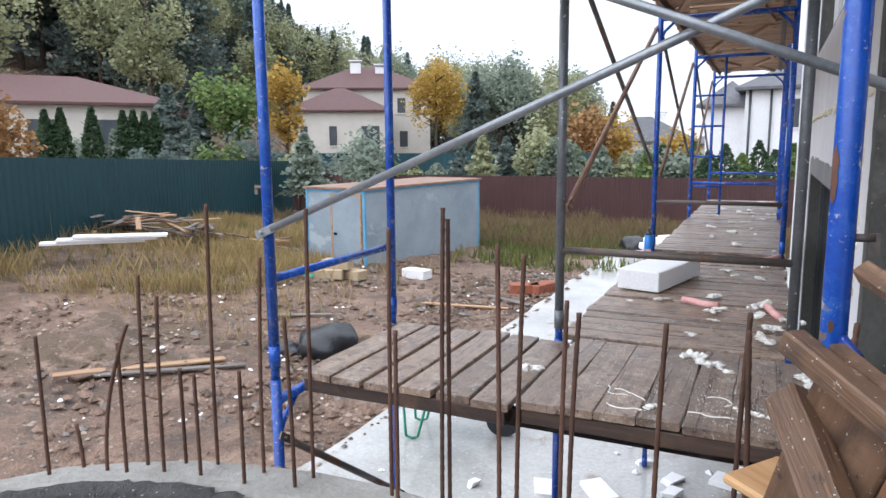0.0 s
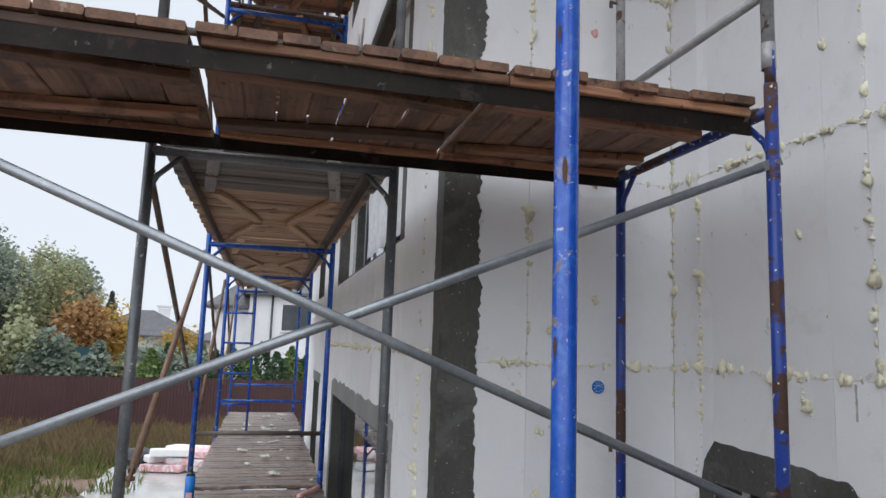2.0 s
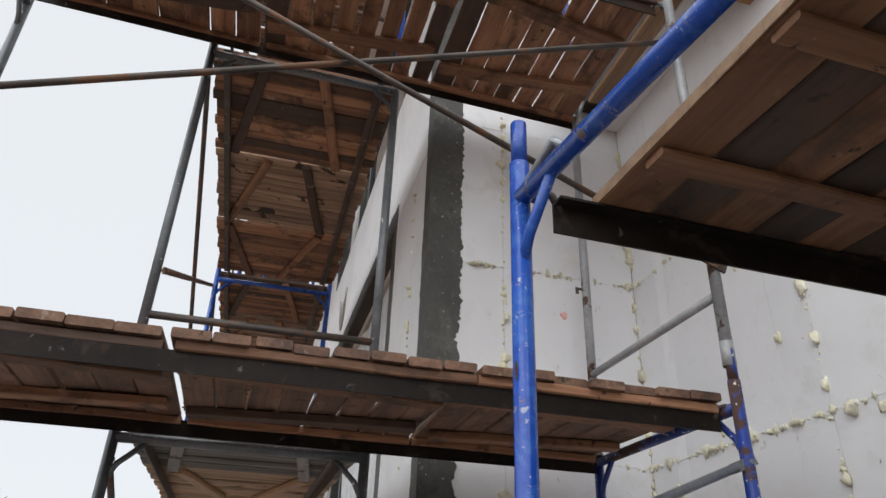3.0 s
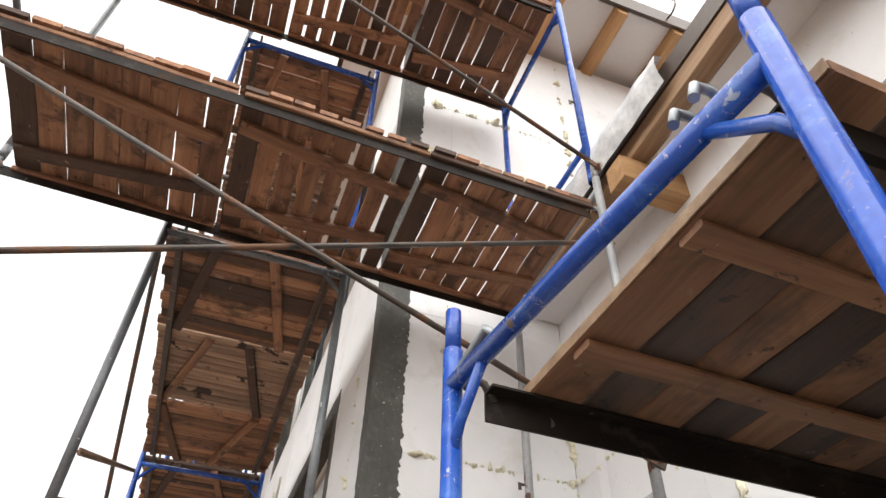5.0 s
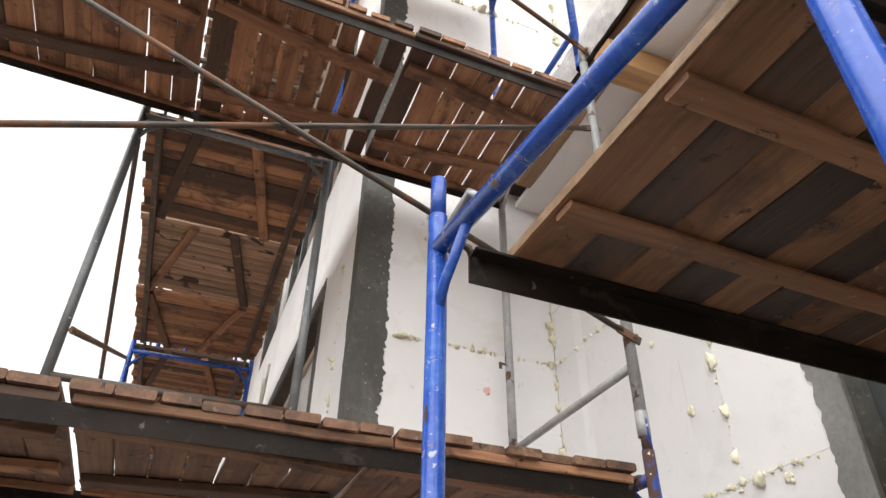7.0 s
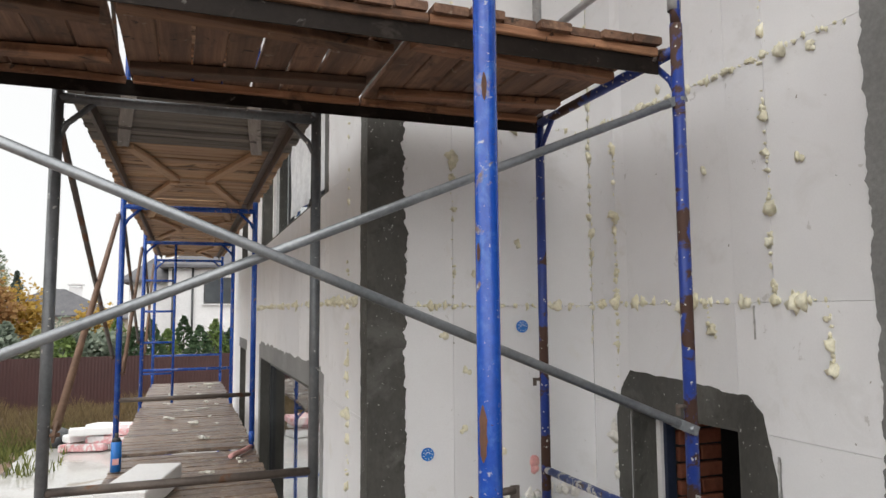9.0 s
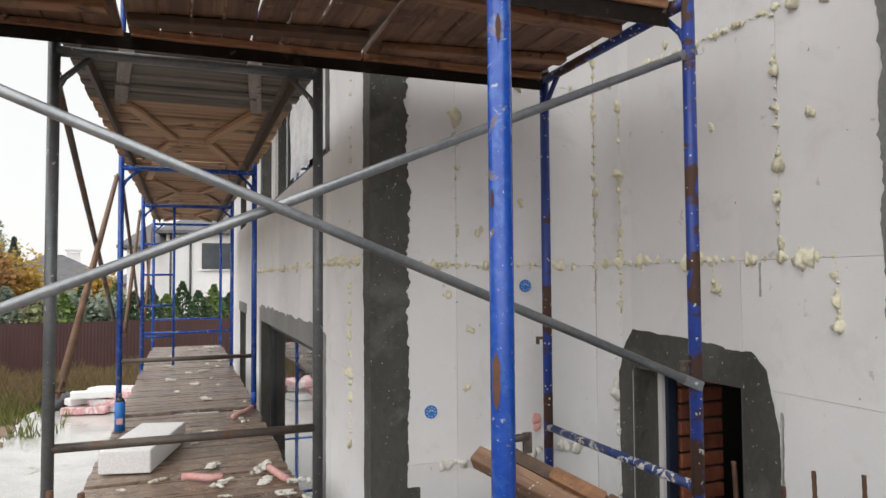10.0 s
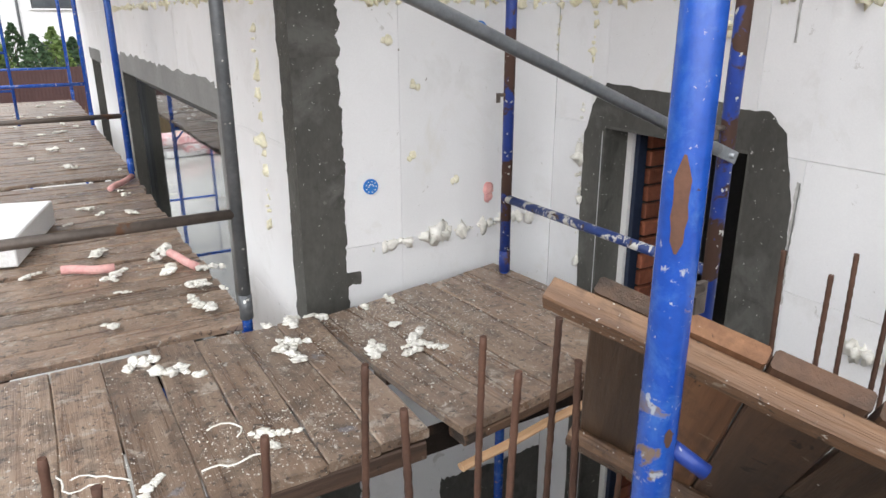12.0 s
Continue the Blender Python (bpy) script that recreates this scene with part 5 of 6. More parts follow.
planted("birch", 39.6, 74, 0.15, 0.03, 5.2, "round", 15, "yellowing birch before the dark woods", 3600, 0.30)
for i, (az, t) in enumerate(((54.6, 0.046), (53.6, 0.048), (51.6, 0.050), (49.5, 0.046), (48.8, 0.047), (48.0, 0.045), (47.3, 0.044))):
    planted("thuja", az, 38, t, -0.02, 1.5, "column", 20 + i, "clipped dark green columnar thuja", 2600, 0.19, 0.0)
for i in range(26):
    rnd = random.Random(40 + i)
    az = 52 - i * 1.9
    kind = rnd.choice(["pine", "grey", "green", "grey", "birch"])
    planted(kind, az, rnd.uniform(35, 44), rnd.uniform(-0.012, 0.022) if az > 39 or 12 < az < 25 else rnd.uniform(-0.035, -0.014), -0.06, rnd.uniform(2.4, 3.6), rnd.choice(["round", "cone"]), 60 + i, "garden shrub behind the fence" if kind != "pine" else "young dark green garden fir", 1300, 0.24, 0.05)
planted("grey", 36.0, 27, 0.016, -0.06, 2.6, "cone", 90, "young blue green pine behind the fence", 1800, 0.2, 0.05)
planted("grey", 31.5, 30, 0.004, -0.06, 3.2, "round", 91, "dull green shrub behind the fence", 1800, 0.2, 0.05)
for i in range(14):
    az = 8.5 - i * 1.15
    planted("thuja" if i % 3 else "green", az, 35 + (i % 4), (-0.012, -0.004, -0.016, 0.0)[i % 4], -0.08, 1.7, "column", 110 + i, "dark green hedge conifer behind the fence", 1200, 0.18, 0.0)


# ---- neighbouring houses ----
def hip(bm, x0, x1, y0, y1, z, h, over=0.5, t=0.16):
    x0, x1, y0, y1 = x0 - over, x1 + over, y0 - over, y1 + over
    run = min(x1 - x0, y1 - y0) / 2
    if x1 - x0 >= y1 - y0:
        a, b = (x0 + run, (y0 + y1) / 2), (x1 - run, (y0 + y1) / 2)
    else:
        a, b = ((x0 + x1) / 2, y0 + run), ((x0 + x1) / 2, y1 - run)
    c = [bm.verts.new(p) for p in ((x0, y0, z), (x1, y0, z), (x1, y1, z), (x0, y1, z))]
    u = [bm.verts.new((p[0], p[1], z - t)) for p in ((x0, y0), (x1, y0), (x1, y1), (x0, y1))]
    p, q = bm.verts.new((*a, z + h)), bm.verts.new((*b, z + h))
    if x1 - x0 >= y1 - y0:
        fs = ((c[0], c[1], q, p), (c[1], c[2], q), (c[2], c[3], p, q), (c[3], c[0], p))
    else:
        fs = ((c[0], c[1], p), (c[1], c[2], q, p), (c[2], c[3], q), (c[3], c[0], p, q))
    for f in fs:
        bm.faces.new(f)
    for i in range(4):
        j = (i + 1) % 4
        bm.faces.new((c[i], u[i], u[j], c[j]))
    bm.faces.new(u[::-1])


def house(name, at, turn, blocks, windows, wall_mat, roof_mat, label, chimneys=(), pipes=()):
    """blocks: x0, x1, y0, y1, foot, eave, roof height; windows: face ('f' front or 'r' right side), place, sill, width, height, depth of the face."""
    hs = thing(name, at, label, "house")
    hs.matrix_basis = pose(*at, 0, 0, turn)
    for x0, x1, y0, y1, z0, z1, rh in blocks:
        part("wall", boxes((x0, x1, y0, y1, z0, z1)), wall_mat, hs)
        bm = bmesh.new()
        hip(bm, x0, x1, y0, y1, z1 + 0.1, rh)
        part("roof", bm, roof_mat, hs)
    for face, u, z, w, h, depth in windows:
        if face == "f":
            f, g = (u, u + w, depth - 0.05, depth + 0.1, z, z + h), (u + 0.1, u + w - 0.1, depth - 0.07, depth + 0.02, z + 0.1, z + h - 0.1)
            s = (u - 0.08, u + w + 0.08, depth - 0.14, depth + 0.05, z - 0.07, z - 0.002)
        else:
            f, g = (depth - 0.1, depth + 0.05, u, u + w, z, z + h), (depth - 0.02, depth + 0.07, u + 0.1, u + w - 0.1, z + 0.1, z + h - 0.1)
            s = (depth - 0.05, depth + 0.14, u - 0.08, u + w + 0.08, z - 0.07, z - 0.002)
        win = part("window", boxes(f), M_WFRAME, hs)
        part("pane", boxes(g), M_FARGLASS, win)
        part("sill", boxes(s), M_WHITEWALL, win)
    for x, y, z in chimneys:
        c = part("chimney", boxes((x - 0.55, x + 0.55, y - 0.45, y + 0.45, z - 1.6, z), (x - 0.7, x + 0.7, y - 0.6, y + 0.6, z + 0.15, z + 0.3), (x - 0.5, x - 0.4, y - 0.4, y + 0.4, z, z + 0.15), (x + 0.4, x + 0.5, y - 0.4, y + 0.4, z, z + 0.15)), M_WHITEWALL, hs)
    for x, y, z0, z1 in pipes:
        bm = bmesh.new()
        tube(bm, (x, y, z0), (x, y, z1), 0.06, 8)
        part("downpipe", bm, M_WFRAME, hs)
    return hs


house("villa", (-40.5, 53.0, -1.6), 31, [(0, 9.0, 0, 8, 0, 6.6, 2.3), (0.8, 13.5, 5, 15, 0, 9.0, 2.6)],
      [("f", 0.9, 3.4, 0.7, 1.8, 0), ("f", 3.6, 3.4, 0.7, 1.8, 0), ("f", 6.6, 3.3, 1.7, 1.9, 0), ("r", 1.2, 3.4, 1.5, 1.8, 9.0), ("r", 3.8, 3.4, 1.0, 1.8, 9.0),
       ("f", 10.2, 6.6, 0.8, 1.5, 5), ("f", 11.8, 6.6, 0.8, 1.5, 5), ("r", 6.0, 6.4, 0.8, 1.7, 13.5), ("r", 8.4, 6.4, 0.8, 1.7, 13.5), ("r", 6.0, 3.2, 0.8, 1.7, 13.5), ("r", 8.4, 3.2, 0.8, 1.7, 13.5), ("f", 10.4, 3.2, 0.8, 1.6, 5)],
      M_STUCCO, M_ROOF_RED, "two storey cream stucco villa with maroon hipped roofs", [(6.0, 8.6, 11.9), (8.6, 8.6, 11.5)], [(9.1, -0.1, 0, 6.6), (13.6, 4.9, 0, 9)])
house("bungalow", (-44.5, 17.0, -1.0), 56, [(0, 19, 0, 10, 0, 5.4, 1.9)],
      [("f", 2.0 + 3.0 * i, 2.6, 1.9, 1.9, 0) for i in range(6)], M_STUCCO, M_ROOF_RED, "long cream bungalow with a maroon hipped roof", [], [(18.9, -0.1, 0, 5.4)])
house("white_house", (-1.2, 42.0, -1.7), -3, [(0, 14, 0, 10, 0, 6.4, 3.0), (-2.2, 0.2, 1.5, 8, 0, 5.6, 1.4)],
      [("f", 1.9, 4.3, 1.8, 1.5, 0), ("f", 5.4, 4.3, 1.6, 1.5, 0), ("f", 1.9, 1.2, 1.8, 1.5, 0)], M_WHITEWALL, M_ROOF_GREY, "white rendered two storey house with a slate grey roof", [(4.0, 4, 9.6)], [(0.25, -0.1, 0, 6.4), (1.3, -0.1, 0, 6.4)])
house("grey_roof_house", (-15.8, 68.0, -1.7), 8, [(0, 9.5, 0, 8, 0, 3.6, 2.4), (9.5, 14, 1, 8, 0, 3.3, 1.2)],
      [("f", 2.0, 1.2, 1.4, 1.4, 0), ("f", 5.6, 1.2, 1.4, 1.4, 0)], M_STUCCO, M_ROOF_GREY, "low house with a dark grey hipped roof", [(6.4, 4, 6.3)], [])


# ---- eaves ----
def upper_eave():
    """The main roof's overhang over the porch side: soffit, rafter tails, fascia and gutter hooks."""
    roof = tagged(part("roof", boxes((0.1, 6.5, 2.62, 13.5, TOP + 0.16, TOP + 0.26)), M_GUTTER), "dark roof edge of the house", "roof", kind="structure")
    part("soffit", boxes((0.15, 6.45, 2.66, YB + 0.3, TOP + 0.11, TOP + 0.158), (0.15, XA + 0.3, YB + 0.3, 13.4, TOP + 0.11, TOP + 0.158)), M_SOFFIT, roof)
    part("fascia", boxes((0.1, 6.5, 2.585, 2.618, TOP + 0.02, TOP + 0.24)), M_GUTTER, roof)
    for i in range(9):
        x = 0.62 + i * 0.62
        me = plank_mesh(0.74, 0.11, 0.15, M_WOOD_NEW, 3, i, wob=0.001)
        piece("rafter", me, roof, pose(x, 2.63, TOP + 0.108, 0, 0, 90))
    for i in range(7):
        bm = bmesh.new()
        x = 1.1 + i * 0.62
        bent(bm, [(x, 2.58, TOP + 0.1), (x, 2.50, TOP + 0.08), (x, 2.44, TOP + 0.12), (x, 2.42, TOP + 0.2), (x, 2.45, TOP + 0.24)], 0.010, 6)
        part("gutter_bracket", bm, M_GUTTER, roof)


upper_eave()


def lower_eave():
    """The porch roof's edge: a wrapped fascia board, a wood beam under it and the soffit."""
    r = tagged(part("porch_roof", boxes((1.50, 4.4, -3.0, YB - 0.004, 5.16, 5.30)), M_GUTTER), "unfinished porch roof edge with bare timber", "roof", kind="structure")
    part("fascia_board", plank_bm(5.6, 0.17, 0.035, 8), M_WOOD_GREY, r).matrix_basis = pose(1.47, -2.95, 5.20, 0, 90, 90)
    part("edge_beam", plank_bm(6.0, 0.10, 0.12, 9, wob=0.001), M_WOOD_TAN, r).matrix_basis = pose(1.56, -2.9, 5.158, 0, 0, 90)
    part("soffit", boxes((1.62, XC + 0.02, -2.9, YB - 0.01, 5.05, 5.09)), M_SOFFIT, r)
    for y in (2.02, 0.75, -0.6):
        part("beam_end", plank_bm(0.5, 0.13, 0.16, 10, wob=0.001), M_WOOD_NEW, r).matrix_basis = pose(1.44, y, 5.03)
    bm = bmesh.new()
    prev = None
    for i in range(50):
        y = 1.55 + i * 0.034
        k = 0.012 * noise.noise(Vector((y * 9, 0, 0)))
        ring = [bm.verts.new((1.462 + a + k, y, b)) for a, b in ((0.03, 5.335), (-0.02, 5.32), (-0.035 + k, 5.24), (-0.03 - k, 5.16), (-0.012, 5.10 + k))]
        if prev:
            for j in range(4):
                bm.faces.new((prev[j], prev[j + 1], ring[j + 1], ring[j])).smooth = True
        prev = ring
    film = part("mesh_film", bm, M_MESHFILM, r, "translucent grey reinforced film")


lower_eave()


# ---- foam on the walls ----
def foam_seam(wall, p, q, seed, size=0.016, density=26, mat=None, fill=0.85):
    """A bead of squeezed-out foam along a joint: lumps of uneven size with gaps."""
    rnd = random.Random(seed)
    p, q = Vector(p), Vector(q)
    size, density, fill = size * 1.12, density * 1.7, min(0.95, fill + 0.08)
    n = int((q - p).length * density)
    bm = bmesh.new()
    for i in range(n):
        if rnd.random() > fill:
            continue
        c = p.lerp(q, (i + rnd.uniform(0.1, 0.9)) / n) + Vector((rnd.uniform(-1, 1), rnd.uniform(-1, 1), rnd.uniform(-1, 1))) * 0.007
        s = size * rnd.choice((0.35, 0.5, 0.65, 0.85, 1.1, 1.5)) * (0.9 + 0.6 * noise.noise(c * 9.0))
        blob(bm, c, s, seed + i, (rnd.uniform(0.5, 1.3), rnd.uniform(0.5, 1.3), rnd.uniform(0.5, 1.7)), 1.1, 2 if s > 0.012 else 1)
    if len(bm.verts):
        part("foam_bead", bm, mat or M_PUFOAM, wall)
    else:
        bm.free()


b = YB - 0.004
c = XC - 0.004
for i, (z0, z1) in enumerate(((2.12, 2.85), (3.1, 3.9), (4.0, 5.0))):
    foam_seam(wall_b, (1.05, b + 0.004, z0), (1.05, b + 0.004, z1), 10 + i, 0.013, 24, fill=0.7)
foam_seam(wall_b, (0.83, b, 2.09), (XC, b, 2.09), 20, 0.013, 34, fill=0.7)
foam_seam(wall_b, (0.85, b, 2.99), (XC, b, 2.99), 21, 0.012, 20, fill=0.6)
foam_seam(wall_b, (0.85, b, 3.97), (XC, b, 3.97), 22, 0.012, 24, fill=0.7)
foam_seam(wall_b, (0.85, b, 1.16), (1.75, b, 1.20), 23, 0.018, 30, M_FOAM_WHITE, fill=0.8)
foam_seam(wall_b, (0.85, b, 6.4), (4.3, b, 6.4), 24, 0.022, 14, fill=0.7)
foam_seam(wall_b, (0.85, b, 7.05), (4.3, b, 7.05), 25, 0.02, 12, fill=0.6)
foam_seam(wall_b, (2.1, b, 6.4), (2.1, b, 8.3), 26, 0.02, 14, fill=0.6)
foam_seam(wall_b, (1.05, b, 5.2), (1.05, b, 6.4), 27, 0.018, 14, fill=0.6)
foam_seam(wall_c, (c, YB - 0.01, 1.9), (c, YB - 0.01, 4.9), 30, 0.015, 24, fill=0.7)
foam_seam(wall_c, (c, 3.11, 1.75), (c, 3.11, 2.9), 31, 0.014, 24, fill=0.7)
foam_seam(wall_c, (c, 3.13, 1.0), (c, 3.16, 1.7), 32, 0.013, 26, M_FOAM_WHITE, fill=0.6)
foam_seam(wall_c, (c, 2.155, 2.12), (c, 2.165, 2.97), 33, 0.0125, 26, fill=0.75)
foam_seam(wall_c, (c, 1.93, 2.09), (c, 3.3, 2.10), 34, 0.014, 26, fill=0.75)
foam_seam(wall_c, (c, 1.80, 2.985), (c, 3.32, 2.995), 35, 0.0135, 26, fill=0.75)
foam_seam(wall_c, (c, 2.16, 3.0), (c, 2.16, 3.95), 36, 0.015, 20, fill=0.6)
foam_seam(wall_c, (c, 1.8, 3.97), (c, 3.3, 3.97), 37, 0.013, 18, fill=0.6)
foam_seam(wall_c, (c, 2.46, 1.95), (c, 2.50, 2.08), 38, 0.011, 50)
foam_seam(wall_c, (c, 1.93, 1.86), (c, 1.94, 2.07), 39, 0.011, 34)
foam_seam(wall_c, (c, 1.66, 1.08), (c, 1.95, 1.10), 40, 0.024, 40, M_FOAM_WHITE)
foam_seam(wall_a, (XA - 0.004, 3.72, 1.2), (XA - 0.004, 3.74, 2.1), 41, 0.013, 24, fill=0.7)
foam_seam(wall_a, (XA - 0.004, 3.55, 2.12), (XA - 0.004, 8.6, 2.12), 42, 0.014, 20, fill=0.7)
foam_seam(wall_a, (XA - 0.004, 3.72, 2.2), (XA - 0.004, 3.72, 4.6), 43, 0.012, 16, fill=0.5)


def wall_dab(wall, name, at, axis, r, mat, seed):
    bm = bmesh.new()
    rnd = random.Random(seed)
    for k in range(4):
        o = Vector((rnd.uniform(-1, 1), rnd.uniform(-1, 1), rnd.uniform(-1, 1))) * r * 0.8
        o[axis] *= 0.15
        sq = [1, 1, 1.2]
        sq[axis] = 0.45
        blob(bm, Vector(at) + o, r * rnd.uniform(0.5, 0.9), seed + k, sq, 0.5)
    part(name, bm, mat, wall)


for k, (x, z) in enumerate(((1.119, 1.793), (1.10, 1.52), (1.30, 1.40), (1.0, 1.95), (1.385, 2.4), (1.17, 2.25))):
    wall_dab(wall_b, "foam_dab", (x, YB - 0.004, z), 1, 0.017, M_PUFOAM, 200 + k)
wall_dab(wall_b, "foam_dab", (1.455, YB - 0.004, 1.325), 1, 0.027, M_PINK, 230)
wall_dab(wall_b, "foam_dab", (1.38, YB - 0.004, 3.74), 1, 0.018, M_PINK, 231)
for k, (y, z) in enumerate(((2.015, 2.584), (2.33, 3.32), (2.60, 1.98), (2.49, 2.62), (1.95, 2.95), (2.75, 3.05), (2.5, 3.7), (1.9, 3.9))):
    wall_dab(wall_c, "foam_dab", (XC - 0.004, y, z), 0, 0.017, M_PUFOAM, 250 + k)
wall_dab(wall_c, "foam_dab", (XC - 0.004, 1.72, 1.12), 0, 0.06, M_PINK, 270)


def anchor_disc(x, z):
    """A blue perforated insulation anchor washer."""
    d = thing("anchor_disc", (x, YB - 0.005, z), "round blue plastic insulation anchor with small holes", "wall anchor", "anchor discs")
    bm = bmesh.new()
    tube(bm, (0, 0.006, 0), (0, -0.004, 0), 0.030, 24)
    part("disc", bm, M_CAN, d)
    bm = bmesh.new()
    for k in range(14):
        a, r = k * math.tau / 9, 0.021 if k < 9 else 0.010
        a += 0.3 if k >= 9 else 0
        tube(bm, (math.cos(a) * r, -0.003, math.sin(a) * r), (math.cos(a) * r, -0.0052, math.sin(a) * r), 0.0027, 6)
    part("hole", bm, M_EPS_CLEAN, d, "pale pinholes")


anchor_disc(0.917, 1.414)
anchor_disc(1.41, 1.99)


# ---- leaning old decks on the porch ----
def leaning_deck(top0, top1, down, length_down, planks, seed, label, boards):
    """An old wooden deck that leans against the trestle, its batten along the top."""
    rnd = random.Random(seed)
    top0, top1 = Vector(top0), Vector(top1)
    u = (top1 - top0)
    L = u.length
    u.normalize()
    v = Vector(down)
    v = (v - u * v.dot(u)).normalized()
    w = u.cross(v)
    if w.x > 0:
        w = -w
    p = new("leaning_deck")
    tagged(p, label, "scaffold deck", "leaning decks")
    p.matrix_basis = Matrix.Translation(top0)
    rot = Matrix((u, v, w)).transposed().to_4x4()
    part("batten", plank_bm(L, 0.038, 0.038, seed, 9, 0.004, 0.003), M_WOOD_BATTEN, p).matrix_basis = rot @ pose(0, 0.022, 0.036)
    part("batten", plank_bm(L, 0.06, 0.035, seed + 1, 7, 0.005, 0.008), M_WOOD_BATTEN, p).matrix_basis = rot @ pose(0.03, length_down * 0.78, 0.035)
    step = (L - 0.06) / planks
    for i in range(planks):
        me = plank_mesh(length_down, round(step - rnd.uniform(0.001, 0.006), 3), 0.028, boards[i % len(boards)], 3, rnd.randrange(30))
        piece("plank", me, p, rot @ pose(0.05 + (i + 0.5) * step, -0.012 + rnd.uniform(-0.010, 0.010), -0.003, 0, 0, 90))
    return p


# Boards differ in tone; the dark woods also carry the shade below the battens.
leaning_deck((0.443, 1.666, 1.677), (0.93, 0.78, 1.411), (0.75, 0.05, -1.0), 0.80, 8, 301, "old wooden deck leaning on the trestle, rounded board ends", (M_WOOD_OLD, M_WOOD_PORCH, M_WOOD_TARRED))
leaning_deck((0.312, 1.235, 1.635), (0.84, 0.60, 1.345), (-0.10, 0.10, -1.0), 0.85, 5, 302, "old wooden deck leaning on the trestle, split brown boards", (M_WOOD_BATTEN, M_WOOD_PORCH, M_WOOD_TARRED, M_WOOD_OLD))


def loose_board(name, p, q, w, t, mat, label, category, seed, roll=0.0):
    p, q = Vector(p), Vector(q)
    d = q - p
    ob = part(name, plank_bm(d.length, w, t, seed, 5, 0.004, 0.006), mat)
    x = d.normalized()
    y = Vector((0, 0, 1)).cross(x).normalized()
    ob.matrix_basis = Matrix.Translation(p) @ Matrix((x, y, x.cross(y))).transposed().to_4x4() @ pose(0, 0, 0, roll)
    return tagged(ob, label, category)


loose_board("timber_batten", (0.285, 1.22, 1.515), (0.42, 0.90, 1.30), 0.06, 0.05, M_WOOD_BATTEN, "short old batten with nails leaning on the decks", "timber", 303, 60)
loose_board("plywood_board", (0.265, 1.46, 1.29), (0.55, 1.25, 1.27), 0.16, 0.02, M_WOOD_NEW, "bright yellow offcut board under the decks", "board", 304)
loose_board("timber_batten", (0.66, 2.245, 0.925), (1.42, 2.335, 0.955), 0.03, 0.018, M_WOOD_TAN, "split batten under the deck edge", "timber", 305)


# ---- things on the decks ----
DZ = Z[1] - 0.105 + 0.062 + 0.012


def deck_height(x, y):
    """Height of the walked decks at a place; the short panel in the corner tilts."""
    return 0.985 + (x - 0.69 + (y - 2.29) * 0.09) * 0.047 + 0.002 if x > 0.655 - (y - 2.29) * 0.09 and y < 3.3 else DZ



def scrap(x, y, r, seed, mat=None, long=1.0, z=None, label="crumpled scrap of off-white foam on the deck"):
    rnd = random.Random(seed)
    bm = bmesh.new()
    n = rnd.randint(3, 7)
    a = rnd.uniform(0, 6.28)
    for k in range(n):
        t = (k - (n - 1) / 2) * r * 0.8 * long
        blob(bm, (math.cos(a) * t + rnd.uniform(-0.4, 0.4) * r, math.sin(a) * t + rnd.uniform(-0.4, 0.4) * r, r * 0.35), r * rnd.uniform(0.35, 0.8), seed + k, (rnd.uniform(0.7, 1.5), rnd.uniform(0.6, 1.3), rnd.uniform(0.4, 0.8)), 0.85, 3)
    ob = part("foam_scrap", bm, mat or M_FOAM_WHITE)
    ob.matrix_basis = Matrix.Translation((x, y, DZ if z is None else z))
    return tagged(ob, label, "foam scrap", "foam scraps")


SCRAPS = [(-0.0, 3.10, 5), (0.055, 3.0, 6), (0.12, 2.97, 4), (-0.275, 4.18, 3), (-0.045, 3.46, 3), (0.30, 3.74, 4), (0.26, 3.53, 5), (0.30, 3.46, 4), (0.40, 3.90, 4), (0.39, 3.62, 3), (0.514, 3.134, 5), (0.475, 3.01, 4), (0.45, 2.96, 3), (0.43, 2.918, 5), (0.60, 3.19, 4), (0.524, 3.18, 4), (0.434, 3.18, 3), (0.248, 2.517, 4), (0.686, 2.849, 5),
          (0.69, 2.82, 4), (0.843, 2.845, 4), (0.779, 2.746, 5), (0.85, 2.752, 4), (0.81, 2.80, 3), (0.827, 2.962, 4), (0.90, 3.17, 4), (0.80, 3.16, 3), (0.23, 2.46, 3), (-0.06, 2.45, 3), (-0.58, 2.67, 5)]
for k, (x, y, s) in enumerate(SCRAPS):
    scrap(x, y, s * 0.0054, 400 + k * 7, z=deck_height(x, y) - 0.001)
rnd = random.Random(77)
for k in range(46):
    y = rnd.uniform(3.5, 11.5)
    x = AX0 + 0.1 + rnd.random() ** 0.6 * 0.85
    if -0.7 < x < -0.1 and 4.2 < y < 5.2:
        continue
    scrap(x, y, rnd.uniform(0.012, 0.03), 700 + k * 5)


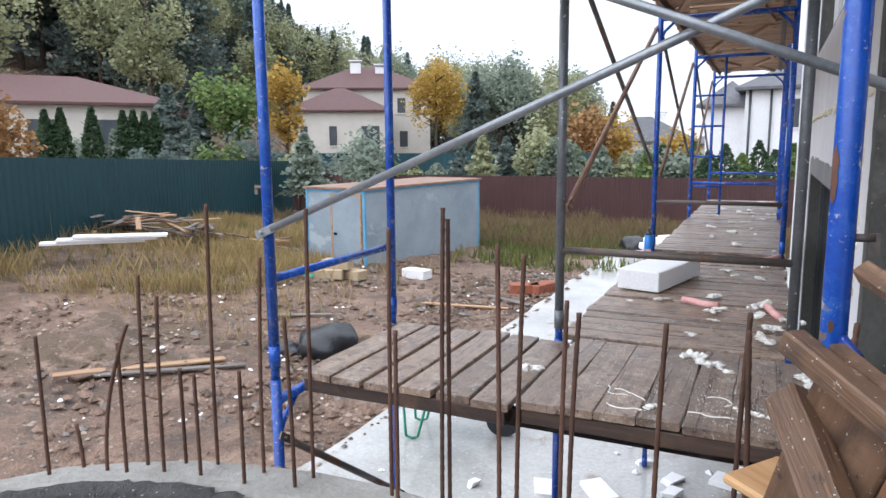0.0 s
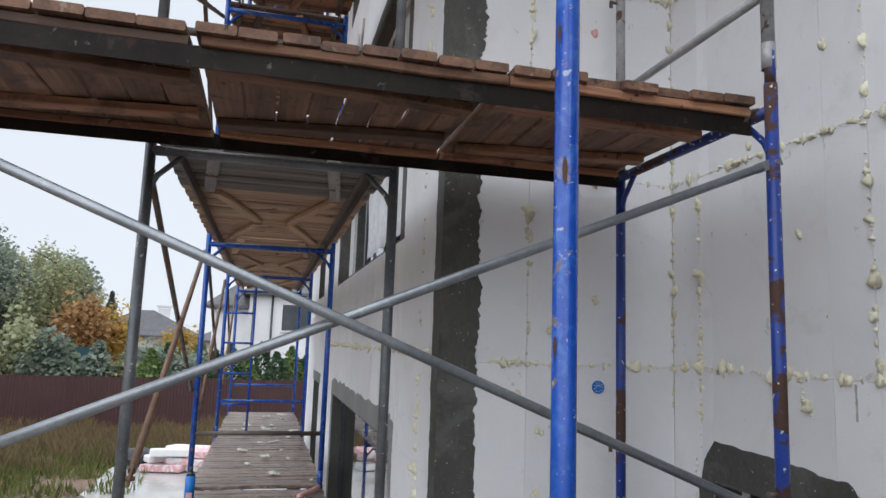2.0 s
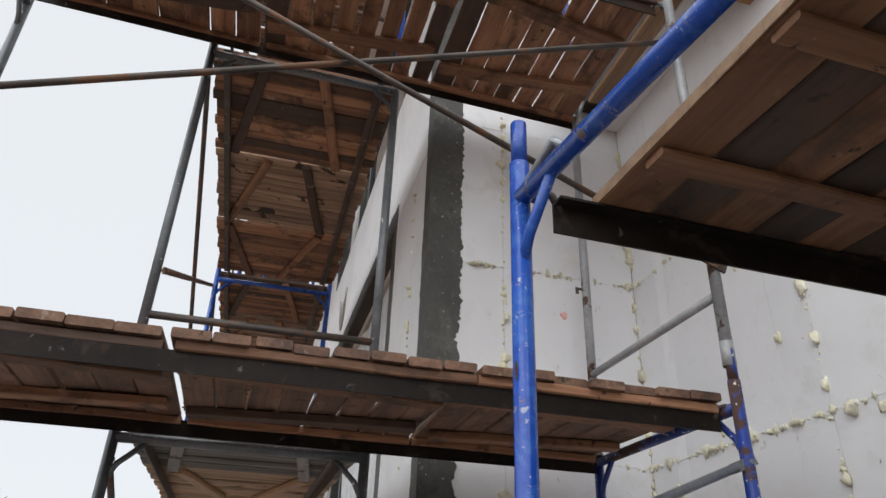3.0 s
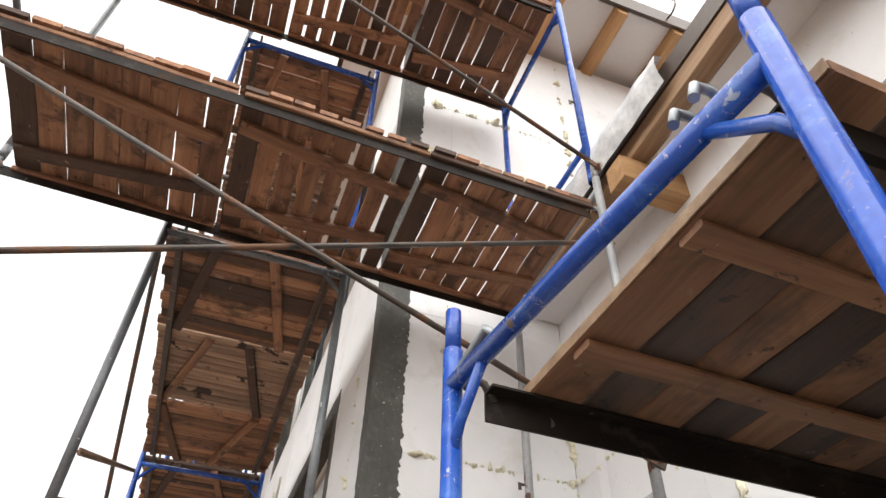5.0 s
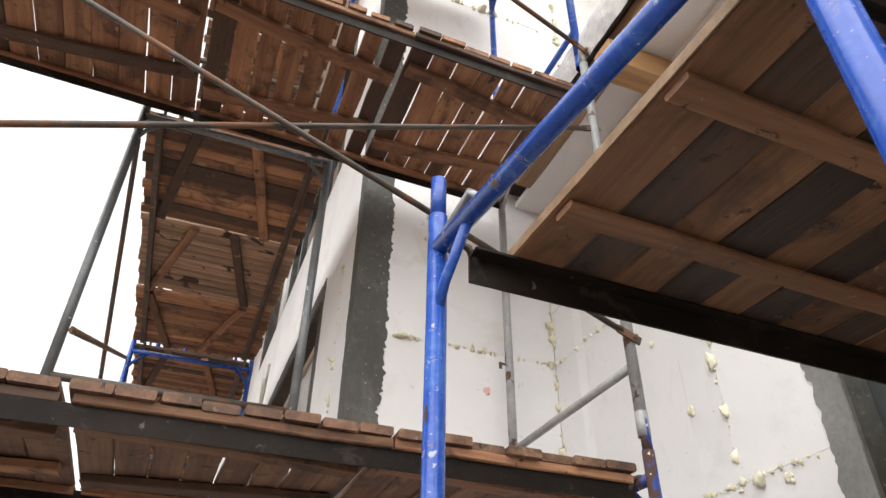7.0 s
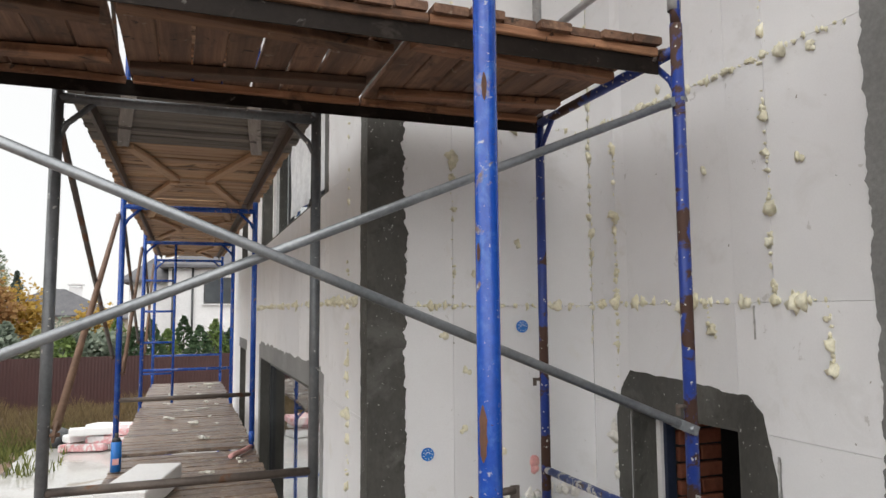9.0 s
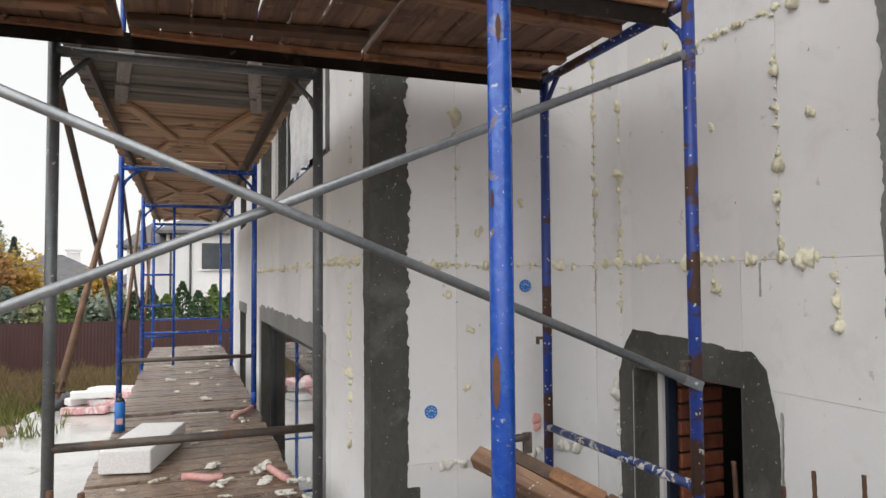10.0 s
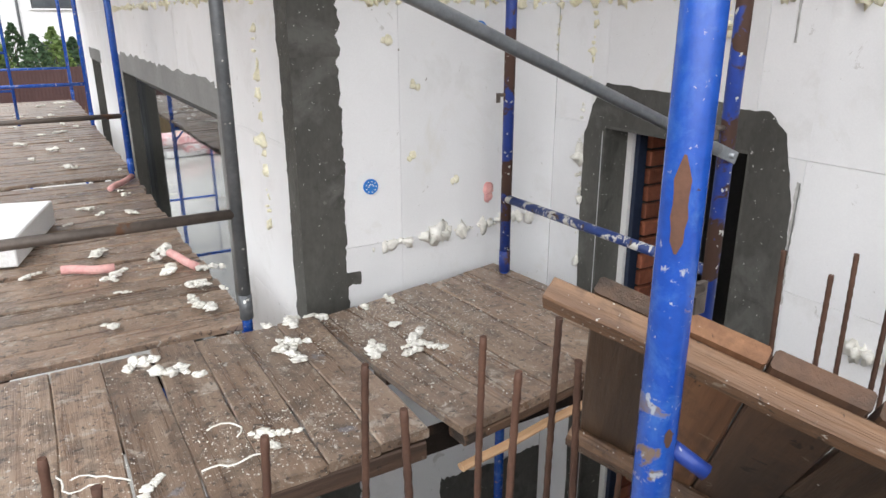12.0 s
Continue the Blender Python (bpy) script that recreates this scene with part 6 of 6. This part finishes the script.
def crumbs():
    """Foam crumbs and dust strewn over the decks."""
    rnd = random.Random(9)
    verts, faces = [], []
    for i in range(9500):
        if i % 3:
            x, y = (rnd.gauss(0.85, 0.25), rnd.gauss(3.0, 0.22)) if i % 2 else (rnd.uniform(-0.36, 1.50), rnd.uniform(2.36, 3.18)) if i % 4 else (rnd.gauss(0.2, 0.3), rnd.gauss(2.5, 0.12))
            if not (-0.36 < x < 1.48 and 2.36 < y < 3.18) or 0.60 < x < 0.69 - (y - 2.29) * 0.09:
                continue
        else:
            x, y = AX0 + 0.05 + rnd.random() ** 0.5 * 0.92, rnd.uniform(3.4, 9.5)
        z = deck_height(x, y) + 0.002
        s = rnd.choice((0.0007, 0.0009, 0.0011, 0.0014, 0.0018, 0.0024, 0.0034)) * (1.0 if i % 9 else 1.5)
        a = rnd.uniform(0, 3.1)
        o = len(verts)
        for k in range(4):
            t = a + k * math.pi / 2
            verts.append((x + math.cos(t) * s * rnd.uniform(0.6, 1.2), y + math.sin(t) * s * rnd.uniform(0.6, 1.2), z))
        verts.append((x, y, z + s * 0.9))
        faces += [(o + k, o + (k + 1) % 4, o + 4) for k in range(4)]
    me = bpy.data.meshes.new("foam_crumbs")
    me.from_pydata(verts, [], faces)
    me.materials.append(M_CRUMB)
    tagged(new("foam_crumbs", me), "white foam crumbs strewn over the wet decks", "foam crumbs", kind="stuff")


crumbs()


def squiggle(x, y, seed, n=8, r=0.0026):
    rnd = random.Random(seed)
    a, pts, p = rnd.uniform(0, 6.28), [], Vector((x, y, DZ + r * 0.8))
    for k in range(n):
        pts.append(p.copy())
        a += rnd.uniform(-0.9, 0.9)
        p += Vector((math.cos(a), math.sin(a), 0)) * 0.022
    bm = bmesh.new()
    bent(bm, pts, r, 6)
    tagged(part("foam_string", bm, M_FOAM_WHITE), "thin string of dried foam on the deck", "foam scrap", "foam strings")


for k, (x, y) in enumerate(((-0.22, 2.42), (-0.1, 2.5), (0.05, 2.45), (0.1, 2.62), (-0.25, 2.6))):
    squiggle(x, y, 900 + k)
for k, (p, q) in enumerate((((-0.16, 4.15), (0.04, 4.06)), ((0.28, 4.16), (0.345, 3.9)), ((0.19, 5.68), (0.36, 6.0)))):
    bm = bmesh.new()
    m = [Vector((p[0] + (q[0] - p[0]) * i / 6, p[1] + (q[1] - p[1]) * i / 6 + 0.012 * math.sin(i * 1.3), 0.016)) for i in range(7)]
    bent(bm, m, 0.019, 10)
    ob = part("foam_sausage", bm, M_PINK, None, smooth=True)
    ob.matrix_basis = Matrix.Translation((0, 0, DZ))
    tagged(ob, "pink strip of dried foam on the deck", "foam scrap", "pink foam strips")


def foam_block():
    bm = boxes((-0.135, 0.135, -0.36, 0.36, 0, 0.125))
    bmesh.ops.bevel(bm, geom=bm.edges[:], offset=0.006, segments=1, affect="EDGES")
    ob = part("foam_block", bm, M_EPS_CLEAN)
    ob.matrix_basis = pose(-0.36, 4.72, DZ + 0.002, 0, 0, -14)
    tagged(ob, "white polystyrene foam block lying on the deck", "foam block")


foam_block()


def spray_can():
    c = thing("spray_can", (-0.565, 5.55, DZ), "blue foam spray can with a red badge", "spray can")
    bm = bmesh.new()
    tube(bm, (0, 0, 0), (0, 0, 0.20), 0.034, 20)
    part("can", bm, M_CAN, c)
    bm = bmesh.new()
    tube(bm, (0, 0, 0.20), (0, 0, 0.225), 0.032, 20, 0.018)
    tube(bm, (0, 0, 0.225), (0, 0, 0.255), 0.012, 10)
    part("cap", bm, M_WFRAME, c)
    bm = boxes((-0.02, 0.02, -0.0352, -0.030, 0.05, 0.09))
    part("badge", bm, M_PINK, c, "small red badge")


spray_can()

# ---- window film and cable on the long wall ----
def window_film():
    bm, prev = bmesh.new(), None
    for i in range(26):
        y = 4.42 + i * 0.07
        ring = [bm.verts.new((XA + 0.035 + 0.03 * noise.noise(Vector((y * 5, j * 0.9, 3))), y, 2.86 + j * 0.17)) for j in range(10)]
        if prev:
            for j in range(9):
                bm.faces.new((prev[j], prev[j + 1], ring[j + 1], ring[j])).smooth = True
        prev = ring
    tagged(part("protective_film", bm, M_MESHFILM), "crumpled translucent film taped over the window", "plastic film")


window_film()
bm = bmesh.new()
bent(bm, [(0.52, 6.0 + 0.03 * i, 4.95 - 0.35 * math.sin(i / 11 * 3.14)) for i in range(12)], 0.011, 8)
tagged(part("cable_loop", bm, M_FOAM_WHITE), "pale cable loop hanging from the scaffold", "cable")


# ---- yard ----
def wheelbarrow():
    w = thing("wheelbarrow", (-2.55, 6.1, -1.0), "green wheelbarrow on the wet slab", "wheelbarrow")
    w.matrix_basis = pose(-2.55, 6.1, -1.0, 0, 0, 15)
    bm = bmesh.new()
    lo = [bm.verts.new(p) for p in ((-0.25, -0.15, 0.32), (0.25, -0.15, 0.32), (0.25, 0.2, 0.32), (-0.25, 0.2, 0.32))]
    hi = [bm.verts.new(p) for p in ((-0.42, -0.27, 0.55), (0.46, -0.27, 0.55), (0.46, 0.32, 0.55), (-0.42, 0.32, 0.55))]
    bm.faces.new(lo)
    for i in range(4):
        bm.faces.new((lo[i], lo[(i + 1) % 4], hi[(i + 1) % 4], hi[i]))
    part("tray", bm, M_GREENPAINT, w)
    for y in (-0.2, 0.25):
        bm = bmesh.new()
        bent(bm, [(0.55, 0.03, 0.16), (0.2, y, 0.3), (-0.4, y, 0.34), (-0.85, y, 0.5)], 0.016)
        part("handle", bm, M_GREENPAINT, w)
        bm = bmesh.new()
        bent(bm, [(-0.2, y, 0.33), (-0.28, y, 0.03), (-0.34, y, 0.01), (-0.4, y, 0.03), (-0.42, y, 0.34)], 0.014)
        part("leg", bm, M_GREENPAINT, w)
    bm = bmesh.new()
    tube(bm, (0.55, -0.01, 0.17), (0.55, 0.07, 0.17), 0.17, 20)
    part("wheel", bm, M_BLACK, w)


wheelbarrow()


def sack(name, x, y, z, r, squash, mat, seed, label, category):
    bm = bmesh.new()
    blob(bm, (0, 0, r * squash[2] * 0.85), r, seed, squash, 0.45, 3)
    ob = part(name, bm, mat)
    ob.matrix_basis = Matrix.Translation((x, y, z))
    tagged(ob, label, category)


def stuff_on_ground(x, y):
    return ground_height(x, y)


sack("rubbish_bag", -5.35, 8.0, -1.1, 0.42, (1.1, 0.85, 0.62), M_BLACK, 3, "filled black plastic rubbish bag on the earth", "bag")
sack("rubbish_bag", -5.95, 7.75, -1.1, 0.25, (1.2, 0.8, 0.45), M_BLACK, 4, "small black plastic bag on the earth", "bag")
sack("rubbish_bag", -2.9, 19.0, -1.15, 0.42, (1.0, 1.1, 0.7), M_BLACK, 5, "black plastic bag beside the foam packs", "bag")
sack("plastic_scrap", -8.7, 6.75, -0.85, 0.22, (1.3, 0.8, 0.4), M_PALEBLUE, 6, "crumpled pale blue plastic wrap", "plastic scrap")
sack("plastic_scrap", -8.9, 12.1, -0.8, 0.22, (1.3, 0.9, 0.35), M_EPS_CLEAN, 7, "crumpled white plastic sack by the shed", "plastic scrap")
sack("plastic_scrap", -8.3, 11.6, -0.85, 0.16, (1.2, 0.8, 0.4), M_TEAL, 8, "small teal plastic sack by the shed", "plastic scrap")


def foam_packs():
    rnd = random.Random(4)
    for i in range(9):
        bm = boxes((-0.5, 0.5, -0.3, 0.3, 0, 0.16))
        bmesh.ops.bevel(bm, geom=bm.edges[:], offset=0.02, segments=2, affect="EDGES")
        ob = part("foam_pack", bm, M_EPS_CLEAN if i % 4 else M_PINKFILM)
        ob.matrix_basis = pose(-2.15 + (i % 3) * 0.42 + rnd.uniform(-0.1, 0.1), 18.0 + (i % 2) * 0.5, -1.0 + (i // 3) * 0.17, rnd.uniform(-6, 6), rnd.uniform(-6, 6), rnd.uniform(-25, 25))
        tagged(ob, "wrapped pack of white foam boards" if i % 4 else "foam pack in pink printed film", "foam pack", "foam packs")


foam_packs()
BOARDS = [(-7.35, 5.2, -6.25, 6.9, 0.16), (-7.0, 5.5, -5.9, 6.9, 0.12), (-7.1, 5.3, -7.0, 6.2, 0.2), (-5.4, 11.2, -3.9, 11.6, 0.10), (-4.6, 12.4, -3.6, 12.0, 0.12), (-3.6, 9.4, -4.4, 8.7, 0.12), (-4.9, 9.9, -4.2, 9.2, 0.10), (-6.9, 8.8, -6.3, 9.5, 0.10)]
for i, (x0, y0, x1, y1, w) in enumerate(BOARDS):
    loose_board("scrap_board", (x0, y0, stuff_on_ground(x0, y0) + 0.07), (x1, y1, stuff_on_ground(x1, y1) + 0.05), w, 0.03, (M_WOOD_TAN, M_WOOD_GREY, M_WOOD_OLD)[i % 3], "weathered scrap board lying on the earth", "board", 600 + i)
rnd = random.Random(31)
for i in range(64):
    t = rnd.gauss(0, 1.0)
    x, y = -13.0 + 0.9 * t + rnd.uniform(-0.4, 0.4), 12.0 + 0.75 * t + rnd.uniform(-0.4, 0.4)
    a = rnd.uniform(-1.2, 1.8)
    L = rnd.uniform(0.5, 1.5)
    z = stuff_on_ground(x, y) + 0.08 + (i / 64) * 0.62 * max(0.08, 1 - (t / 1.7) ** 2)
    loose_board("scrap_board", (x, y, z), (x + L * math.cos(a), y + L * math.sin(a), z + rnd.uniform(-0.22, 0.16)), rnd.uniform(0.07, 0.16), 0.03, (M_WOOD_TAN, M_WOOD_GREY, M_WOOD_OLD)[i % 3], "broken board in a heap by the green fence", "board", 640 + i)
for i in range(3):
    loose_board("foam_sheet", (-12.2 + 0.2 * i, 8.5 + 0.2 * i, 0.12 + 0.05 * i), (-11.0 + 0.2 * i, 9.9 + 0.1 * i, 0.08 + 0.05 * i), 0.35, 0.05, M_EPS_CLEAN, "white foam sheet lying in the weeds", "foam sheet", 690 + i)


def foam_offcuts():
    """Flat white foam offcuts dropped on the slab."""
    rnd = random.Random(66)
    for x, y, a, b in ((-0.9, 5.5, 0.34, 0.2), (0.09, 6.1, 0.3, 0.22), (-0.33, 5.72, 0.16, 0.12), (-0.36, 5.95, 0.2, 0.1), (-1.32, 5.35, 0.26, 0.14), (-0.62, 6.2, 0.12, 0.08), (0.25, 6.3, 0.2, 0.13), (-1.9, 5.2, 0.1, 0.06)):
        bm = boxes((-a / 2, a / 2, -b / 2, b / 2, 0, 0.05))
        for v in bm.verts:
            v.co += Vector((rnd.uniform(-0.025, 0.025), rnd.uniform(-0.025, 0.025), 0))
        bmesh.ops.bevel(bm, geom=bm.edges[:], offset=0.005, segments=1, affect="EDGES")
        ob = part("foam_offcut", bm, M_EPS_CLEAN)
        ob.matrix_basis = pose(x, y, -1.0, 0, 0, rnd.uniform(0, 180))
        tagged(ob, "flat white foam offcut on the wet slab", "foam scrap", "foam offcuts")


foam_offcuts()


def blocks_on_ground():
    for i, (x, y, z, a, m) in enumerate(((-7.85, 11.7, 0, 20, M_TANBLOCK), (-7.5, 12.0, 0, -8, M_TANBLOCK), (-7.75, 11.85, 0.2, 10, M_TANBLOCK), (-6.5, 13.0, 0.02, -12, M_EPS_CLEAN), (-4.1, 13.1, 0.0, 25, M_BRICK), (-3.8, 13.3, 0.0, 70, M_BRICK))):
        bm = boxes((-0.3, 0.3, -0.15, 0.15, 0, 0.2))
        bmesh.ops.bevel(bm, geom=bm.edges[:], offset=0.012, segments=1, affect="EDGES")
        ob = part("building_block", bm, m)
        ob.matrix_basis = pose(x, y, stuff_on_ground(x, y) + z, 0, 0, a)
        tagged(ob, "building block lying on the earth", "block", "building blocks")


blocks_on_ground()


def rubble():
    """Stones, clods and scraps on the earth."""
    rnd = random.Random(12)
    for mat, n, lo, hi, label, nm in ((M_DIRT, 9000, 0.008, 0.085, "brown clods of earth", "clods"), (M_TANSTONE, 5000, 0.006, 0.045, "pale stones and rubble", "stones"), (M_WOOD_GREY, 700, 0.012, 0.09, "grey splinters and chips of wood", "chips"), (M_EPS_CLEAN, 600, 0.010, 0.055, "white scraps of foam on the earth", "litter")):
        verts, faces = [], []
        for _ in range(n):
            x, y = rnd.uniform(-11, -3.3), rnd.uniform(2.5, 16)
            if rnd.random() < 0.3:
                x = rnd.uniform(-5.5, -3.4)
            if mat is M_EPS_CLEAN and rnd.random() < 0.12:
                x, y = rnd.uniform(-3.0, 0.4), rnd.uniform(3.5, 9)
            z = stuff_on_ground(x, y) if x < -3.4 else -1.0
            s = lo + (hi - lo) * rnd.random() ** 3
            o = len(verts)
            for dx, dy, dz in ((1, 0, 0.1), (0.3, 0.9, 0.2), (-0.8, 0.5, 0.0), (-0.7, -0.7, 0.15), (0.4, -0.9, 0.05), (0, 0, 0.7), (0.1, 0.1, -0.4)):
                verts.append((x + dx * s * rnd.uniform(0.7, 1.3), y + dy * s * rnd.uniform(0.7, 1.3), z + dz * s + s * 0.15))
            for k in range(5):
                faces.append((o + k, o + (k + 1) % 5, o + 5))
                faces.append((o + (k + 1) % 5, o + k, o + 6))
        me = bpy.data.meshes.new(nm)
        me.from_pydata(verts, [], faces)
        me.materials.append(mat)
        tagged(new(nm, me), label + " over the yard", "rubble", kind="stuff")


rubble()


def weeds(name, zone, n, mat, hmin, hmax, label, seed, w=0.03):
    rnd = random.Random(seed)
    verts, faces = [], []
    x0, x1, y0, y1 = zone
    for _ in range(n):
        x, y = rnd.uniform(x0, x1), rnd.uniform(y0, y1)
        if noise.noise(Vector((x * 0.5, y * 0.5, seed))) < -0.2 or (-15.2 < x < -9.8 and 8.0 < y < 13.2 and y - 8.0 < (x + 15.2) * 0.0 + 5.2 and x + y < 0.5 and rnd.random() < 0.8):
            continue
        if seed < 3 and (x > -8.2 or y < 7.0 + max(0.0, x + 10.8) * 0.95) and rnd.random() < 0.93 or -10.2 < x < -7.0 and 13.0 < y < 18.6:
            continue
        z = stuff_on_ground(x, y)
        h = rnd.uniform(hmin, hmax) * (0.7 + 0.5 * noise.noise(Vector((x * 0.8, y * 0.8, seed + 3))))
        a = rnd.uniform(0, 6.28)
        lx, ly = rnd.uniform(-0.3, 0.3) * h, rnd.uniform(-0.3, 0.3) * h
        ww = w * rnd.uniform(0.4, 1.3)
        o = len(verts)
        verts += [(x - math.cos(a) * ww, y - math.sin(a) * ww, z - 0.03), (x + math.cos(a) * ww, y + math.sin(a) * ww, z - 0.03), (x + lx + math.cos(a) * ww * 0.5, y + ly + math.sin(a) * ww * 0.5, z + h * 0.7), (x + lx * 1.6, y + ly * 1.6, z + h)]
        faces.append((o, o + 1, o + 2, o + 3))
    me = bpy.data.meshes.new(name)
    me.from_pydata(verts, [], faces)
    me.materials.append(mat)
    tagged(new(name, me), label, "weeds", kind="stuff")


weeds("dry_grass", (-16.5, -6.4, 7.2, 17.5), 60000, M_LEAF["weed"], 0.18, 0.6, "tall dry yellow grass on the plot", 1, 0.006)
weeds("green_weeds", (-16.5, -5.5, 8.0, 18.0), 9000, M_LEAF["weedgreen"], 0.10, 0.35, "low green weeds on the plot", 2, 0.022)
weeds("dry_weeds", (-17.0, 6.0, 18.5, 30.3), 45000, M_LEAF["weedbrown"], 0.25, 0.8, "tall dry brown weeds before the brown fence", 3, 0.011)
weeds("low_weeds", (-9.0, -2.5, 15.5, 24.0), 6000, M_LEAF["weedgreen"], 0.12, 0.5, "green weeds beside the slab", 4, 0.03)


def lamp_post():
    p = thing("garden_lantern", (-13.6, 37.0, -1.7), "small dark roofed garden lantern on a post", "lantern")
    part("post", boxes((-0.06, 0.06, -0.06, 0.06, 0, 2.4)), M_WFRAME, p)
    part("lantern", boxes((-0.25, 0.25, -0.25, 0.25, 2.4, 2.75)), M_SOFFIT, p)
    bm = bmesh.new()
    hip(bm, -0.3, 0.3, -0.3, 0.3, 2.8, 0.25, 0.2, 0.05)
    part("roof", bm, M_ROOF_GREY, p)


lamp_post()
